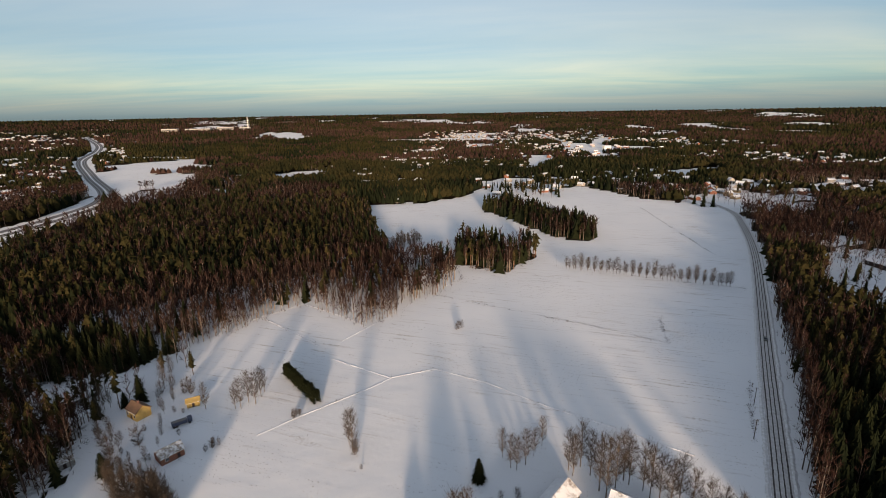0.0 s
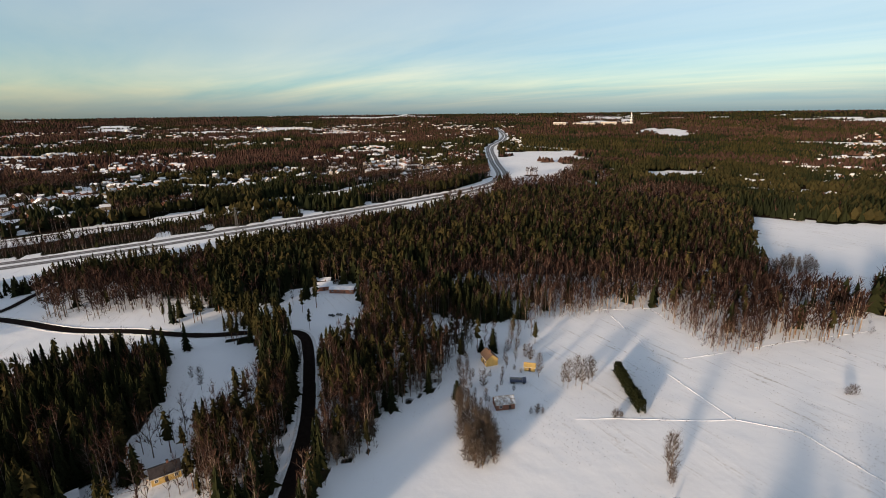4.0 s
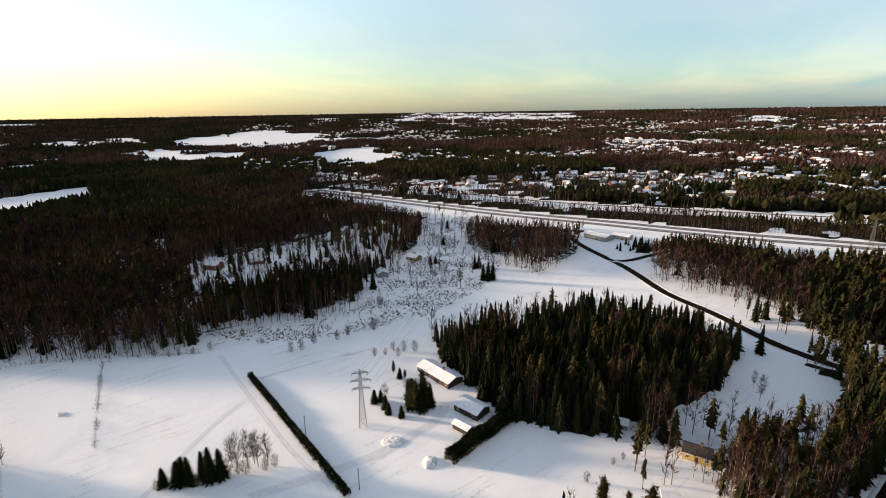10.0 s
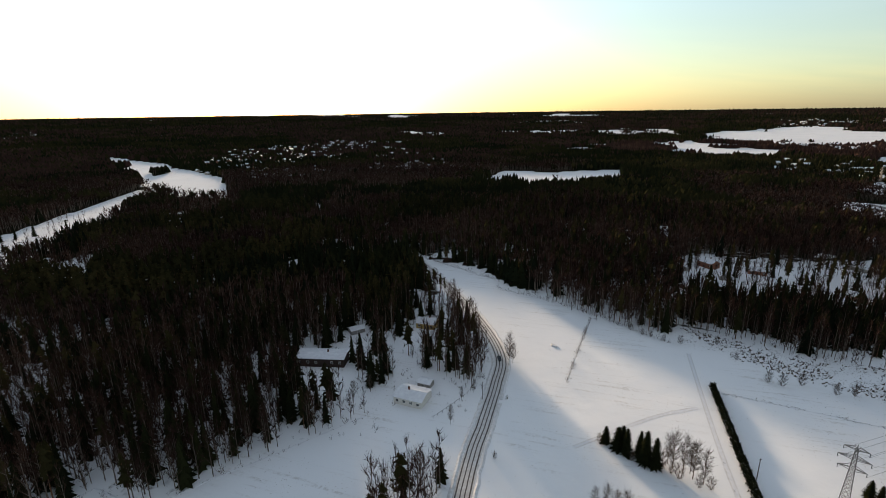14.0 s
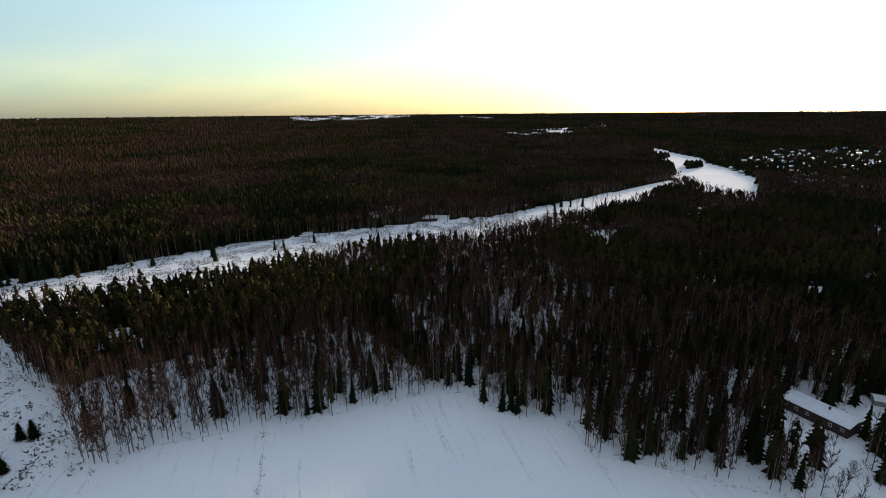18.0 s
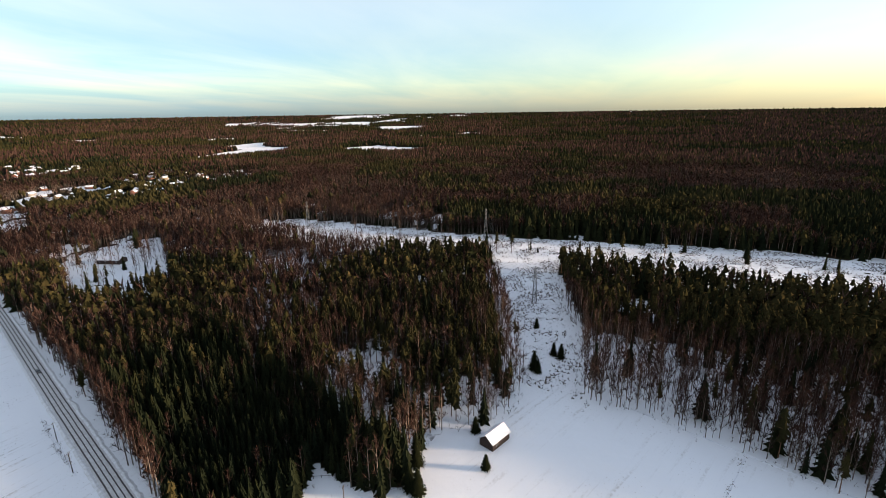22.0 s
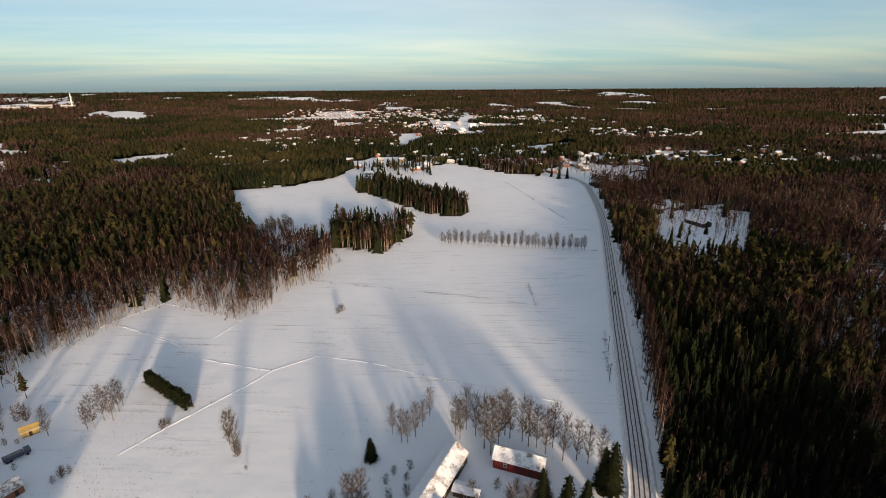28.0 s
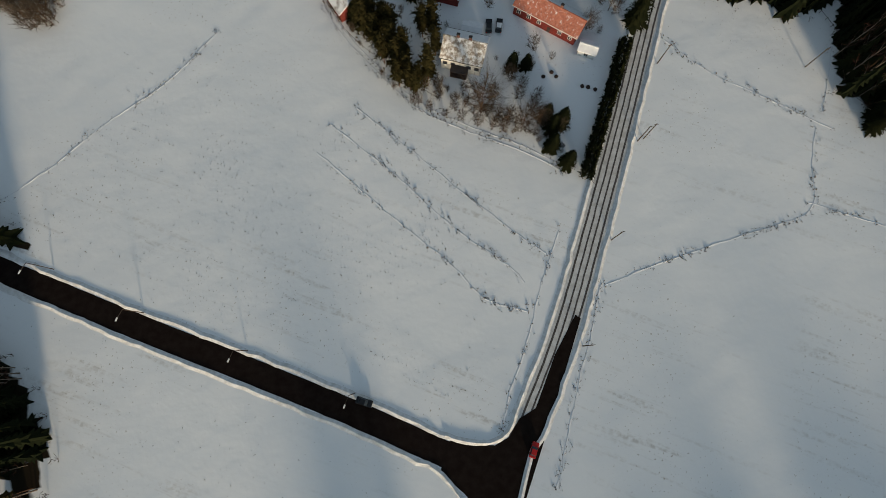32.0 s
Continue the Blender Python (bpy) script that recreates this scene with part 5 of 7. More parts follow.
# thickets of bare willow and birch at the bend of the dark road and beside the northern grove
for label, poly, cell, low, high in (
    ("thicket by the dark road", [(-131, 67), (-126, 73), (-130, 90), (-142, 96), (-152, 84)], 3.4, 8.0, 13.0),
    ("thicket beside the grove", [(-86, 420), (-72, 411), (-50, 420), (-52, 450), (-62, 470)], 5.0, 8.0, 12.0),
):
    cx, cy = scatter(80, 520, cell, np.random.default_rng(43))
    k = inside(poly, cx, cy) & (away(ROAD_DARK, cx, cy) > 6.5)
    for x, y in zip(cx[k], cy[k]):
        tree("birch_tree", float(x), float(y), float(rng.uniform(low, high)), label, 1.1)
# dark young spruces round the depot
cx, cy = scatter(380, 540, 6.5, np.random.default_rng(44))
k = inside([(-428, -14), (-434, 12), (-462, 22), (-470, 2), (-452, -8)], cx, cy) & (away(ROAD_BRANCH, cx, cy) > 7)
for x, y in zip(cx[k], cy[k]):
    tree("spruce_tree", float(x), float(y), float(rng.uniform(4.5, 7.5)), "spruces round the depot", 1.3)

# shrubs on the bank that bounds the farm garden, and in the yards
EDGE = smooth_line([(-21, 112), (-13, 92), (-1, 78), (9, 68), (20, 59.5), (30, 52.5), (38, 45.5)], 1.6)
for q in EDGE:
    for _ in range(2):
        x, y = q.x + rng.uniform(0.3, 5.5), q.y + rng.uniform(0.2, 4.5)
        tree("bush", x, y, float(rng.uniform(1.2, 3.4)), "shrubs on the bank of the farm garden")
cx, cy = scatter(50, 170, 5.6, np.random.default_rng(46))
k = inside([(-5, 108), (12, 86), (30, 72), (52, 70), (70, 96), (66, 112), (44, 116), (30, 128), (8, 130)], cx, cy)
for hx0, hy0, hr in ((21, 120, 9), (17, 111, 8), (27, 128, 8), (49.5, 123, 9), (17.8, 102.4, 7), (44.7, 88.6, 11), (18.8, 80.2, 8.5), (53, 77, 5), (28, 89, 7), (33, 98, 7), (36, 106, 6), (22, 93, 5), (60, 72, 10), (48, 72, 9)):
    k &= np.hypot(cx - hx0, cy - hy0) > hr
for x, y in zip(cx[k], cy[k]):
    tree("bush", float(x), float(y), float(rng.uniform(1.5, 5.0)), "bushes of the farm yard")
cx, cy = scatter(150, 250, 6.0, np.random.default_rng(47))
cx, cy = cx + rng.normal(0, 2.0, len(cx)), cy + rng.normal(0, 2.0, len(cy))
k = inside([(-160, 182), (-128, 196), (-118, 178), (-106, 150), (-118, 134), (-150, 150)], cx, cy) & (rng.random(len(cx)) < 0.55)
for hx0, hy0, hr in ((-140, 167, 7), (-121.5, 175.5, 5), (-118.3, 161.8, 6), (-111.5, 143, 6), (-147, 136.5, 5), (-130, 163, 6)):
    k &= np.hypot(cx - hx0, cy - hy0) > hr
for x, y in zip(cx[k], cy[k]):
    tree("bush" if rng.random() < 0.6 else "birch_tree", float(x), float(y), float(rng.uniform(2.0, 9.0)), "bushes of the yellow house")


# ---- hedges ----
def hedge(label, a, b, height, wide, material, seed):
    rs = np.random.default_rng(seed)
    a, b = np.array(a, float), np.array(b, float)
    L = np.hypot(*(b - a))
    n = int(L * wide * height * 14)
    u, side, z = rs.uniform(0, 1, n), rs.uniform(-1, 1, n), rs.beta(1.6, 1.2, n)
    d = (b - a) / L
    nrm = np.array([-d[1], d[0]])
    bulge = wide / 2 * (1.05 - 0.45 * z) * np.sign(side) * np.abs(side) ** 0.5
    p = a + u[:, None] * (b - a) + nrm * bulge[:, None]
    lump = 0.8 + 0.3 * vnoise(u * L, u * 0, 2.5, seed)
    p = np.column_stack([p, z * height * lump])
    e = rs.normal(0, 1, (n, 2, 3)) * 0.38
    co = np.stack([p, p + e[:, 0], p + e[:, 1]], 1).reshape(-1, 3)
    co[:, 2] = np.maximum(co[:, 2], 0.0)
    ob = new("hedge", mesh_np("hedge", co, np.arange(n * 3).reshape(-1, 3), [material], None, np.repeat(rs.uniform(0.2, 0.8, n), 3)))
    return tagged(ob, label, "hedge")


hedge("long low clipped dark green spruce hedge beside the field track", (-155.7, -162.4), (-108, -78), 2.6, 2.6, M_SPRUCE, 1)
hedge("dense dark spruce hedge behind the garage", (-134.4, -53.1), (-167, -39), 5.5, 5.0, M_SPRUCE, 2)
hedge("dark clipped hedge along the road at the farm", (64.2, 77.8), (44.2, 39.8), 3.6, 3.6, M_SPRUCE, 3)
hedge("tall olive thuja hedge standing in the snowy field", (-91, 202.5), (-67.5, 178), 6.5, 3.4, M_SPRUCE, 4)


# ---- houses ----
def prism(bm, L, W, wall_h, rise):
    """Walls with gables as one closed body."""
    prof = ((-W / 2, 0), (W / 2, 0), (W / 2, wall_h), (0, wall_h + rise), (-W / 2, wall_h))
    a, b = ([bm.verts.new((s * L / 2, p, q)) for p, q in prof] for s in (-1, 1))
    bm.faces.new(a[::-1])
    bm.faces.new(b)
    for k in range(5):
        bm.faces.new((a[k], a[(k + 1) % 5], b[(k + 1) % 5], b[k]))
    return bm


def house(name, label, x, y, turn, L, W, wall_h, rise, wall, roof=(None, None), windows=3, chimney=1, door=True, category="house", over=0.45, trim=None):
    """A gabled house: L along its ridge, W across; turn of the ridge in degrees."""
    trim = trim or M_WHITE
    ob = empty(name, x, y, turn)
    tagged(ob, label, category)
    bm = prism(bmesh.new(), L, W, wall_h, rise)
    part("wall_shell", bm, wall, ob)
    slope = math.hypot(W / 2, rise)
    ang = math.atan2(rise, W / 2)
    for s, rm in ((-1, roof[0]), (1, roof[1])):
        ln = slope + over
        bm = bmesh.new()
        box(bm, (L + 2 * over, ln, 0.22), (0, 0, 0), 0, 0.05)
        m = Matrix.Translation((0, s * ln / 2 * math.cos(ang), wall_h + rise + 0.14 - ln / 2 * math.sin(ang))) @ Matrix.Rotation(-s * ang, 4, "X")
        bmesh.ops.transform(bm, matrix=m, verts=bm.verts)
        part("roof_slope", bm, rm or M_SNOW, ob)
    bm = bmesh.new()
    box(bm, (L + 2 * over, 0.35, 0.12), (0, 0, wall_h + rise + 0.24))
    part("ridge_cap", bm, roof[0] or M_SNOW, ob)
    for s in (-1, 1):
        bm = bmesh.new()
        box(bm, (L + 2 * over, 0.05, 0.2), (0, s * (W / 2 + over * 0.86), wall_h - 0.02))
        part("eaves_board", bm, trim, ob)
    for s in (-1, 1):
        for k in range(windows):
            wx = (k + 0.5) / windows * L - L / 2
            if door and s < 0 and k == windows // 2:
                bm = bmesh.new()
                box(bm, (1.0, 0.10, 2.05), (wx, s * (W / 2 + 0.02), 1.03), 0, 0.02)
                part("door", bm, M_DARKWOOD, ob, "dark wooden door")
                continue
            fr = part("window_frame", box(bmesh.new(), (1.25, 0.08, 1.35), (wx, s * (W / 2 + 0.02), wall_h * 0.56), 0, 0.02), trim, ob)
            part("pane", box(bmesh.new(), (0.48, 0.05, 1.1), (wx - 0.28, s * (W / 2 + 0.055), wall_h * 0.56)), M_GLASS, fr)
            part("pane", box(bmesh.new(), (0.48, 0.05, 1.1), (wx + 0.28, s * (W / 2 + 0.055), wall_h * 0.56)), M_GLASS, fr)
    for k in range(chimney):
        cx = L * (0.12 - 0.3 * k)
        ch = part("chimney", box(bmesh.new(), (0.75, 0.6, 1.7), (cx, 0.15, wall_h + rise + 0.5), 0, 0.03), M_CHIMNEY, ob, "brick chimney")
        part("chimney_cap", box(bmesh.new(), (0.9, 0.75, 0.12), (cx, 0.15, wall_h + rise + 1.41)), M_FELT, ch)
    return ob


house("barn", "long barn with snowy roof and brown board walls", 21.2, 120.2, 53.3, 28, 8.5, 3.6, 3.0, M_DARKWOOD, (M_ROOF_PATCHY, M_SNOW), windows=4, chimney=0, category="barn")
house("barn", "red wooden barn with a snow-covered roof", 49.5, 123.3, -32.2, 16.5, 7, 3.6, 2.4, M_RED, (M_ROOF_PATCHY, M_SNOW), windows=2, chimney=0, category="barn")
house("outbuilding", "small red outbuilding with white gable trim", 17.8, 102.4, 65.4, 9, 8, 3.0, 3.0, M_RED, (M_TILE_SNOW, M_SNOW), 2, 0, category="outbuilding")
house("farmhouse", "long red farmhouse with a red tiled roof", 44.7, 88.6, -40.4, 19.5, 7.5, 3.4, 2.6, M_RED, (M_TILE, M_SNOW), 6, 1)
house("barn", "red barn with snowy metal roof at the field edge", -14.0, 105.6, -65.5, 17, 7, 3.4, 2.2, M_RED, (M_ROOF_PATCHY, M_SNOW), windows=2, chimney=0, category="barn")
house("villa", "white plastered farmhouse with snow-dusted brown tiled roof", 18.8, 80.2, -22.7, 11, 9, 4.6, 3.2, M_WHITEWALL, (M_TILE_SNOW, M_SNOW), 5, 2, trim=M_DARKWOOD)
house("garden_hut", "open garden hut with a snowy roof", 53.0, 76.9, -28.7, 4.6, 3.6, 2.1, 0.7, M_WHITE, windows=1, chimney=0, door=False, category="hut")
house("villa", "yellow wooden house with brown roof in a snowy yard", -140, 167, -27, 7.5, 6, 3.6, 2.4, M_YELLOW, (M_BROWNROOF, M_BROWNROOF), 3, 1)
house("shed", "small yellow shed in the snowy yard", -121.5, 175.5, 32, 5, 4, 2.3, 1.0, M_YELLOW, (M_YELLOW, M_SNOW), 1, 0, category="shed")
house("outbuilding", "brown outbuilding under bare trees", -111.5, 143, 54.6, 8, 6, 2.8, 1.8, M_BRICK, (M_TILE_SNOW, M_SNOW), 2, 0, category="outbuilding")
house("shed", "pale small shed at the wood edge", -147, 136.5, 53.5, 5.4, 4, 2.4, 1.0, M_GREYWALL, (M_TILE_SNOW, M_SNOW), 1, 0, category="shed")
house("bungalow", "long dark bungalow with low snowy roof", -187, -78, 63.4, 22, 9, 2.8, 1.5, M_DARKWOOD, windows=6)
house("garage", "low garage building with snowy roof and dark walls", -166.2, -55.2, 69.8, 12, 8.5, 3.0, 1.5, M_DARKWOOD, windows=3, chimney=0, category="garage")
house("shed", "lean-to shed with snowy roof by the hedge", -153.5, -54.5, 70, 7.5, 4, 2.3, 0.7, M_DARKWOOD, windows=1, chimney=0, category="shed")
house("shed", "small grey shed under spruces", -177, 2.5, 86, 5.2, 4.2, 2.4, 1.3, M_GREYWALL, windows=1, chimney=0, category="shed")
house("cottage", "dark-roofed cottage with yellow wall at the wood edge", -168, 28.5, 80, 9, 6.5, 2.8, 1.8, M_YELLOW, (M_FELT, M_FELT), 3)
house("hut", "small hut with snowy roof between trees", -142, 18.5, 98, 5, 4.2, 2.3, 1.3, M_GREYWALL, windows=1, chimney=0, category="hut")
house("barn", "long narrow barn with snowy roof in a clearing", -277, 171, 41, 17, 6, 3.0, 1.3, M_BRICK, windows=4, chimney=0, category="barn")
house("barn", "small barn with snowy roof in a clearing", -303, 172, 48, 10, 6, 2.8, 1.3, M_DARKWOOD, windows=2, chimney=0, category="barn")
house("villa", "brown house with snowy roof among trees", -277, -311, 99, 13, 9, 4.2, 2.4, M_BRICK)
house("villa", "low house with broad snowy roof among trees", -281, -247, 99, 18, 10, 3.0, 1.8, M_GREYWALL, windows=4)
house("outbuilding", "low outbuilding with snowy roof among trees", -250, -269, 111, 16, 5, 2.5, 1.0, M_DARKWOOD, windows=2, chimney=0, category="outbuilding")
house("villa", "large house with flat snowy roof in the wood", 14.7, -226, 163, 24, 10, 4.5, 0.9, M_DARKWOOD, windows=6)
house("villa", "white house with broad snowy roof near the road", -24, -183, -35, 13, 10.5, 3.4, 1.3, M_WHITEWALL, windows=4)
house("garage", "small garage with snowy roof beside the white house", -31.5, -193, -35, 6, 5, 2.4, 0.8, M_GREYWALL, windows=1, chimney=0, category="garage")
house("cottage", "yellow-brown cottage with snowy hipped roof by the wood", -43.5, -255, 150, 11, 8, 3.2, 2.0, M_YELLOW, windows=3)
house("shed", "small grey shed with snowy roof in the garden", -3, -257, 20, 8, 5.5, 2.5, 1.0, M_GREYWALL, windows=1, chimney=0, category="shed")
house("barn", "small dark brown barn with white snowy roof at the field", 155.5, 22.3, -29, 10.2, 6.2, 3.0, 2.4, M_DARKWOOD, windows=2, chimney=0, category="barn")
house("villa", "dark house with snowy roof in a forest clearing", 310, 374, -80, 20, 10, 3.6, 2.0, M_DARKWOOD, windows=4)
house("villa", "snow-roofed house deep in the wood", 40, -390, 30, 16, 9, 4, 2.2, M_GREYWALL)
house("villa", "grey house with a snowy roof among trees", -287, -228, 60, 11, 8, 3.0, 2.0, M_GREYWALL, windows=3)
house("villa", "pale house with a snowy roof among trees", -255, -311, 30, 10, 8, 3.0, 2.0, M_PALE, windows=3)
house("outbuilding", "small dark outbuilding with a snowy roof among trees", -229, -275, 20, 8, 5, 2.5, 1.4, M_DARKWOOD, windows=1, chimney=0, category="outbuilding")
house("villa", "ochre house with a snowy roof among trees", -457, -255, 80, 13, 8, 3.0, 2.0, M_OCHRE, windows=3)
house("villa", "brown house with a snowy roof among trees", -319, -229, 120, 11, 8, 3.0, 2.0, M_BRICK, windows=3)
house("villa", "pale house with a snowy roof among trees", -413, -274, 26, 14, 8, 3.0, 2.0, M_PALE, windows=3)
house("villa", "ochre house with a snowy roof among trees", -417, -249, 101, 12, 8, 3.0, 2.0, M_OCHRE, windows=3)
house("villa", "grey house with a snowy roof among trees", -307, -174, 39, 10, 8, 3.0, 2.0, M_GREYWALL, windows=3)
house("villa", "brown house with a snowy roof among trees", -389, -206, 17, 10, 8, 3.0, 2.0, M_BRICK, windows=3)
house("villa", "pale house with a snowy roof among trees", -379, -276, 102, 14, 8, 3.0, 2.0, M_PALE, windows=3)
house("villa", "ochre house with a snowy roof among trees", -352, -168, 74, 10, 8, 3.0, 2.0, M_OCHRE, windows=3)
house("villa", "grey house with a snowy roof among trees", -270, -286, 56, 14, 8, 3.0, 2.0, M_GREYWALL, windows=3)
house("villa", "brown house with a snowy roof among trees", -300, -288, 137, 12, 8, 3.0, 2.0, M_BRICK, windows=3)
house("villa", "pale house with a snowy roof among trees", 372, 613, 70, 10, 8, 3.0, 2.0, M_PALE, windows=3)
house("villa", "ochre house with a snowy roof among trees", 351, 676, 27, 12, 8, 3.0, 2.0, M_OCHRE, windows=3)
house("villa", "grey house with a snowy roof among trees", 416, 623, 54, 10, 8, 3.0, 2.0, M_GREYWALL, windows=3)
house("villa", "brown house with a snowy roof among trees", 17, 790, 164, 12, 8, 3.0, 2.0, M_BRICK, windows=3)
house("villa", "pale house with a snowy roof among trees", 54, 812, 69, 10, 8, 3.0, 2.0, M_PALE, windows=3)
house("villa", "ochre house with a snowy roof among trees", 87, 780, 42, 12, 8, 3.0, 2.0, M_OCHRE, windows=3)
house("villa", "grey house with a snowy roof among trees", 447, 586, 74, 14, 8, 3.0, 2.0, M_GREYWALL, windows=3)
house("villa", "brown house with a snowy roof among trees", 535, 608, 95, 10, 8, 3.0, 2.0, M_BRICK, windows=3)
house("villa", "pale house with a snowy roof among trees", 597, 629, 155, 12, 8, 3.0, 2.0, M_PALE, windows=3)
house("villa", "brown house with a snowy roof among trees", -292, 165, 63, 12, 8, 3.0, 2.0, M_BRICK, windows=3)
house("villa", "pale house with a snowy roof among trees", 338, 601, 71, 10, 8, 3.0, 2.0, M_PALE, windows=3)
house("villa", "ochre house with a snowy roof among trees", 370, 580, 140, 12, 8, 3.0, 2.0, M_OCHRE, windows=3)
house("villa", "grey house with a snowy roof among trees", 30, 719, 1, 12, 8, 3.0, 2.0, M_GREYWALL, windows=3)
house("depot", "low industrial hall with a snowy roof", -471, -29, 60, 24, 13, 4.5, 1.2, M_GREYWALL, windows=6, chimney=0, category="hall")
house("depot", "small pale hall with a snowy roof beside the depot", -478, -8, 70, 16, 10, 3.8, 1.0, M_PALE, windows=4, chimney=0, category="hall")


def small_house(L, W, wall_h, rise, wall, label):
    """A far house of four parts, to be copied."""
    ob = tagged(empty("suburban_house", 0, 0, 0, -400), label, "house", "houses of the suburb")
    bm = prism(bmesh.new(), L, W, wall_h, rise)
    part("wall_shell", bm, wall, ob)
    ang, ln = math.atan2(rise, W / 2), math.hypot(W / 2, rise) + 0.5
    for s in (-1, 1):
        bm = box(bmesh.new(), (L + 1, ln, 0.3))
        bmesh.ops.transform(bm, matrix=Matrix.Translation((0, s * ln / 2 * math.cos(ang), wall_h + rise + 0.15 - ln / 2 * math.sin(ang))) @ Matrix.Rotation(-s * ang, 4, "X"), verts=bm.verts)
        part("roof_slope", bm, M_SNOW, ob)
    part("chimney", box(bmesh.new(), (0.8, 0.8, 1.6), (L * 0.15, 0, wall_h + rise + 0.5)), M_CHIMNEY, ob)
    return ob


def suburb():
    rs = np.random.default_rng(23)
    kinds = [small_house(12, 9, 3.4, 2.6, M_PALE, "pale suburban house with a snowy roof"), small_house(14, 9, 3.2, 2.4, M_BRICK, "brick suburban house with a snowy roof"), small_house(11, 8, 4.6, 2.8, M_OCHRE, "yellow suburban house with a snowy roof"), small_house(24, 12, 8.5, 1.2, M_WHITEWALL, "pale apartment block with a snowy roof")]
    spots = [kinds[k] for k in range(4)]
    first = [True] * 4
    n = 0
    for trial in range(60000):
        if n >= 330:
            break
        if n < 235:
            a, r = rs.uniform(-0.65, 0.85), rs.uniform(700, 2300) if n < 190 else rs.uniform(2000, 3300)
            x, y = -r * math.cos(a - 0.1), r * math.sin(a + 0.1)
        elif n < 300:
            x, y = rs.uniform(-120, 560), rs.uniform(640, 1700)
        else:
            x, y = rs.uniform(-500, 380), rs.uniform(-2000, -1050)
        if wooded(np.array([x]), np.array([y]))[0] or away(HIGHWAY, np.array([x]), np.array([y]))[0] < 45 or away(RAIL, np.array([x]), np.array([y]))[0] < 30:
            continue
        if any(inside(p, np.array([x]), np.array([y]))[0] for k, p in FAR_OPEN.items() if "field" in k or "lake" in k or "bay" in k):
            continue
        if inside(OPEN["north"], np.array([x]), np.array([y]))[0] and not any(inside(FAR_OPEN[k], np.array([x]), np.array([y]))[0] for k in ("village_a", "village_b")):
            continue
        if math.hypot(x, y) < 600:
            continue
        ki = int(rs.choice(4, p=(0.35, 0.3, 0.22, 0.13) if math.hypot(x, y) > 1500 else (0.4, 0.35, 0.25, 0.0)))
        m = pose(x, y, gz(math.hypot(x, y)), 0, 0, rs.uniform(0, 180))
        if first[ki]:
            kinds[ki].matrix_basis = m
            first[ki] = False
        else:
            copy_thing(kinds[ki], m)
        n += 1


suburb()


def far_roofs():
    """The many small houses of the suburbs, too far off and too many to be counted."""
    rs = np.random.default_rng(29)
    X, Y = scatter(760, 3600, 26.0, rs)
    k = (rs.random(len(X)) < 0.40 * settled(X, Y) * np.clip(1.5 - np.hypot(X, Y) / 3000, 0.4, 1)) & (away(HIGHWAY, X, Y) > 40) & ~inside(OPEN["north"], X, Y)
    for name, poly in FAR_OPEN.items():
        if "village" not in name:
            k &= ~inside(poly, X, Y)
    X, Y = X[k], Y[k]
    n = len(X)
    L, W, wl_h, rs_h, a = rs.uniform(8, 15, n), rs.uniform(7, 10, n), rs.uniform(3, 6, n), rs.uniform(2, 3.2, n), rs.uniform(0, 3.14, n)
    L, W = np.where(rs.random(n) < 0.06, L * 2.2, L), W * 1.0
    base = np.array([(-1, -1, 0), (1, -1, 0), (1, 1, 0), (-1, 1, 0), (-1, -1, 1), (1, -1, 1), (1, 1, 1), (-1, 1, 1), (-1, 0, 2), (1, 0, 2), (-1.06, -1.12, 0.93), (1.06, -1.12, 0.93), (1.06, 1.12, 0.93), (-1.06, 1.12, 0.93), (-1.06, 0, 2.08), (1.06, 0, 2.08)], float)
    tri = np.array([(0, 1, 5), (0, 5, 4), (1, 2, 6), (1, 6, 5), (2, 3, 7), (2, 7, 6), (3, 0, 4), (3, 4, 7), (4, 8, 7), (5, 6, 9), (10, 11, 15), (10, 15, 14), (12, 13, 14), (12, 14, 15)])
    px, py = base[None, :, 0] * L[:, None] / 2, base[None, :, 1] * W[:, None] / 2
    z = np.where(base[None, :, 2] <= 1, base[None, :, 2] * wl_h[:, None], wl_h[:, None] + (base[None, :, 2] - 1) * rs_h[:, None])
    co = np.stack([px * np.cos(a)[:, None] - py * np.sin(a)[:, None] + X[:, None], px * np.sin(a)[:, None] + py * np.cos(a)[:, None] + Y[:, None], z + gz_n(np.hypot(X, Y))[:, None]], -1).reshape(-1, 3)
    ts = (tri[None] + (np.arange(n) * len(base))[:, None, None]).reshape(-1, 3)
    wall = rs.choice(4, n)
    idx = np.where(np.arange(14)[None] >= 10, 4, wall[:, None]).ravel()
    me = mesh_np("far_houses", co, ts, [M_PALE, M_BRICK, M_OCHRE, M_GREYWALL, M_SNOW], idx)
    tagged(new("far_houses", me), "far suburban houses with snowy roofs among trees", "houses", kind="stuff")


far_roofs()


def plant_hall(x, y, turn, L, W, hgt, label):
    ob = tagged(empty("factory_hall", x, y, turn), label, "factory", "factory halls")
    part("wall_shell", box(bmesh.new(), (L, W, hgt), (0, 0, hgt / 2), 0, 0.3), M_PALE, ob)
    part("roof", box(bmesh.new(), (L + 1, W + 1, 1.2), (0, 0, hgt + 0.6), 0, 0.3), M_SNOW, ob)
    for k in range(6):
        part("window_band", box(bmesh.new(), (L / 8, 0.4, 3), ((k - 2.5) * L / 6.5, -W / 2 - 0.1, hgt * 0.6)), M_GLASS, ob)


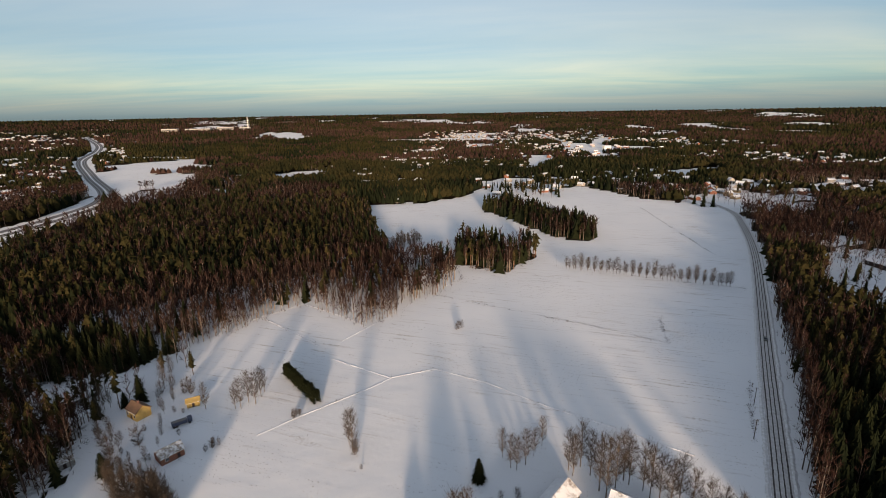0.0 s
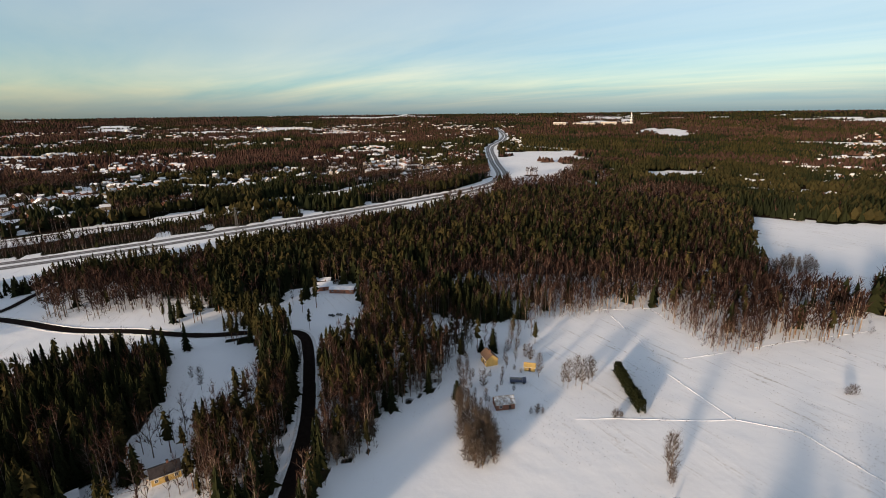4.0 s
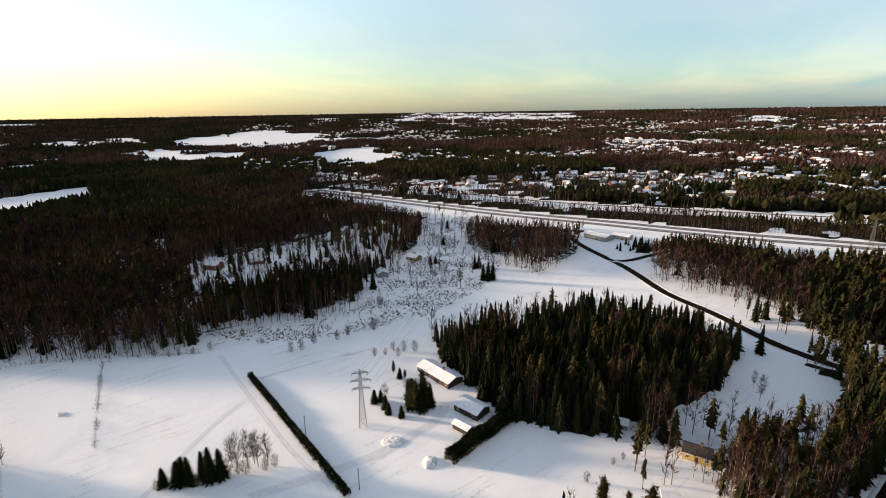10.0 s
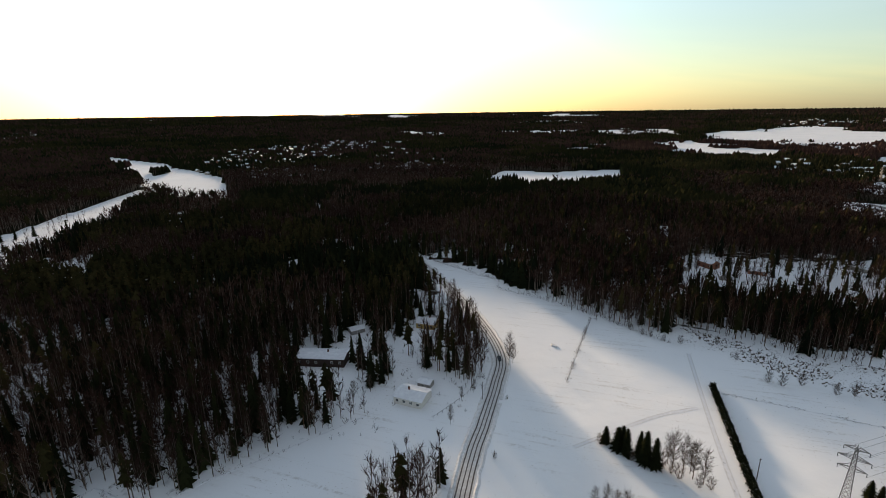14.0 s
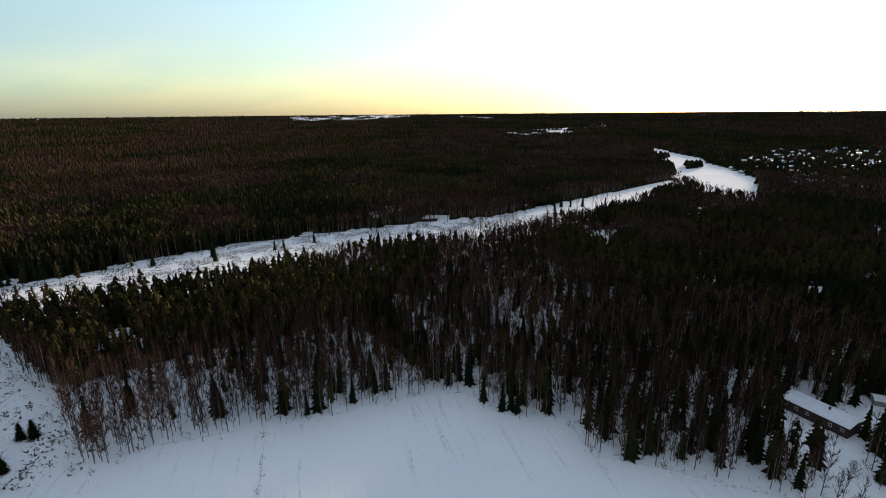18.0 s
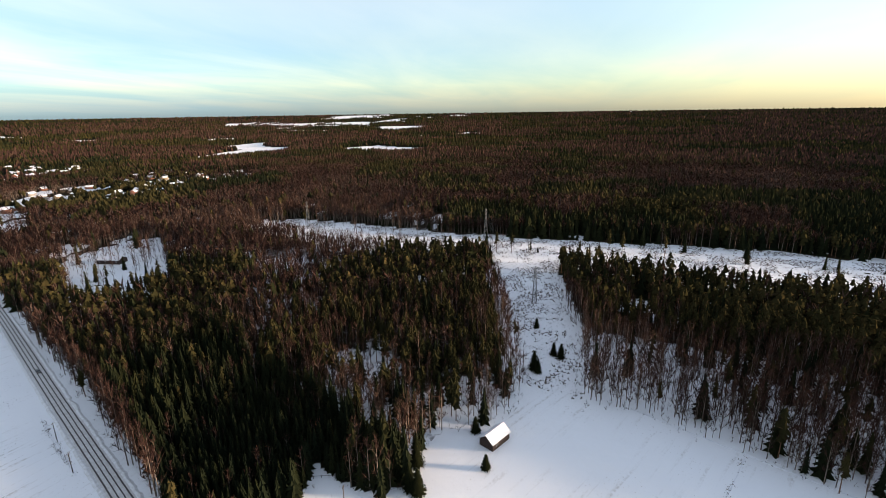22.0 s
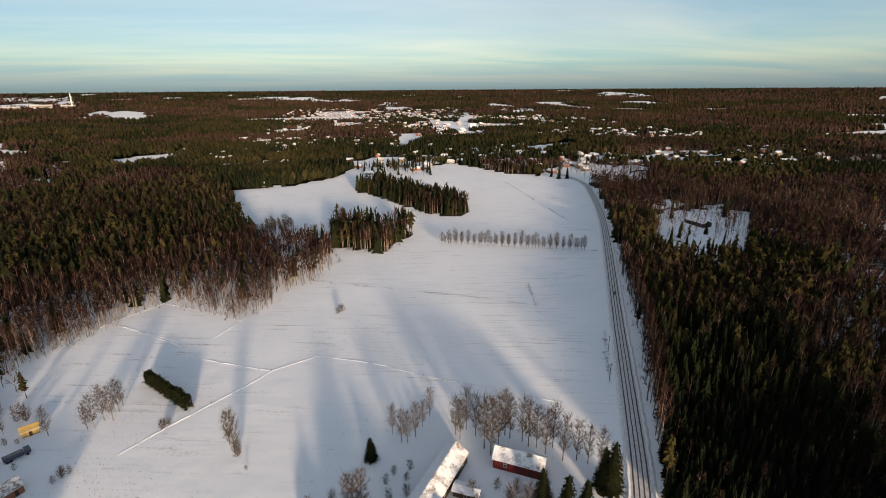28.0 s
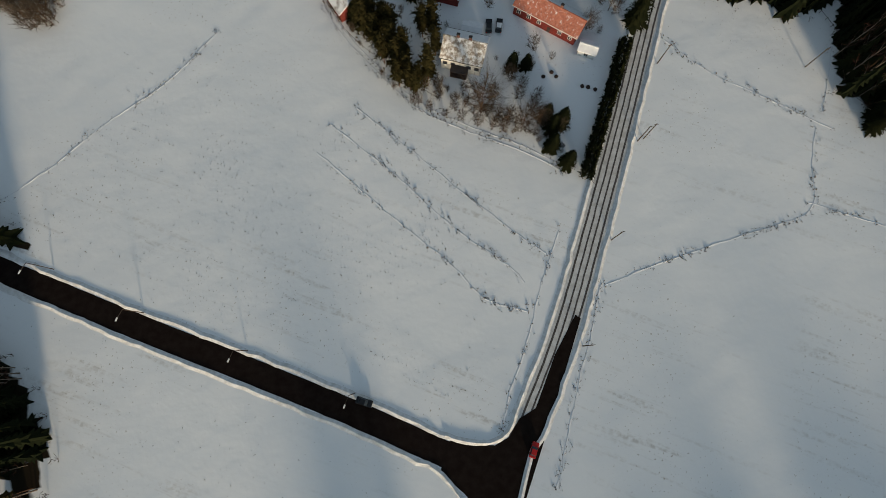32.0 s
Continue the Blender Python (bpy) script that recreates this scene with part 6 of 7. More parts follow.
for fx, fy, ft, fl, fw, fh in ((-1600, 2780, 20, 130, 50, 13), (-1480, 2860, 25, 90, 45, 18), (-1720, 2700, 20, 80, 40, 16), (-1380, 2900, 30, 60, 40, 15)):
    plant_hall(fx, fy, ft, fl, fw, fh, "large pale factory hall far off with a snowy roof")


def stack(x, y, hgt, r, label):
    ob = tagged(empty("chimney_stack", x, y), label, "chimney", "chimney stacks")
    part("shaft", rod(bmesh.new(), (0, 0, 0), (0, 0, hgt), r, r * 0.6, 16), M_WHITEWALL, ob)
    part("rim", rod(bmesh.new(), (0, 0, hgt), (0, 0, hgt + 2), r * 0.68, r * 0.68, 16), M_FELT, ob)


stack(-1350, 2880, 75, 4.0, "tall pale factory chimney far off")
stack(-2750, -1030, 70, 5.0, "tall water tower or chimney far off in the town")


def farm_extras():
    # rounded brick end of the long barn
    c = Vector((21.2, 120.2)) - Vector((math.cos(radians(53.3)), math.sin(radians(53.3)))) * 14.0
    ob = tagged(empty("barn_apse", c.x, c.y, 53.3), "rounded brown end of the long barn under a snowy cap", "barn")
    part("wall_shell", rod(bmesh.new(), (0, 0, 0), (0, 0, 3.6), 4.2, 4.2, 20), M_BRICK, ob)
    part("roof", rod(bmesh.new(), (0, 0, 3.6), (0, 0, 6.2), 4.6, 0.3, 20), M_TILE_SNOW, ob)
    # porch and dormers of the white farmhouse
    ob = tagged(empty("porch", 18.8 - 1.9 - 0.4, 80.2 - 5.2, -22.7), "dark wooden porch with a flat top at the white farmhouse", "porch")
    part("deck", box(bmesh.new(), (4.6, 2.2, 0.4), (0, 0, 0.2)), M_DARKWOOD, ob)
    part("porch_roof", box(bmesh.new(), (4.8, 2.4, 0.18), (0, 0, 2.6), 0, 0.03), M_FELT, ob)
    for sx in (-2.2, 0, 2.2):
        part("post", box(bmesh.new(), (0.14, 0.14, 2.3), (sx, -1.0, 1.4)), M_DARKWOOD, ob)
    house("annexe", "small annexe with a snowy flat roof behind the white farmhouse", 22.0, 87.0, -22.7, 5, 3.5, 2.8, 0.5, M_WHITEWALL, windows=1, chimney=0, category="annexe", door=False)
    house("cart_shed", "open cart shed with a snowy lean roof by the barn", 29.5, 115.5, -30, 8, 4, 2.2, 0.6, M_DARKWOOD, windows=1, chimney=0, category="shed", door=False)
    # garden furniture and stones as low dark things in the snow
    for k, (x, y) in enumerate(((49.5, 66.5), (51.0, 66.0), (52.8, 65.0), (43.0, 70.5), (42.0, 72.0), (39.5, 71.0))):
        bm = bmesh.new()
        bmesh.ops.create_icosphere(bm, subdivisions=2, radius=0.6)
        for v in bm.verts:
            v.co *= 1 + 0.25 * noise.noise(v.co * 2 + Vector((k, 0, 0)))
            v.co.z *= 0.6
        ob = part("boulder", bm, M_DARKWOOD, None)
        ob.matrix_basis = pose(x, y, 0.15, 0, 0, 40 * k)
        tagged(ob, "dark garden boulder half buried in snow", "boulder", "garden boulders")


farm_extras()


def snow_heap(x, y, wide, high, seed, label):
    """A ploughed heap: a lumpy low dome with clods on it."""
    bm = bmesh.new()
    bmesh.ops.create_icosphere(bm, subdivisions=3, radius=1.0)
    for v in bm.verts:
        k = 1 + 0.28 * noise.noise(v.co * 2.2 + Vector((seed, 0, 0))) + 0.16 * noise.noise(v.co * 6.0 + Vector((0, seed, 0)))
        v.co = Vector((v.co.x * wide * k, v.co.y * wide * 0.75 * k, max(-0.1, v.co.z * high * k)))
    ob = tagged(empty("snow_heap", x, y, seed * 40), label, "snow heap", "ploughed heaps")
    part("mound", bm, M_BANK, ob)
    rs = np.random.default_rng(seed)
    for _ in range(7):
        a, r = rs.uniform(0, 6.28), wide * rs.uniform(0.3, 1.0)
        bm = bmesh.new()
        bmesh.ops.create_icosphere(bm, subdivisions=1, radius=rs.uniform(0.2, 0.5))
        for v in bm.verts:
            v.co *= 1 + 0.4 * noise.noise(v.co * 3 + Vector((a, r, 0)))
        bmesh.ops.translate(bm, verts=bm.verts, vec=(r * math.cos(a), 0.75 * r * math.sin(a), high * 0.8 * max(0.0, 1 - (r / wide) ** 2) + 0.1))
        part("clod", bm, M_BANK, ob)


snow_heap(-137.0, -77.0, 4.4, 0.7, 3, "rough heap of ploughed snow and earth in the yard")
snow_heap(-132.0, -59.5, 3.4, 1.0, 5, "rough heap of ploughed snow beside the garage drive")
snow_heap(-104.2, -215.5, 2.0, 0.6, 7, "small snow-covered heap in the field")


def fence(pts, label, step=2.6, height=1.15):
    ln = smooth_line(pts, step)
    ob = tagged(empty("fence", ln[0].x, ln[0].y), label, "fence")
    inv = Vector((ln[0].x, ln[0].y))
    for p in ln:
        q = p - inv
        part("post", box(bmesh.new(), (0.12, 0.12, height), (q.x, q.y, height / 2)), M_POLE, ob)
    for a, b in zip(ln, ln[1:]):
        a, b = a - inv, b - inv
        part("rail", beam(bmesh.new(), (a.x, a.y, height * 0.8), (b.x, b.y, height * 0.8), 0.07), M_POLE, ob)


fence([(-30, -168), (-41, -176), (-50, -184), (-57, -196)], "dark wooden garden fence by the road")
fence([(-20, 110), (-12, 92), (0, 78), (10, 68)], "old wooden field fence along the farm garden")
fence([(116, 92), (124, 72), (121, 55), (128, 45)], "dark field fence at the wood edge")


# ---- vehicles ----
def car(label, x, y, turn, paint, L=4.4, W=1.75, Ht=1.45, snowy=False):
    ob = empty("car", x, y, turn, 0.065)
    tagged(ob, label, "car")
    bm = bmesh.new()
    box(bm, (L, W, Ht * 0.46), (0, 0, 0.28 + Ht * 0.23), 0, 0.14)
    part("body", bm, paint, ob)
    bm = bmesh.new()
    lo, hi, z0, z1 = (-L * 0.36, L * 0.22), (-L * 0.27, L * 0.06), 0.26 + Ht * 0.45, Ht
    v = [bm.verts.new(p) for p in ((lo[0], -W * 0.46, z0), (lo[1], -W * 0.46, z0), (lo[1], W * 0.46, z0), (lo[0], W * 0.46, z0), (hi[0], -W * 0.37, z1), (hi[1], -W * 0.37, z1), (hi[1], W * 0.37, z1), (hi[0], W * 0.37, z1))]
    for q in ((0, 1, 5, 4), (1, 2, 6, 5), (2, 3, 7, 6), (3, 0, 4, 7)):
        bm.faces.new([v[i] for i in q])
    part("glasshouse", bm, M_GLASS, ob, "dark car windows")
    part("roof", box(bmesh.new(), (hi[1] - hi[0] + 0.1, W * 0.76, 0.06), ((hi[0] + hi[1]) / 2, 0, z1), 0, 0.02), M_SNOW if snowy else paint, ob)
    for sx in (-0.31, 0.31):
        for sy in (-1, 1):
            bm = rod(bmesh.new(), (sx * L, sy * (W / 2 - 0.2), 0.32), (sx * L, sy * (W / 2 + 0.01), 0.32), 0.32, 0.32, 14)
            wh = part("wheel", bm, M_RUBBER, ob)
            part("rim", rod(bmesh.new(), (sx * L, sy * (W / 2), 0.32), (sx * L, sy * (W / 2 + 0.03), 0.32), 0.19, 0.17, 10), M_STEEL, wh)
    for sy in (-1, 1):
        part("headlight", box(bmesh.new(), (0.06, 0.32, 0.14), (L / 2, sy * W * 0.34, 0.62), 0, 0.02), M_WHITE, ob)
        part("tail_light", box(bmesh.new(), (0.06, 0.26, 0.16), (-L / 2, sy * W * 0.36, 0.66), 0, 0.02), M_CAR_RED, ob)
    return ob


car("black estate car stopped beside the asphalt road", -19.3, -6.9, -26, M_CAR_BLACK, 4.0, 1.65)
car("red car waiting at the road junction", 18.2, -23.4, 62, M_CAR_RED, 3.6, 1.55)
car("dark car parked in the farm yard", 27.2, 88.6, 79, M_CAR_BLACK)
car("black car with snow on its roof in the farm yard", 30.1, 88.3, 74, M_CAR_BLACK, snowy=True)
car("silver car driving on the snowy country road", 154.5, 247.0, 64, M_STEEL)
for cx0, cy0, ct, cp in ((-246, 142.8, 20, M_CAR_BLACK), (-243.5, 147, 24, M_STEEL), (-220, 95.3, 40, M_CAR_BLUE), (-211.5, 91.6, 45, M_STEEL), (-203.2, 88.1, 38, M_CAR_BLACK), (-197.6, 85.2, 44, M_CAR_RED)):
    car("car with a snowy roof parked in a yard between trees", cx0, cy0, ct, cp, snowy=True)
car("dark car driving on the snowy road by the wood", -71.5, -208, 80, M_CAR_BLACK)


def truck(x, y, turn):
    ob = tagged(empty("flatbed_truck", x, y, turn), "dark blue truck with a long box in the snowy yard", "truck")
    part("box_body", box(bmesh.new(), (5.6, 2.3, 1.3), (-0.9, 0, 1.5), 0, 0.06), M_CAR_BLUE, ob)
    part("cargo_top", box(bmesh.new(), (5.0, 1.5, 0.2), (-0.9, 0, 2.2), 0, 0.05), M_STEEL, ob)
    part("cab", box(bmesh.new(), (1.7, 2.2, 2.0), (2.9, 0, 1.6), 0, 0.15), M_CAR_BLUE, ob)
    part("windscreen", box(bmesh.new(), (0.05, 1.9, 0.7), (3.77, 0, 2.05)), M_GLASS, ob)
    for sx in (-2.9, -1.9, 2.7):
        for sy in (-1, 1):
            part("wheel", rod(bmesh.new(), (sx, sy * 0.85, 0.48), (sx, sy * 1.12, 0.48), 0.48, 0.48, 12), M_RUBBER, ob)


truck(-118.3, 161.8, 40.8)


# ---- pylons, poles and wires ----
def pylon(x, y, turn, height, label):
    ob = tagged(empty("pylon", x, y, turn), label, "pylon")
    base = height * 0.048

    def half(z):
        return base * (1 - z / height) ** 1.1 + 0.30

    levels = [height * f for f in (0, 0.16, 0.30, 0.42, 0.53, 0.63, 0.72, 0.80, 0.88, 0.95)]
    for sx in (-1, 1):
        for sy in (-1, 1):
            bm = bmesh.new()
            rings = [[bm.verts.new((sx * half(z) + i * 0.08, sy * half(z) + j * 0.08, z)) for i, j in ((-1, -1), (1, -1), (1, 1), (-1, 1))] for z in levels]
            for lo, hi in zip(rings, rings[1:]):
                for i in range(4):
                    bm.faces.new((lo[i], lo[(i + 1) % 4], hi[(i + 1) % 4], hi[i]))
            bm.faces.new(rings[-1])
            bm.faces.new(rings[0][::-1])
            part("leg", bm, M_STEEL, ob)
    for z0, z1 in zip(levels, levels[1:]):
        bm = bmesh.new()
        h0, h1 = half(z0), half(z1)
        for k in range(4):
            c = [(1, 1), (-1, 1), (-1, -1), (1, -1)]
            (ax, ay), (bx, by) = c[k], c[(k + 1) % 4]
            beam(bm, (ax * h0, ay * h0, z0), (bx * h1, by * h1, z1), 0.11)
            beam(bm, (bx * h0, by * h0, z0), (ax * h1, ay * h1, z1), 0.11)
            beam(bm, (ax * h1, ay * h1, z1), (bx * h1, by * h1, z1), 0.11)
        part("lattice", bm, M_STEEL, ob)
    for z, span in ((0.66, 3.4), (0.80, 3.9), (0.93, 3.0)):
        zz, hh = height * z, half(height * z)
        bm = bmesh.new()
        for s in (-1, 1):
            for sy in (-1, 1):
                beam(bm, (s * hh, sy * hh, zz), (s * span, 0, zz + 0.25), 0.14)
                beam(bm, (s * hh, sy * hh, zz + 1.1), (s * span, 0, zz + 0.25), 0.12)
        arm = part("crossarm", bm, M_STEEL, ob)
        for s in (-1, 1):
            part("insulator", rod(bmesh.new(), (s * span, 0, zz + 0.2), (s * span, 0, zz - 1.0), 0.11, 0.09, 6), M_GLASS, arm)
    part("peak", beam(bmesh.new(), (0, 0, height * 0.93), (0, 0, height), 0.25), M_STEEL, ob)
    return ob


PYLONS = [(-142.1, -92.6, 25.0, 123), (298, 18.5, 25.0, 84), (455, 270, 31.0, 10), (452, 77, 31.0, 0), (-675, -227, 28.0, 80), (-830, -604, 28.0, 75), (-517, 195, 26.0, 88)]
for x, y, h, a in PYLONS:
    pylon(x, y, a, h, "grey steel lattice pylon with three crossarms standing in snow")


def cable(a, b, sag, r=0.03, label="thin dark power line cable"):
    a, b = Vector(a), Vector(b)
    cu = bpy.data.curves.new("power_cable", "CURVE")
    cu.dimensions, cu.bevel_depth, cu.bevel_resolution = "3D", r, 0
    sp = cu.splines.new("POLY")
    n = 14
    sp.points.add(n)
    for i in range(n + 1):
        f = i / n
        p = a.lerp(b, f)
        sp.points[i].co = (p.x, p.y, p.z - sag * 4 * f * (1 - f), 1)
    cu.materials.append(M_WIRE)
    return tagged(new("power_cable", cu), label, "cable", "power line cables")


def arm_tip(k, level, s):
    x, y, h, a = PYLONS[k]
    z, span = ((0.66, 3.4), (0.80, 3.9), (0.93, 3.0))[level]
    return Vector((x + s * span * math.cos(radians(a)), y + s * span * math.sin(radians(a)), h * z - 1.0))


for lv in range(3):
    for s in (-1, 1):
        cable(arm_tip(0, lv, s), Vector((-395, -130, 22 + 3 * lv)) + Vector((0, s * 3, 0)), 6, 0.035)
        cable(arm_tip(1, lv, s), arm_tip(3, lv, s), 4, 0.035)
        cable(arm_tip(3, lv, s), arm_tip(2, lv, s), 6, 0.035)


def utility_pole(x, y, h=8.5, arm=0.0):
    ob = tagged(empty("utility_pole", x, y, arm), "dark wooden utility pole beside the road", "pole", "roadside poles")
    part("post", rod(bmesh.new(), (0, 0, 0), (0, 0, h), 0.15, 0.10, 8), M_POLE, ob)
    part("crossarm", beam(bmesh.new(), (-0.6, 0, h - 0.4), (0.6, 0, h - 0.4), 0.12), M_POLE, ob)
    for s in (-0.5, 0.5):
        part("insulator", rod(bmesh.new(), (s, 0, h - 0.36), (s, 0, h - 0.15), 0.05, 0.04, 6), M_WHITE, ob)
    return ob


LAMPS = [
    (-92.5, 36.5),
    (-70.4, 22.1),
    (-45.8, 9.1),
    (-21.3, -4.6),
    (-113.1, 46.3),
]
POLES = [
    (47.5, 22.8),
    (60.7, 48.4),
    (71.7, 70.3),
    (34.6, -2.1),
    (62.4, 48.8),
    (112.3, 63.1),
    (-68.9, -221.4),
    (-53.2, -176.2),
    (-54.1, -195.3),
    (-111.9, -76.1),
    (-85.7, -95.7),
    (-129.0, -110.3),
    (115.9, 185.1),
    (104.1, 162.8),
]
for x, y in POLES:
    utility_pole(x, y)


def street_lamp(x, y, turn, h=8.5):
    """A pole with an arm that reaches out over the road."""
    ob = tagged(empty("street_lamp", x, y, turn), "slim street lamp with white head over the road", "lamp", "street lamps")
    part("post", rod(bmesh.new(), (0, 0, 0), (0, 0, h), 0.12, 0.07, 8), M_POLE, ob)
    part("arm", beam(bmesh.new(), (0, 0, h - 0.1), (2.1, 0, h + 0.25), 0.09), M_POLE, ob)
    part("lamp_head", box(bmesh.new(), (0.9, 0.34, 0.16), (2.4, 0, h + 0.27), 0, 0.04), M_WHITE, ob, "white lamp head")
    return ob


for x, y in LAMPS:
    street_lamp(x, y, 242)


# ---- ditches, field ridges and tracks in the snow ----
FIELD_LINES = [
    ('ridge', [(-124.1, 262.2), (-83.7, 233.8)]),
    ('ridge', [(-73.2, 237.3), (-62.6, 255.4)]),
    ('ridge', [(-72.8, 217.6), (-39.9, 200.5), (-19.6, 209.6), (6.3, 197.5), (28.9, 181.4), (54.7, 167.0), (78.3, 152.2)]),
    ('ridge', [(-84.8, 156.3), (-73.4, 168.2), (-46.3, 192.9), (-39.9, 200.5)]),
    ('tuft', [(-28.0, 308.4), (13.3, 287.8), (61.7, 264.2), (97.4, 244.1)]),
    ('ridge', [(-112.5, 289.6), (-79.4, 269.1), (-62.6, 255.4), (-43.4, 290.5), (-12.2, 341.2)]),
]
FIELD_LINES += [
    ('ridge', [(-147.6, 240.6), (-133.6, 266.1), (-112.5, 289.6)]),
    ('tuft', [(206.4, 626.6), (203.3, 496.6), (201.2, 406.6)]),
    ('tuft', [(57.9, 385.6), (72.2, 374.2), (127.8, 345.9), (183.8, 325.4)]),
    ('tuft', [(-110.4, 54.8), (-94.8, 63.6), (-80.8, 74.1), (-63.3, 84.7), (-48.5, 98.7)]),
    ('tuft', [(-24.4, 57.9), (-7.4, 37.9), (6.3, 22.4), (13.2, 12.8), (23.0, 8.2)]),
    ('tuft', [(-19.9, 65.4), (-4.6, 48.4), (7.9, 32.5), (20.2, 20.3), (23.6, 15.4)]),
]
FIELD_LINES += [
    ('tuft', [(-12.6, 69.4), (2.0, 53.0), (18.3, 34.0), (30.6, 21.6)]),
    ('tuft', [(43.1, 11.7), (58.7, 15.1), (79.5, 18.7), (100.0, 22.6), (104.6, 34.0), (109.2, 45.1)]),
    ('tuft', [(100.8, 24.8), (121.8, 13.9)]),
    ('tuft', [(22.0, -32.1), (29.4, -15.5), (36.7, -0.6), (42.5, 12.5)]),
    ('tuft', [(11.9, -17.9), (15.5, -9.4), (20.5, -0.8), (27.8, 14.8), (34.7, 27.0)]),
    ('tuft', [(74.7, 78.3), (84.1, 66.9), (96.4, 57.2), (114.2, 43.6)]),
]
FIELD_LINES += [
    ('tuft', [(167.2, -65.3), (146.4, -54.2), (135.0, -46.8)]),
    ('tuft', [(65.6, -140.6), (50.8, -130.3)]),
    ('shrub', [(-139.2, -241.3), (-111.6, -204.1), (-94.7, -180.9)]),
    ('track', [(-166.5, -191.7), (-137.0, -141.1), (-117.9, -106.3), (-110.1, -86.1)]),
    ('track', [(-77.3, -139.1), (-116.5, -148.5), (-138.5, -150.2)]),
    ('tuft', [(-156.2, -157.1), (-181.2, -137.5), (-200.4, -121.5)]),
]
FIELD_LINES += [
    ('shrub', [(-102.2, -303.1), (-134.0, -264.9), (-164.6, -204.4)]),
    ('shrub', [(-64.9, -389.2), (-108.0, -318.1)]),
    ('ridge', [(189.2, -29.7), (171.4, -62.5), (155.7, -92.1), (149.2, -113.9), (129.8, -139.9), (102.9, -141.5), (87.9, -155.9), (67.7, -142.3), (42.3, -155.6)]),
    ('ridge', [(53.2, -150.1), (33.3, -158.8), (-6.2, -177.2)]),
    ('tuft', [(120.5, 196.8), (113.2, 180.6), (103.2, 160.5)]),
    ('tuft', [(125.7, 206.4), (112.3, 180.3), (104.5, 162.9)]),
]
FIELD_LINES += [
    ('tuft', [(111.0, 289.3), (104.2, 252.1), (101.2, 240.4)]),
    ('ridge', [(-126.2, 263.5), (-85.4, 232.1)]),
    ('tuft', [(121.7, 68.3), (117.7, 59.0), (112.8, 49.2)]),
    ('tuft', [(-20.1, 111.1), (-14.9, 94.5), (-3.1, 75.5), (4.8, 65.9), (17, 57.5), (30, 50), (39, 43)]),
    ('tuft', [(-19.1, 111.6), (-13.9, 95.0), (-2.1, 76.5), (5.8, 67.2), (18, 58.8), (30.6, 51.3), (39.6, 44)]),
]


def tuft_mesh(name, pts, rs, size, per=1, spread=0.35):
    """Small upright blades of withered grass or twigs at the points."""
    p = np.repeat(np.asarray(pts, float), per, 0)
    n = len(p)
    p[:, :2] += rs.normal(0, spread, (n, 2))
    a = rs.uniform(0, 6.28, n)
    h = rs.uniform(0.4, 1.0, n) * size
    wv = np.stack([np.cos(a), np.sin(a)], 1) * (h * 0.42)[:, None]
    lean = rs.normal(0, 0.7, (n, 2)) * h[:, None]
    z = gz_n(np.hypot(p[:, 0], p[:, 1]))
    co = np.stack([np.column_stack([p - wv, z - 0.05]), np.column_stack([p + wv, z - 0.05]), np.column_stack([p + lean, z + h * 0.75])], 1).reshape(-1, 3)
    return mesh_np(name, co, np.arange(n * 3).reshape(-1, 3), [M_GRASS])


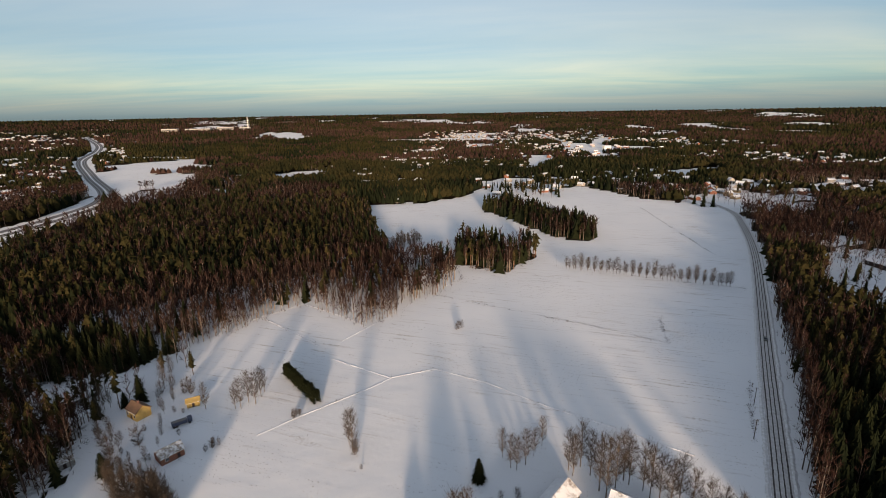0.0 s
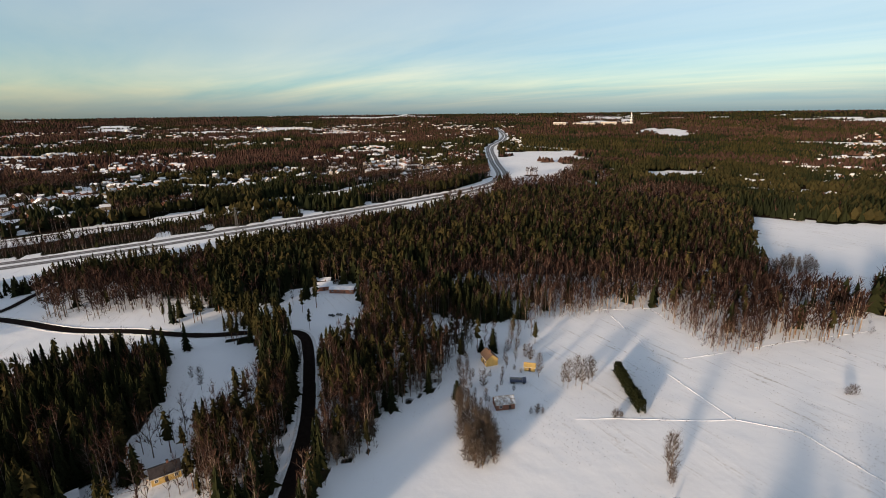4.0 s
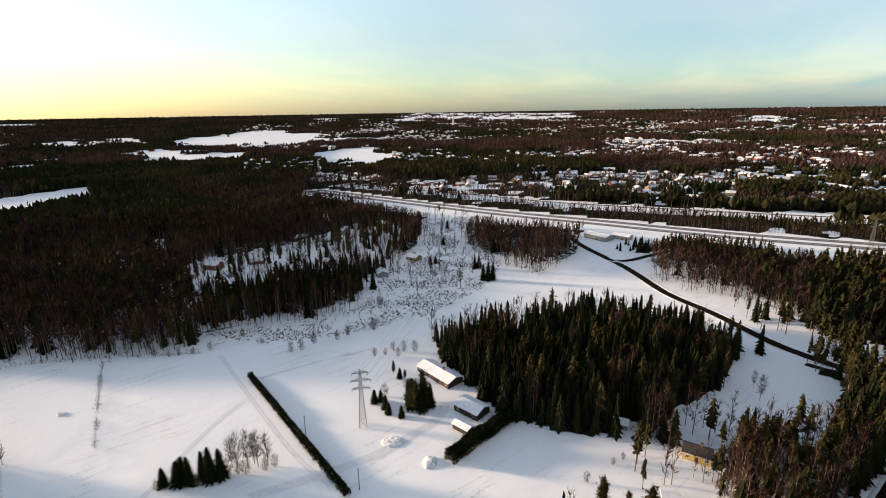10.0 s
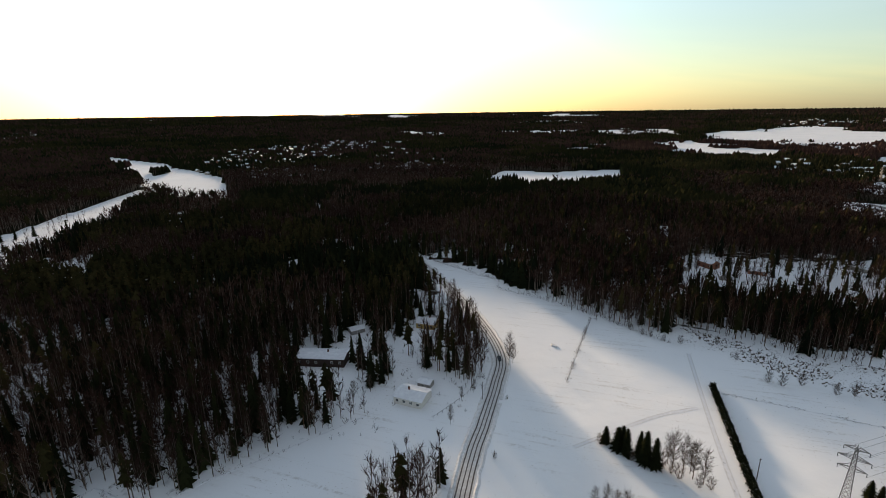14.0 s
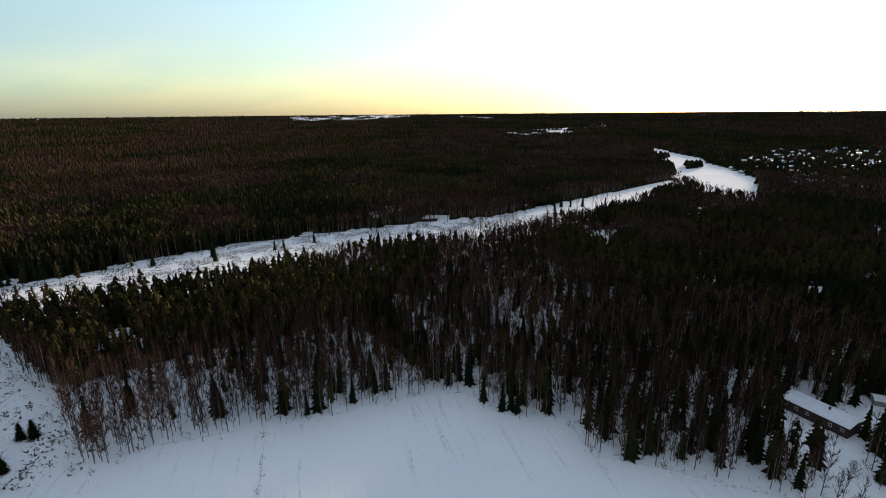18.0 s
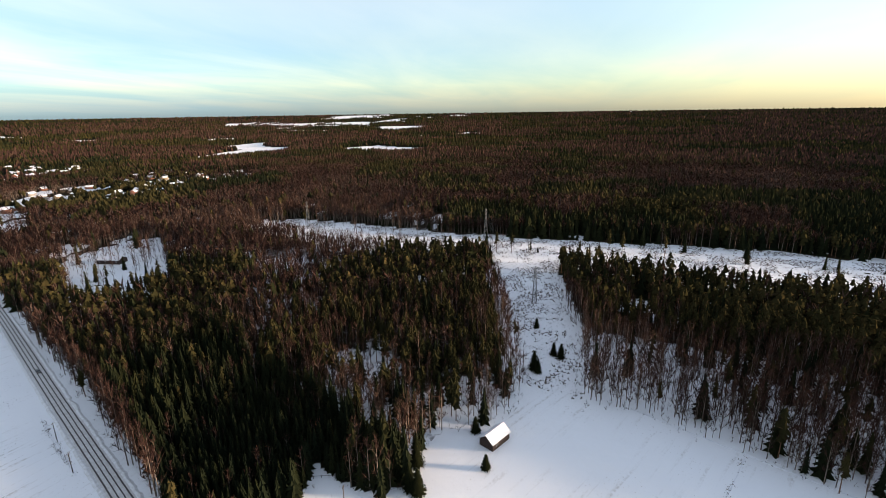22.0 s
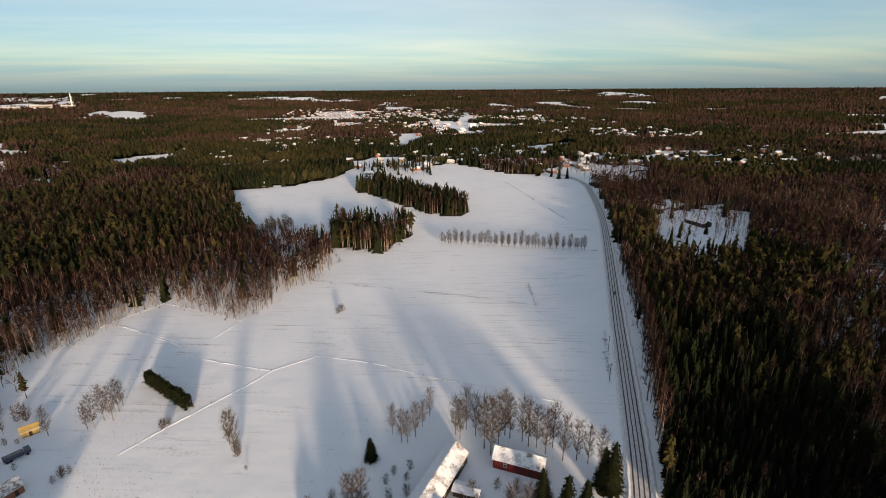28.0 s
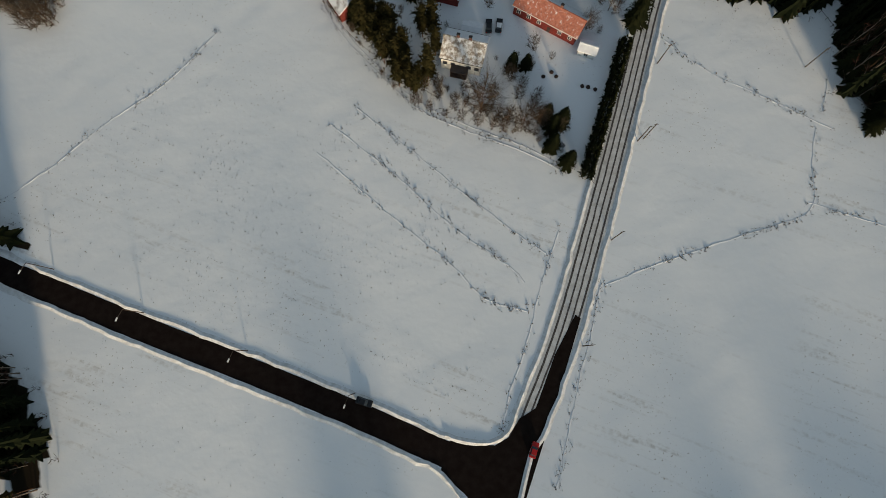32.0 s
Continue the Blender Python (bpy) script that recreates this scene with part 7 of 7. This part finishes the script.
def field_lines():
    rs = np.random.default_rng(31)
    tufts, twigs = [], []
    for kind, pts in FIELD_LINES:
        ln = straight_line(pts, 2.0) if kind == "ridge" else smooth_line(pts, 2.0)
        if kind in ("ridge", "tuft"):
            ob = part("snow_ridge", ribbon(bmesh.new(), ln, -0.34, 0.34, -0.04, crown=0.20 if kind == "ridge" else 0.10, ragged=0.4), M_SNOW, None)
            tagged(ob, "low snow-covered ditch bank across the field", "ditch", kind="structure")
        elif kind == "track":
            ob = part("track", ribbon(bmesh.new(), ln, -1.0, 1.0, 0.02, ragged=0.15), M_SNOW, None)
            tagged(ob, "trodden snowy field track with two ruts", "track", kind="structure")
            for off in (-0.7, 0.7):
                part("rut", ribbon(bmesh.new(), ln, off - 0.2, off + 0.2, 0.035, ragged=0.12), M_BANK, ob)
        for p in ln:
            if kind == "shrub":
                twigs.append((p.x, p.y))
            dens = {"ridge": 1.2, "tuft": 4.6, "shrub": 3.0, "track": 0.1}[kind]
            clump = max(0.08, noise.noise((p.x * 0.12, p.y * 0.12, 0.5)) + 0.45) * 1.6
            p = p + Vector((noise.noise((p.x * 0.2, p.y * 0.2, 4.0)), noise.noise((p.x * 0.2, p.y * 0.2, 7.0)))) * 0.8
            for _ in range(rs.poisson(dens * clump)):
                tufts.append((p.x + rs.normal(0, 0.6), p.y + rs.normal(0, 0.6)))
    tagged(new("ditch_grass", tuft_mesh("ditch_grass", tufts, rs, 0.46, 3, 0.16)), "withered brown grass tufts sticking out of snow along ditches", "grass", kind="stuff")
    # loose stubble and heather on the open land
    X, Y = scatter(6, 460, 2.6, rs)
    v = vnoise(X, Y, 26, 71) * 0.6 + vnoise(X, Y, 8, 72) * 0.4
    k = ~wooded(X, Y) & (rs.random(len(X)) < np.clip((v - 0.55) * 4, 0.01, 1)) & (away(ROAD_MAIN, X, Y) > 5) & (away(ROAD_DARK, X, Y) > 5)
    tagged(new("field_stubble", tuft_mesh("field_stubble", np.stack([X[k], Y[k]], 1), rs, 0.28, 1)), "brown stubble sticking out of the field snow", "stubble", kind="stuff")
    # dotted rows of last year's crop on the northern field
    u, v = np.meshgrid(np.arange(-150, 260, 0.9), np.arange(20, 420, 2.6))
    u, v = u.ravel() + rs.uniform(-0.4, 0.4, u.size), v.ravel() + 0.2 * rs.normal(0, 1, u.size)
    turn = radians(-14)
    X, Y = u * math.cos(turn) - v * math.sin(turn), u * math.sin(turn) + v * math.cos(turn)
    n = vnoise(X, Y, 42, 75) * 0.7 + vnoise(u * 0.16, v * 2.0, 3.0, 76) * 0.45
    k = (n > 0.635) & inside(OPEN["north"], X, Y) & ~wooded(X, Y) & (np.hypot(X - 30, Y - 95) > 55) & (Y > 130) & (away(ROAD_MAIN, X, Y) > 6)
    tagged(new("crop_rows", tuft_mesh("crop_rows", np.stack([X[k], Y[k]], 1), rs, 0.44, 1, 0.15)), "dotted rows of brown stubble in the field snow", "stubble", kind="stuff")
    # mown rows that follow the dark road, and the turn of the plough south of the farm
    way = smooth_line([(16, -16), (2, -17), (-17, -6), (-44, 9), (-64, 20), (-85, 32), (-108, 46)], 0.9)
    rows = []
    for j, off in enumerate(np.arange(7, 62, 2.4)):
        for i, q in enumerate(way[1:-1]):
            d = (way[i + 2] - way[i]).normalized()
            x, y = q.x - d.y * -off + rs.normal(0, 0.12), q.y + d.x * -off + rs.normal(0, 0.12)
            if rs.random() < 0.9 * max(0.0, noise.noise((x * 0.05, y * 0.05, 2.0)) + 0.25 + 0.5 * noise.noise((i * 0.11, j * 3.1, 0.0))):
                rows.append((x, y))
    for j, rad in enumerate(np.arange(16, 44, 2.6)):
        for i, a in enumerate(np.arange(0, 3.2, 0.9 / rad)):
            x, y = -22 + rad * math.cos(a + 1.2), 34 + rad * math.sin(a + 1.2)
            if rs.random() < 0.8 * max(0.0, noise.noise((x * 0.06, y * 0.06, 5.0)) + 0.1 + 0.5 * noise.noise((i * 0.09, j * 3.7, 9.0))):
                rows.append((x + rs.normal(0, 0.1), y + rs.normal(0, 0.1)))
    rows = np.array(rows)
    rows = rows[(away(ROAD_MAIN, rows[:, 0], rows[:, 1]) > 6) & (away(ROAD_DARK, rows[:, 0], rows[:, 1]) > 6)]
    tagged(new("mown_rows", tuft_mesh("mown_rows", rows, rs, 0.30, 2, 0.10)), "faint rows of cut straw showing through the field snow", "stubble", kind="stuff")
    X, Y = scatter(120, 600, 2.0, rs)
    k = scrubby(X, Y) & ~wooded(X, Y) & (rs.random(len(X)) < 1.2 * np.clip(vnoise(X, Y, 11, 73) * 2.4 + vnoise(X, Y, 40, 77) - 1.3, 0.06, 1))
    tagged(new("heather", tuft_mesh("heather", np.stack([X[k], Y[k]], 1), rs, 1.3, 3)), "brown heather and seedlings in the snow of the clearing", "heather", kind="stuff")
    # bushes along ditches and on the heath
    bushes = [bare_shape(rng, 26, 5, 0.5, 0.05, 0.022) for _ in range(4)]
    x, y = np.array([p[0] for p in twigs]), np.array([p[1] for p in twigs])
    hx, hy = scatter(130, 560, 6.0, rs)
    kk = inside(HEATH, hx, hy) & (rs.random(len(hx)) < 0.75 * np.clip(vnoise(hx, hy, 30, 74) * 2.4 - 0.8, 0.05, 1))
    ex, ey = scatter(90, 420, 3.0, rs)
    near_wood = wooded(ex + 3.5, ey) | wooded(ex - 3.5, ey) | wooded(ex, ey + 3.5) | wooded(ex, ey - 3.5)
    ke = near_wood & ~wooded(ex, ey) & (rs.random(len(ex)) < 0.40) & (away(ROAD_MAIN, ex, ey) > 5.5) & (away(ROAD_DARK, ex, ey) > 5.0)
    # gardens in the south and the floor of the birch woods
    gx, gy = scatter(110, 300, 4.0, rs)
    garden = inside([(-60, -165), (-20, -160), (30, -165), (115, -148), (125, -215), (10, -285), (-58, -280)], gx, gy)
    floor = wooded(gx, gy) & (kinds_share(gx, gy)[0] > 0.5)
    kg = (rs.random(len(gx)) < np.where(garden, 0.5, np.where(floor, 0.38, 0.0))) & (away(ROAD_MAIN, gx, gy) > 6) & (away(ROAD_DARK, gx, gy) > 6)
    for hx0, hy0, hr in GARDENS:
        kg &= np.hypot(gx - hx0, gy - hy0) > min(hr, 9)
    kg &= ~inside(OPEN["south"], gx, gy) | garden
    x, y = np.concatenate([x, hx[kk], ex[ke], gx[kg]]), np.concatenate([y, hy[kk], ey[ke], gy[kg]])
    bush_stuff(x, y, bushes, rs)


def bush_stuff(X, Y, shapes, rs):
    vs, ts, ms, tn, off = [], [], [], [], 0
    which = rs.integers(0, len(shapes), len(X))
    for vi, (v, t, m) in enumerate(shapes):
        x, y = X[which == vi], Y[which == vi]
        h = rs.uniform(1.0, 3.6, len(x))
        a = rs.uniform(0, 6.28, len(x))
        px = v[None, :, 0] * np.cos(a)[:, None] - v[None, :, 1] * np.sin(a)[:, None]
        py = v[None, :, 0] * np.sin(a)[:, None] + v[None, :, 1] * np.cos(a)[:, None]
        vs.append(np.stack([px * h[:, None] + x[:, None], py * h[:, None] + y[:, None], v[None, :, 2] * h[:, None] - 0.05 + px * 0], -1).reshape(-1, 3))
        ts.append((t[None] + (np.arange(len(x)) * len(v))[:, None, None] + off).reshape(-1, 3))
        ms.append(np.tile(m, len(x)))
        tn.append(np.repeat(rs.random(len(x)), len(v)))
        off += len(x) * len(v)
    me = mesh_np("undergrowth", np.vstack(vs), np.vstack(ts), [M_BARK_DARK, M_TWIG], np.concatenate(ms), np.concatenate(tn))
    tagged(new("undergrowth", me), "leafless brown bushes at wood edges and on the heath", "bushes", kind="stuff")


field_lines()
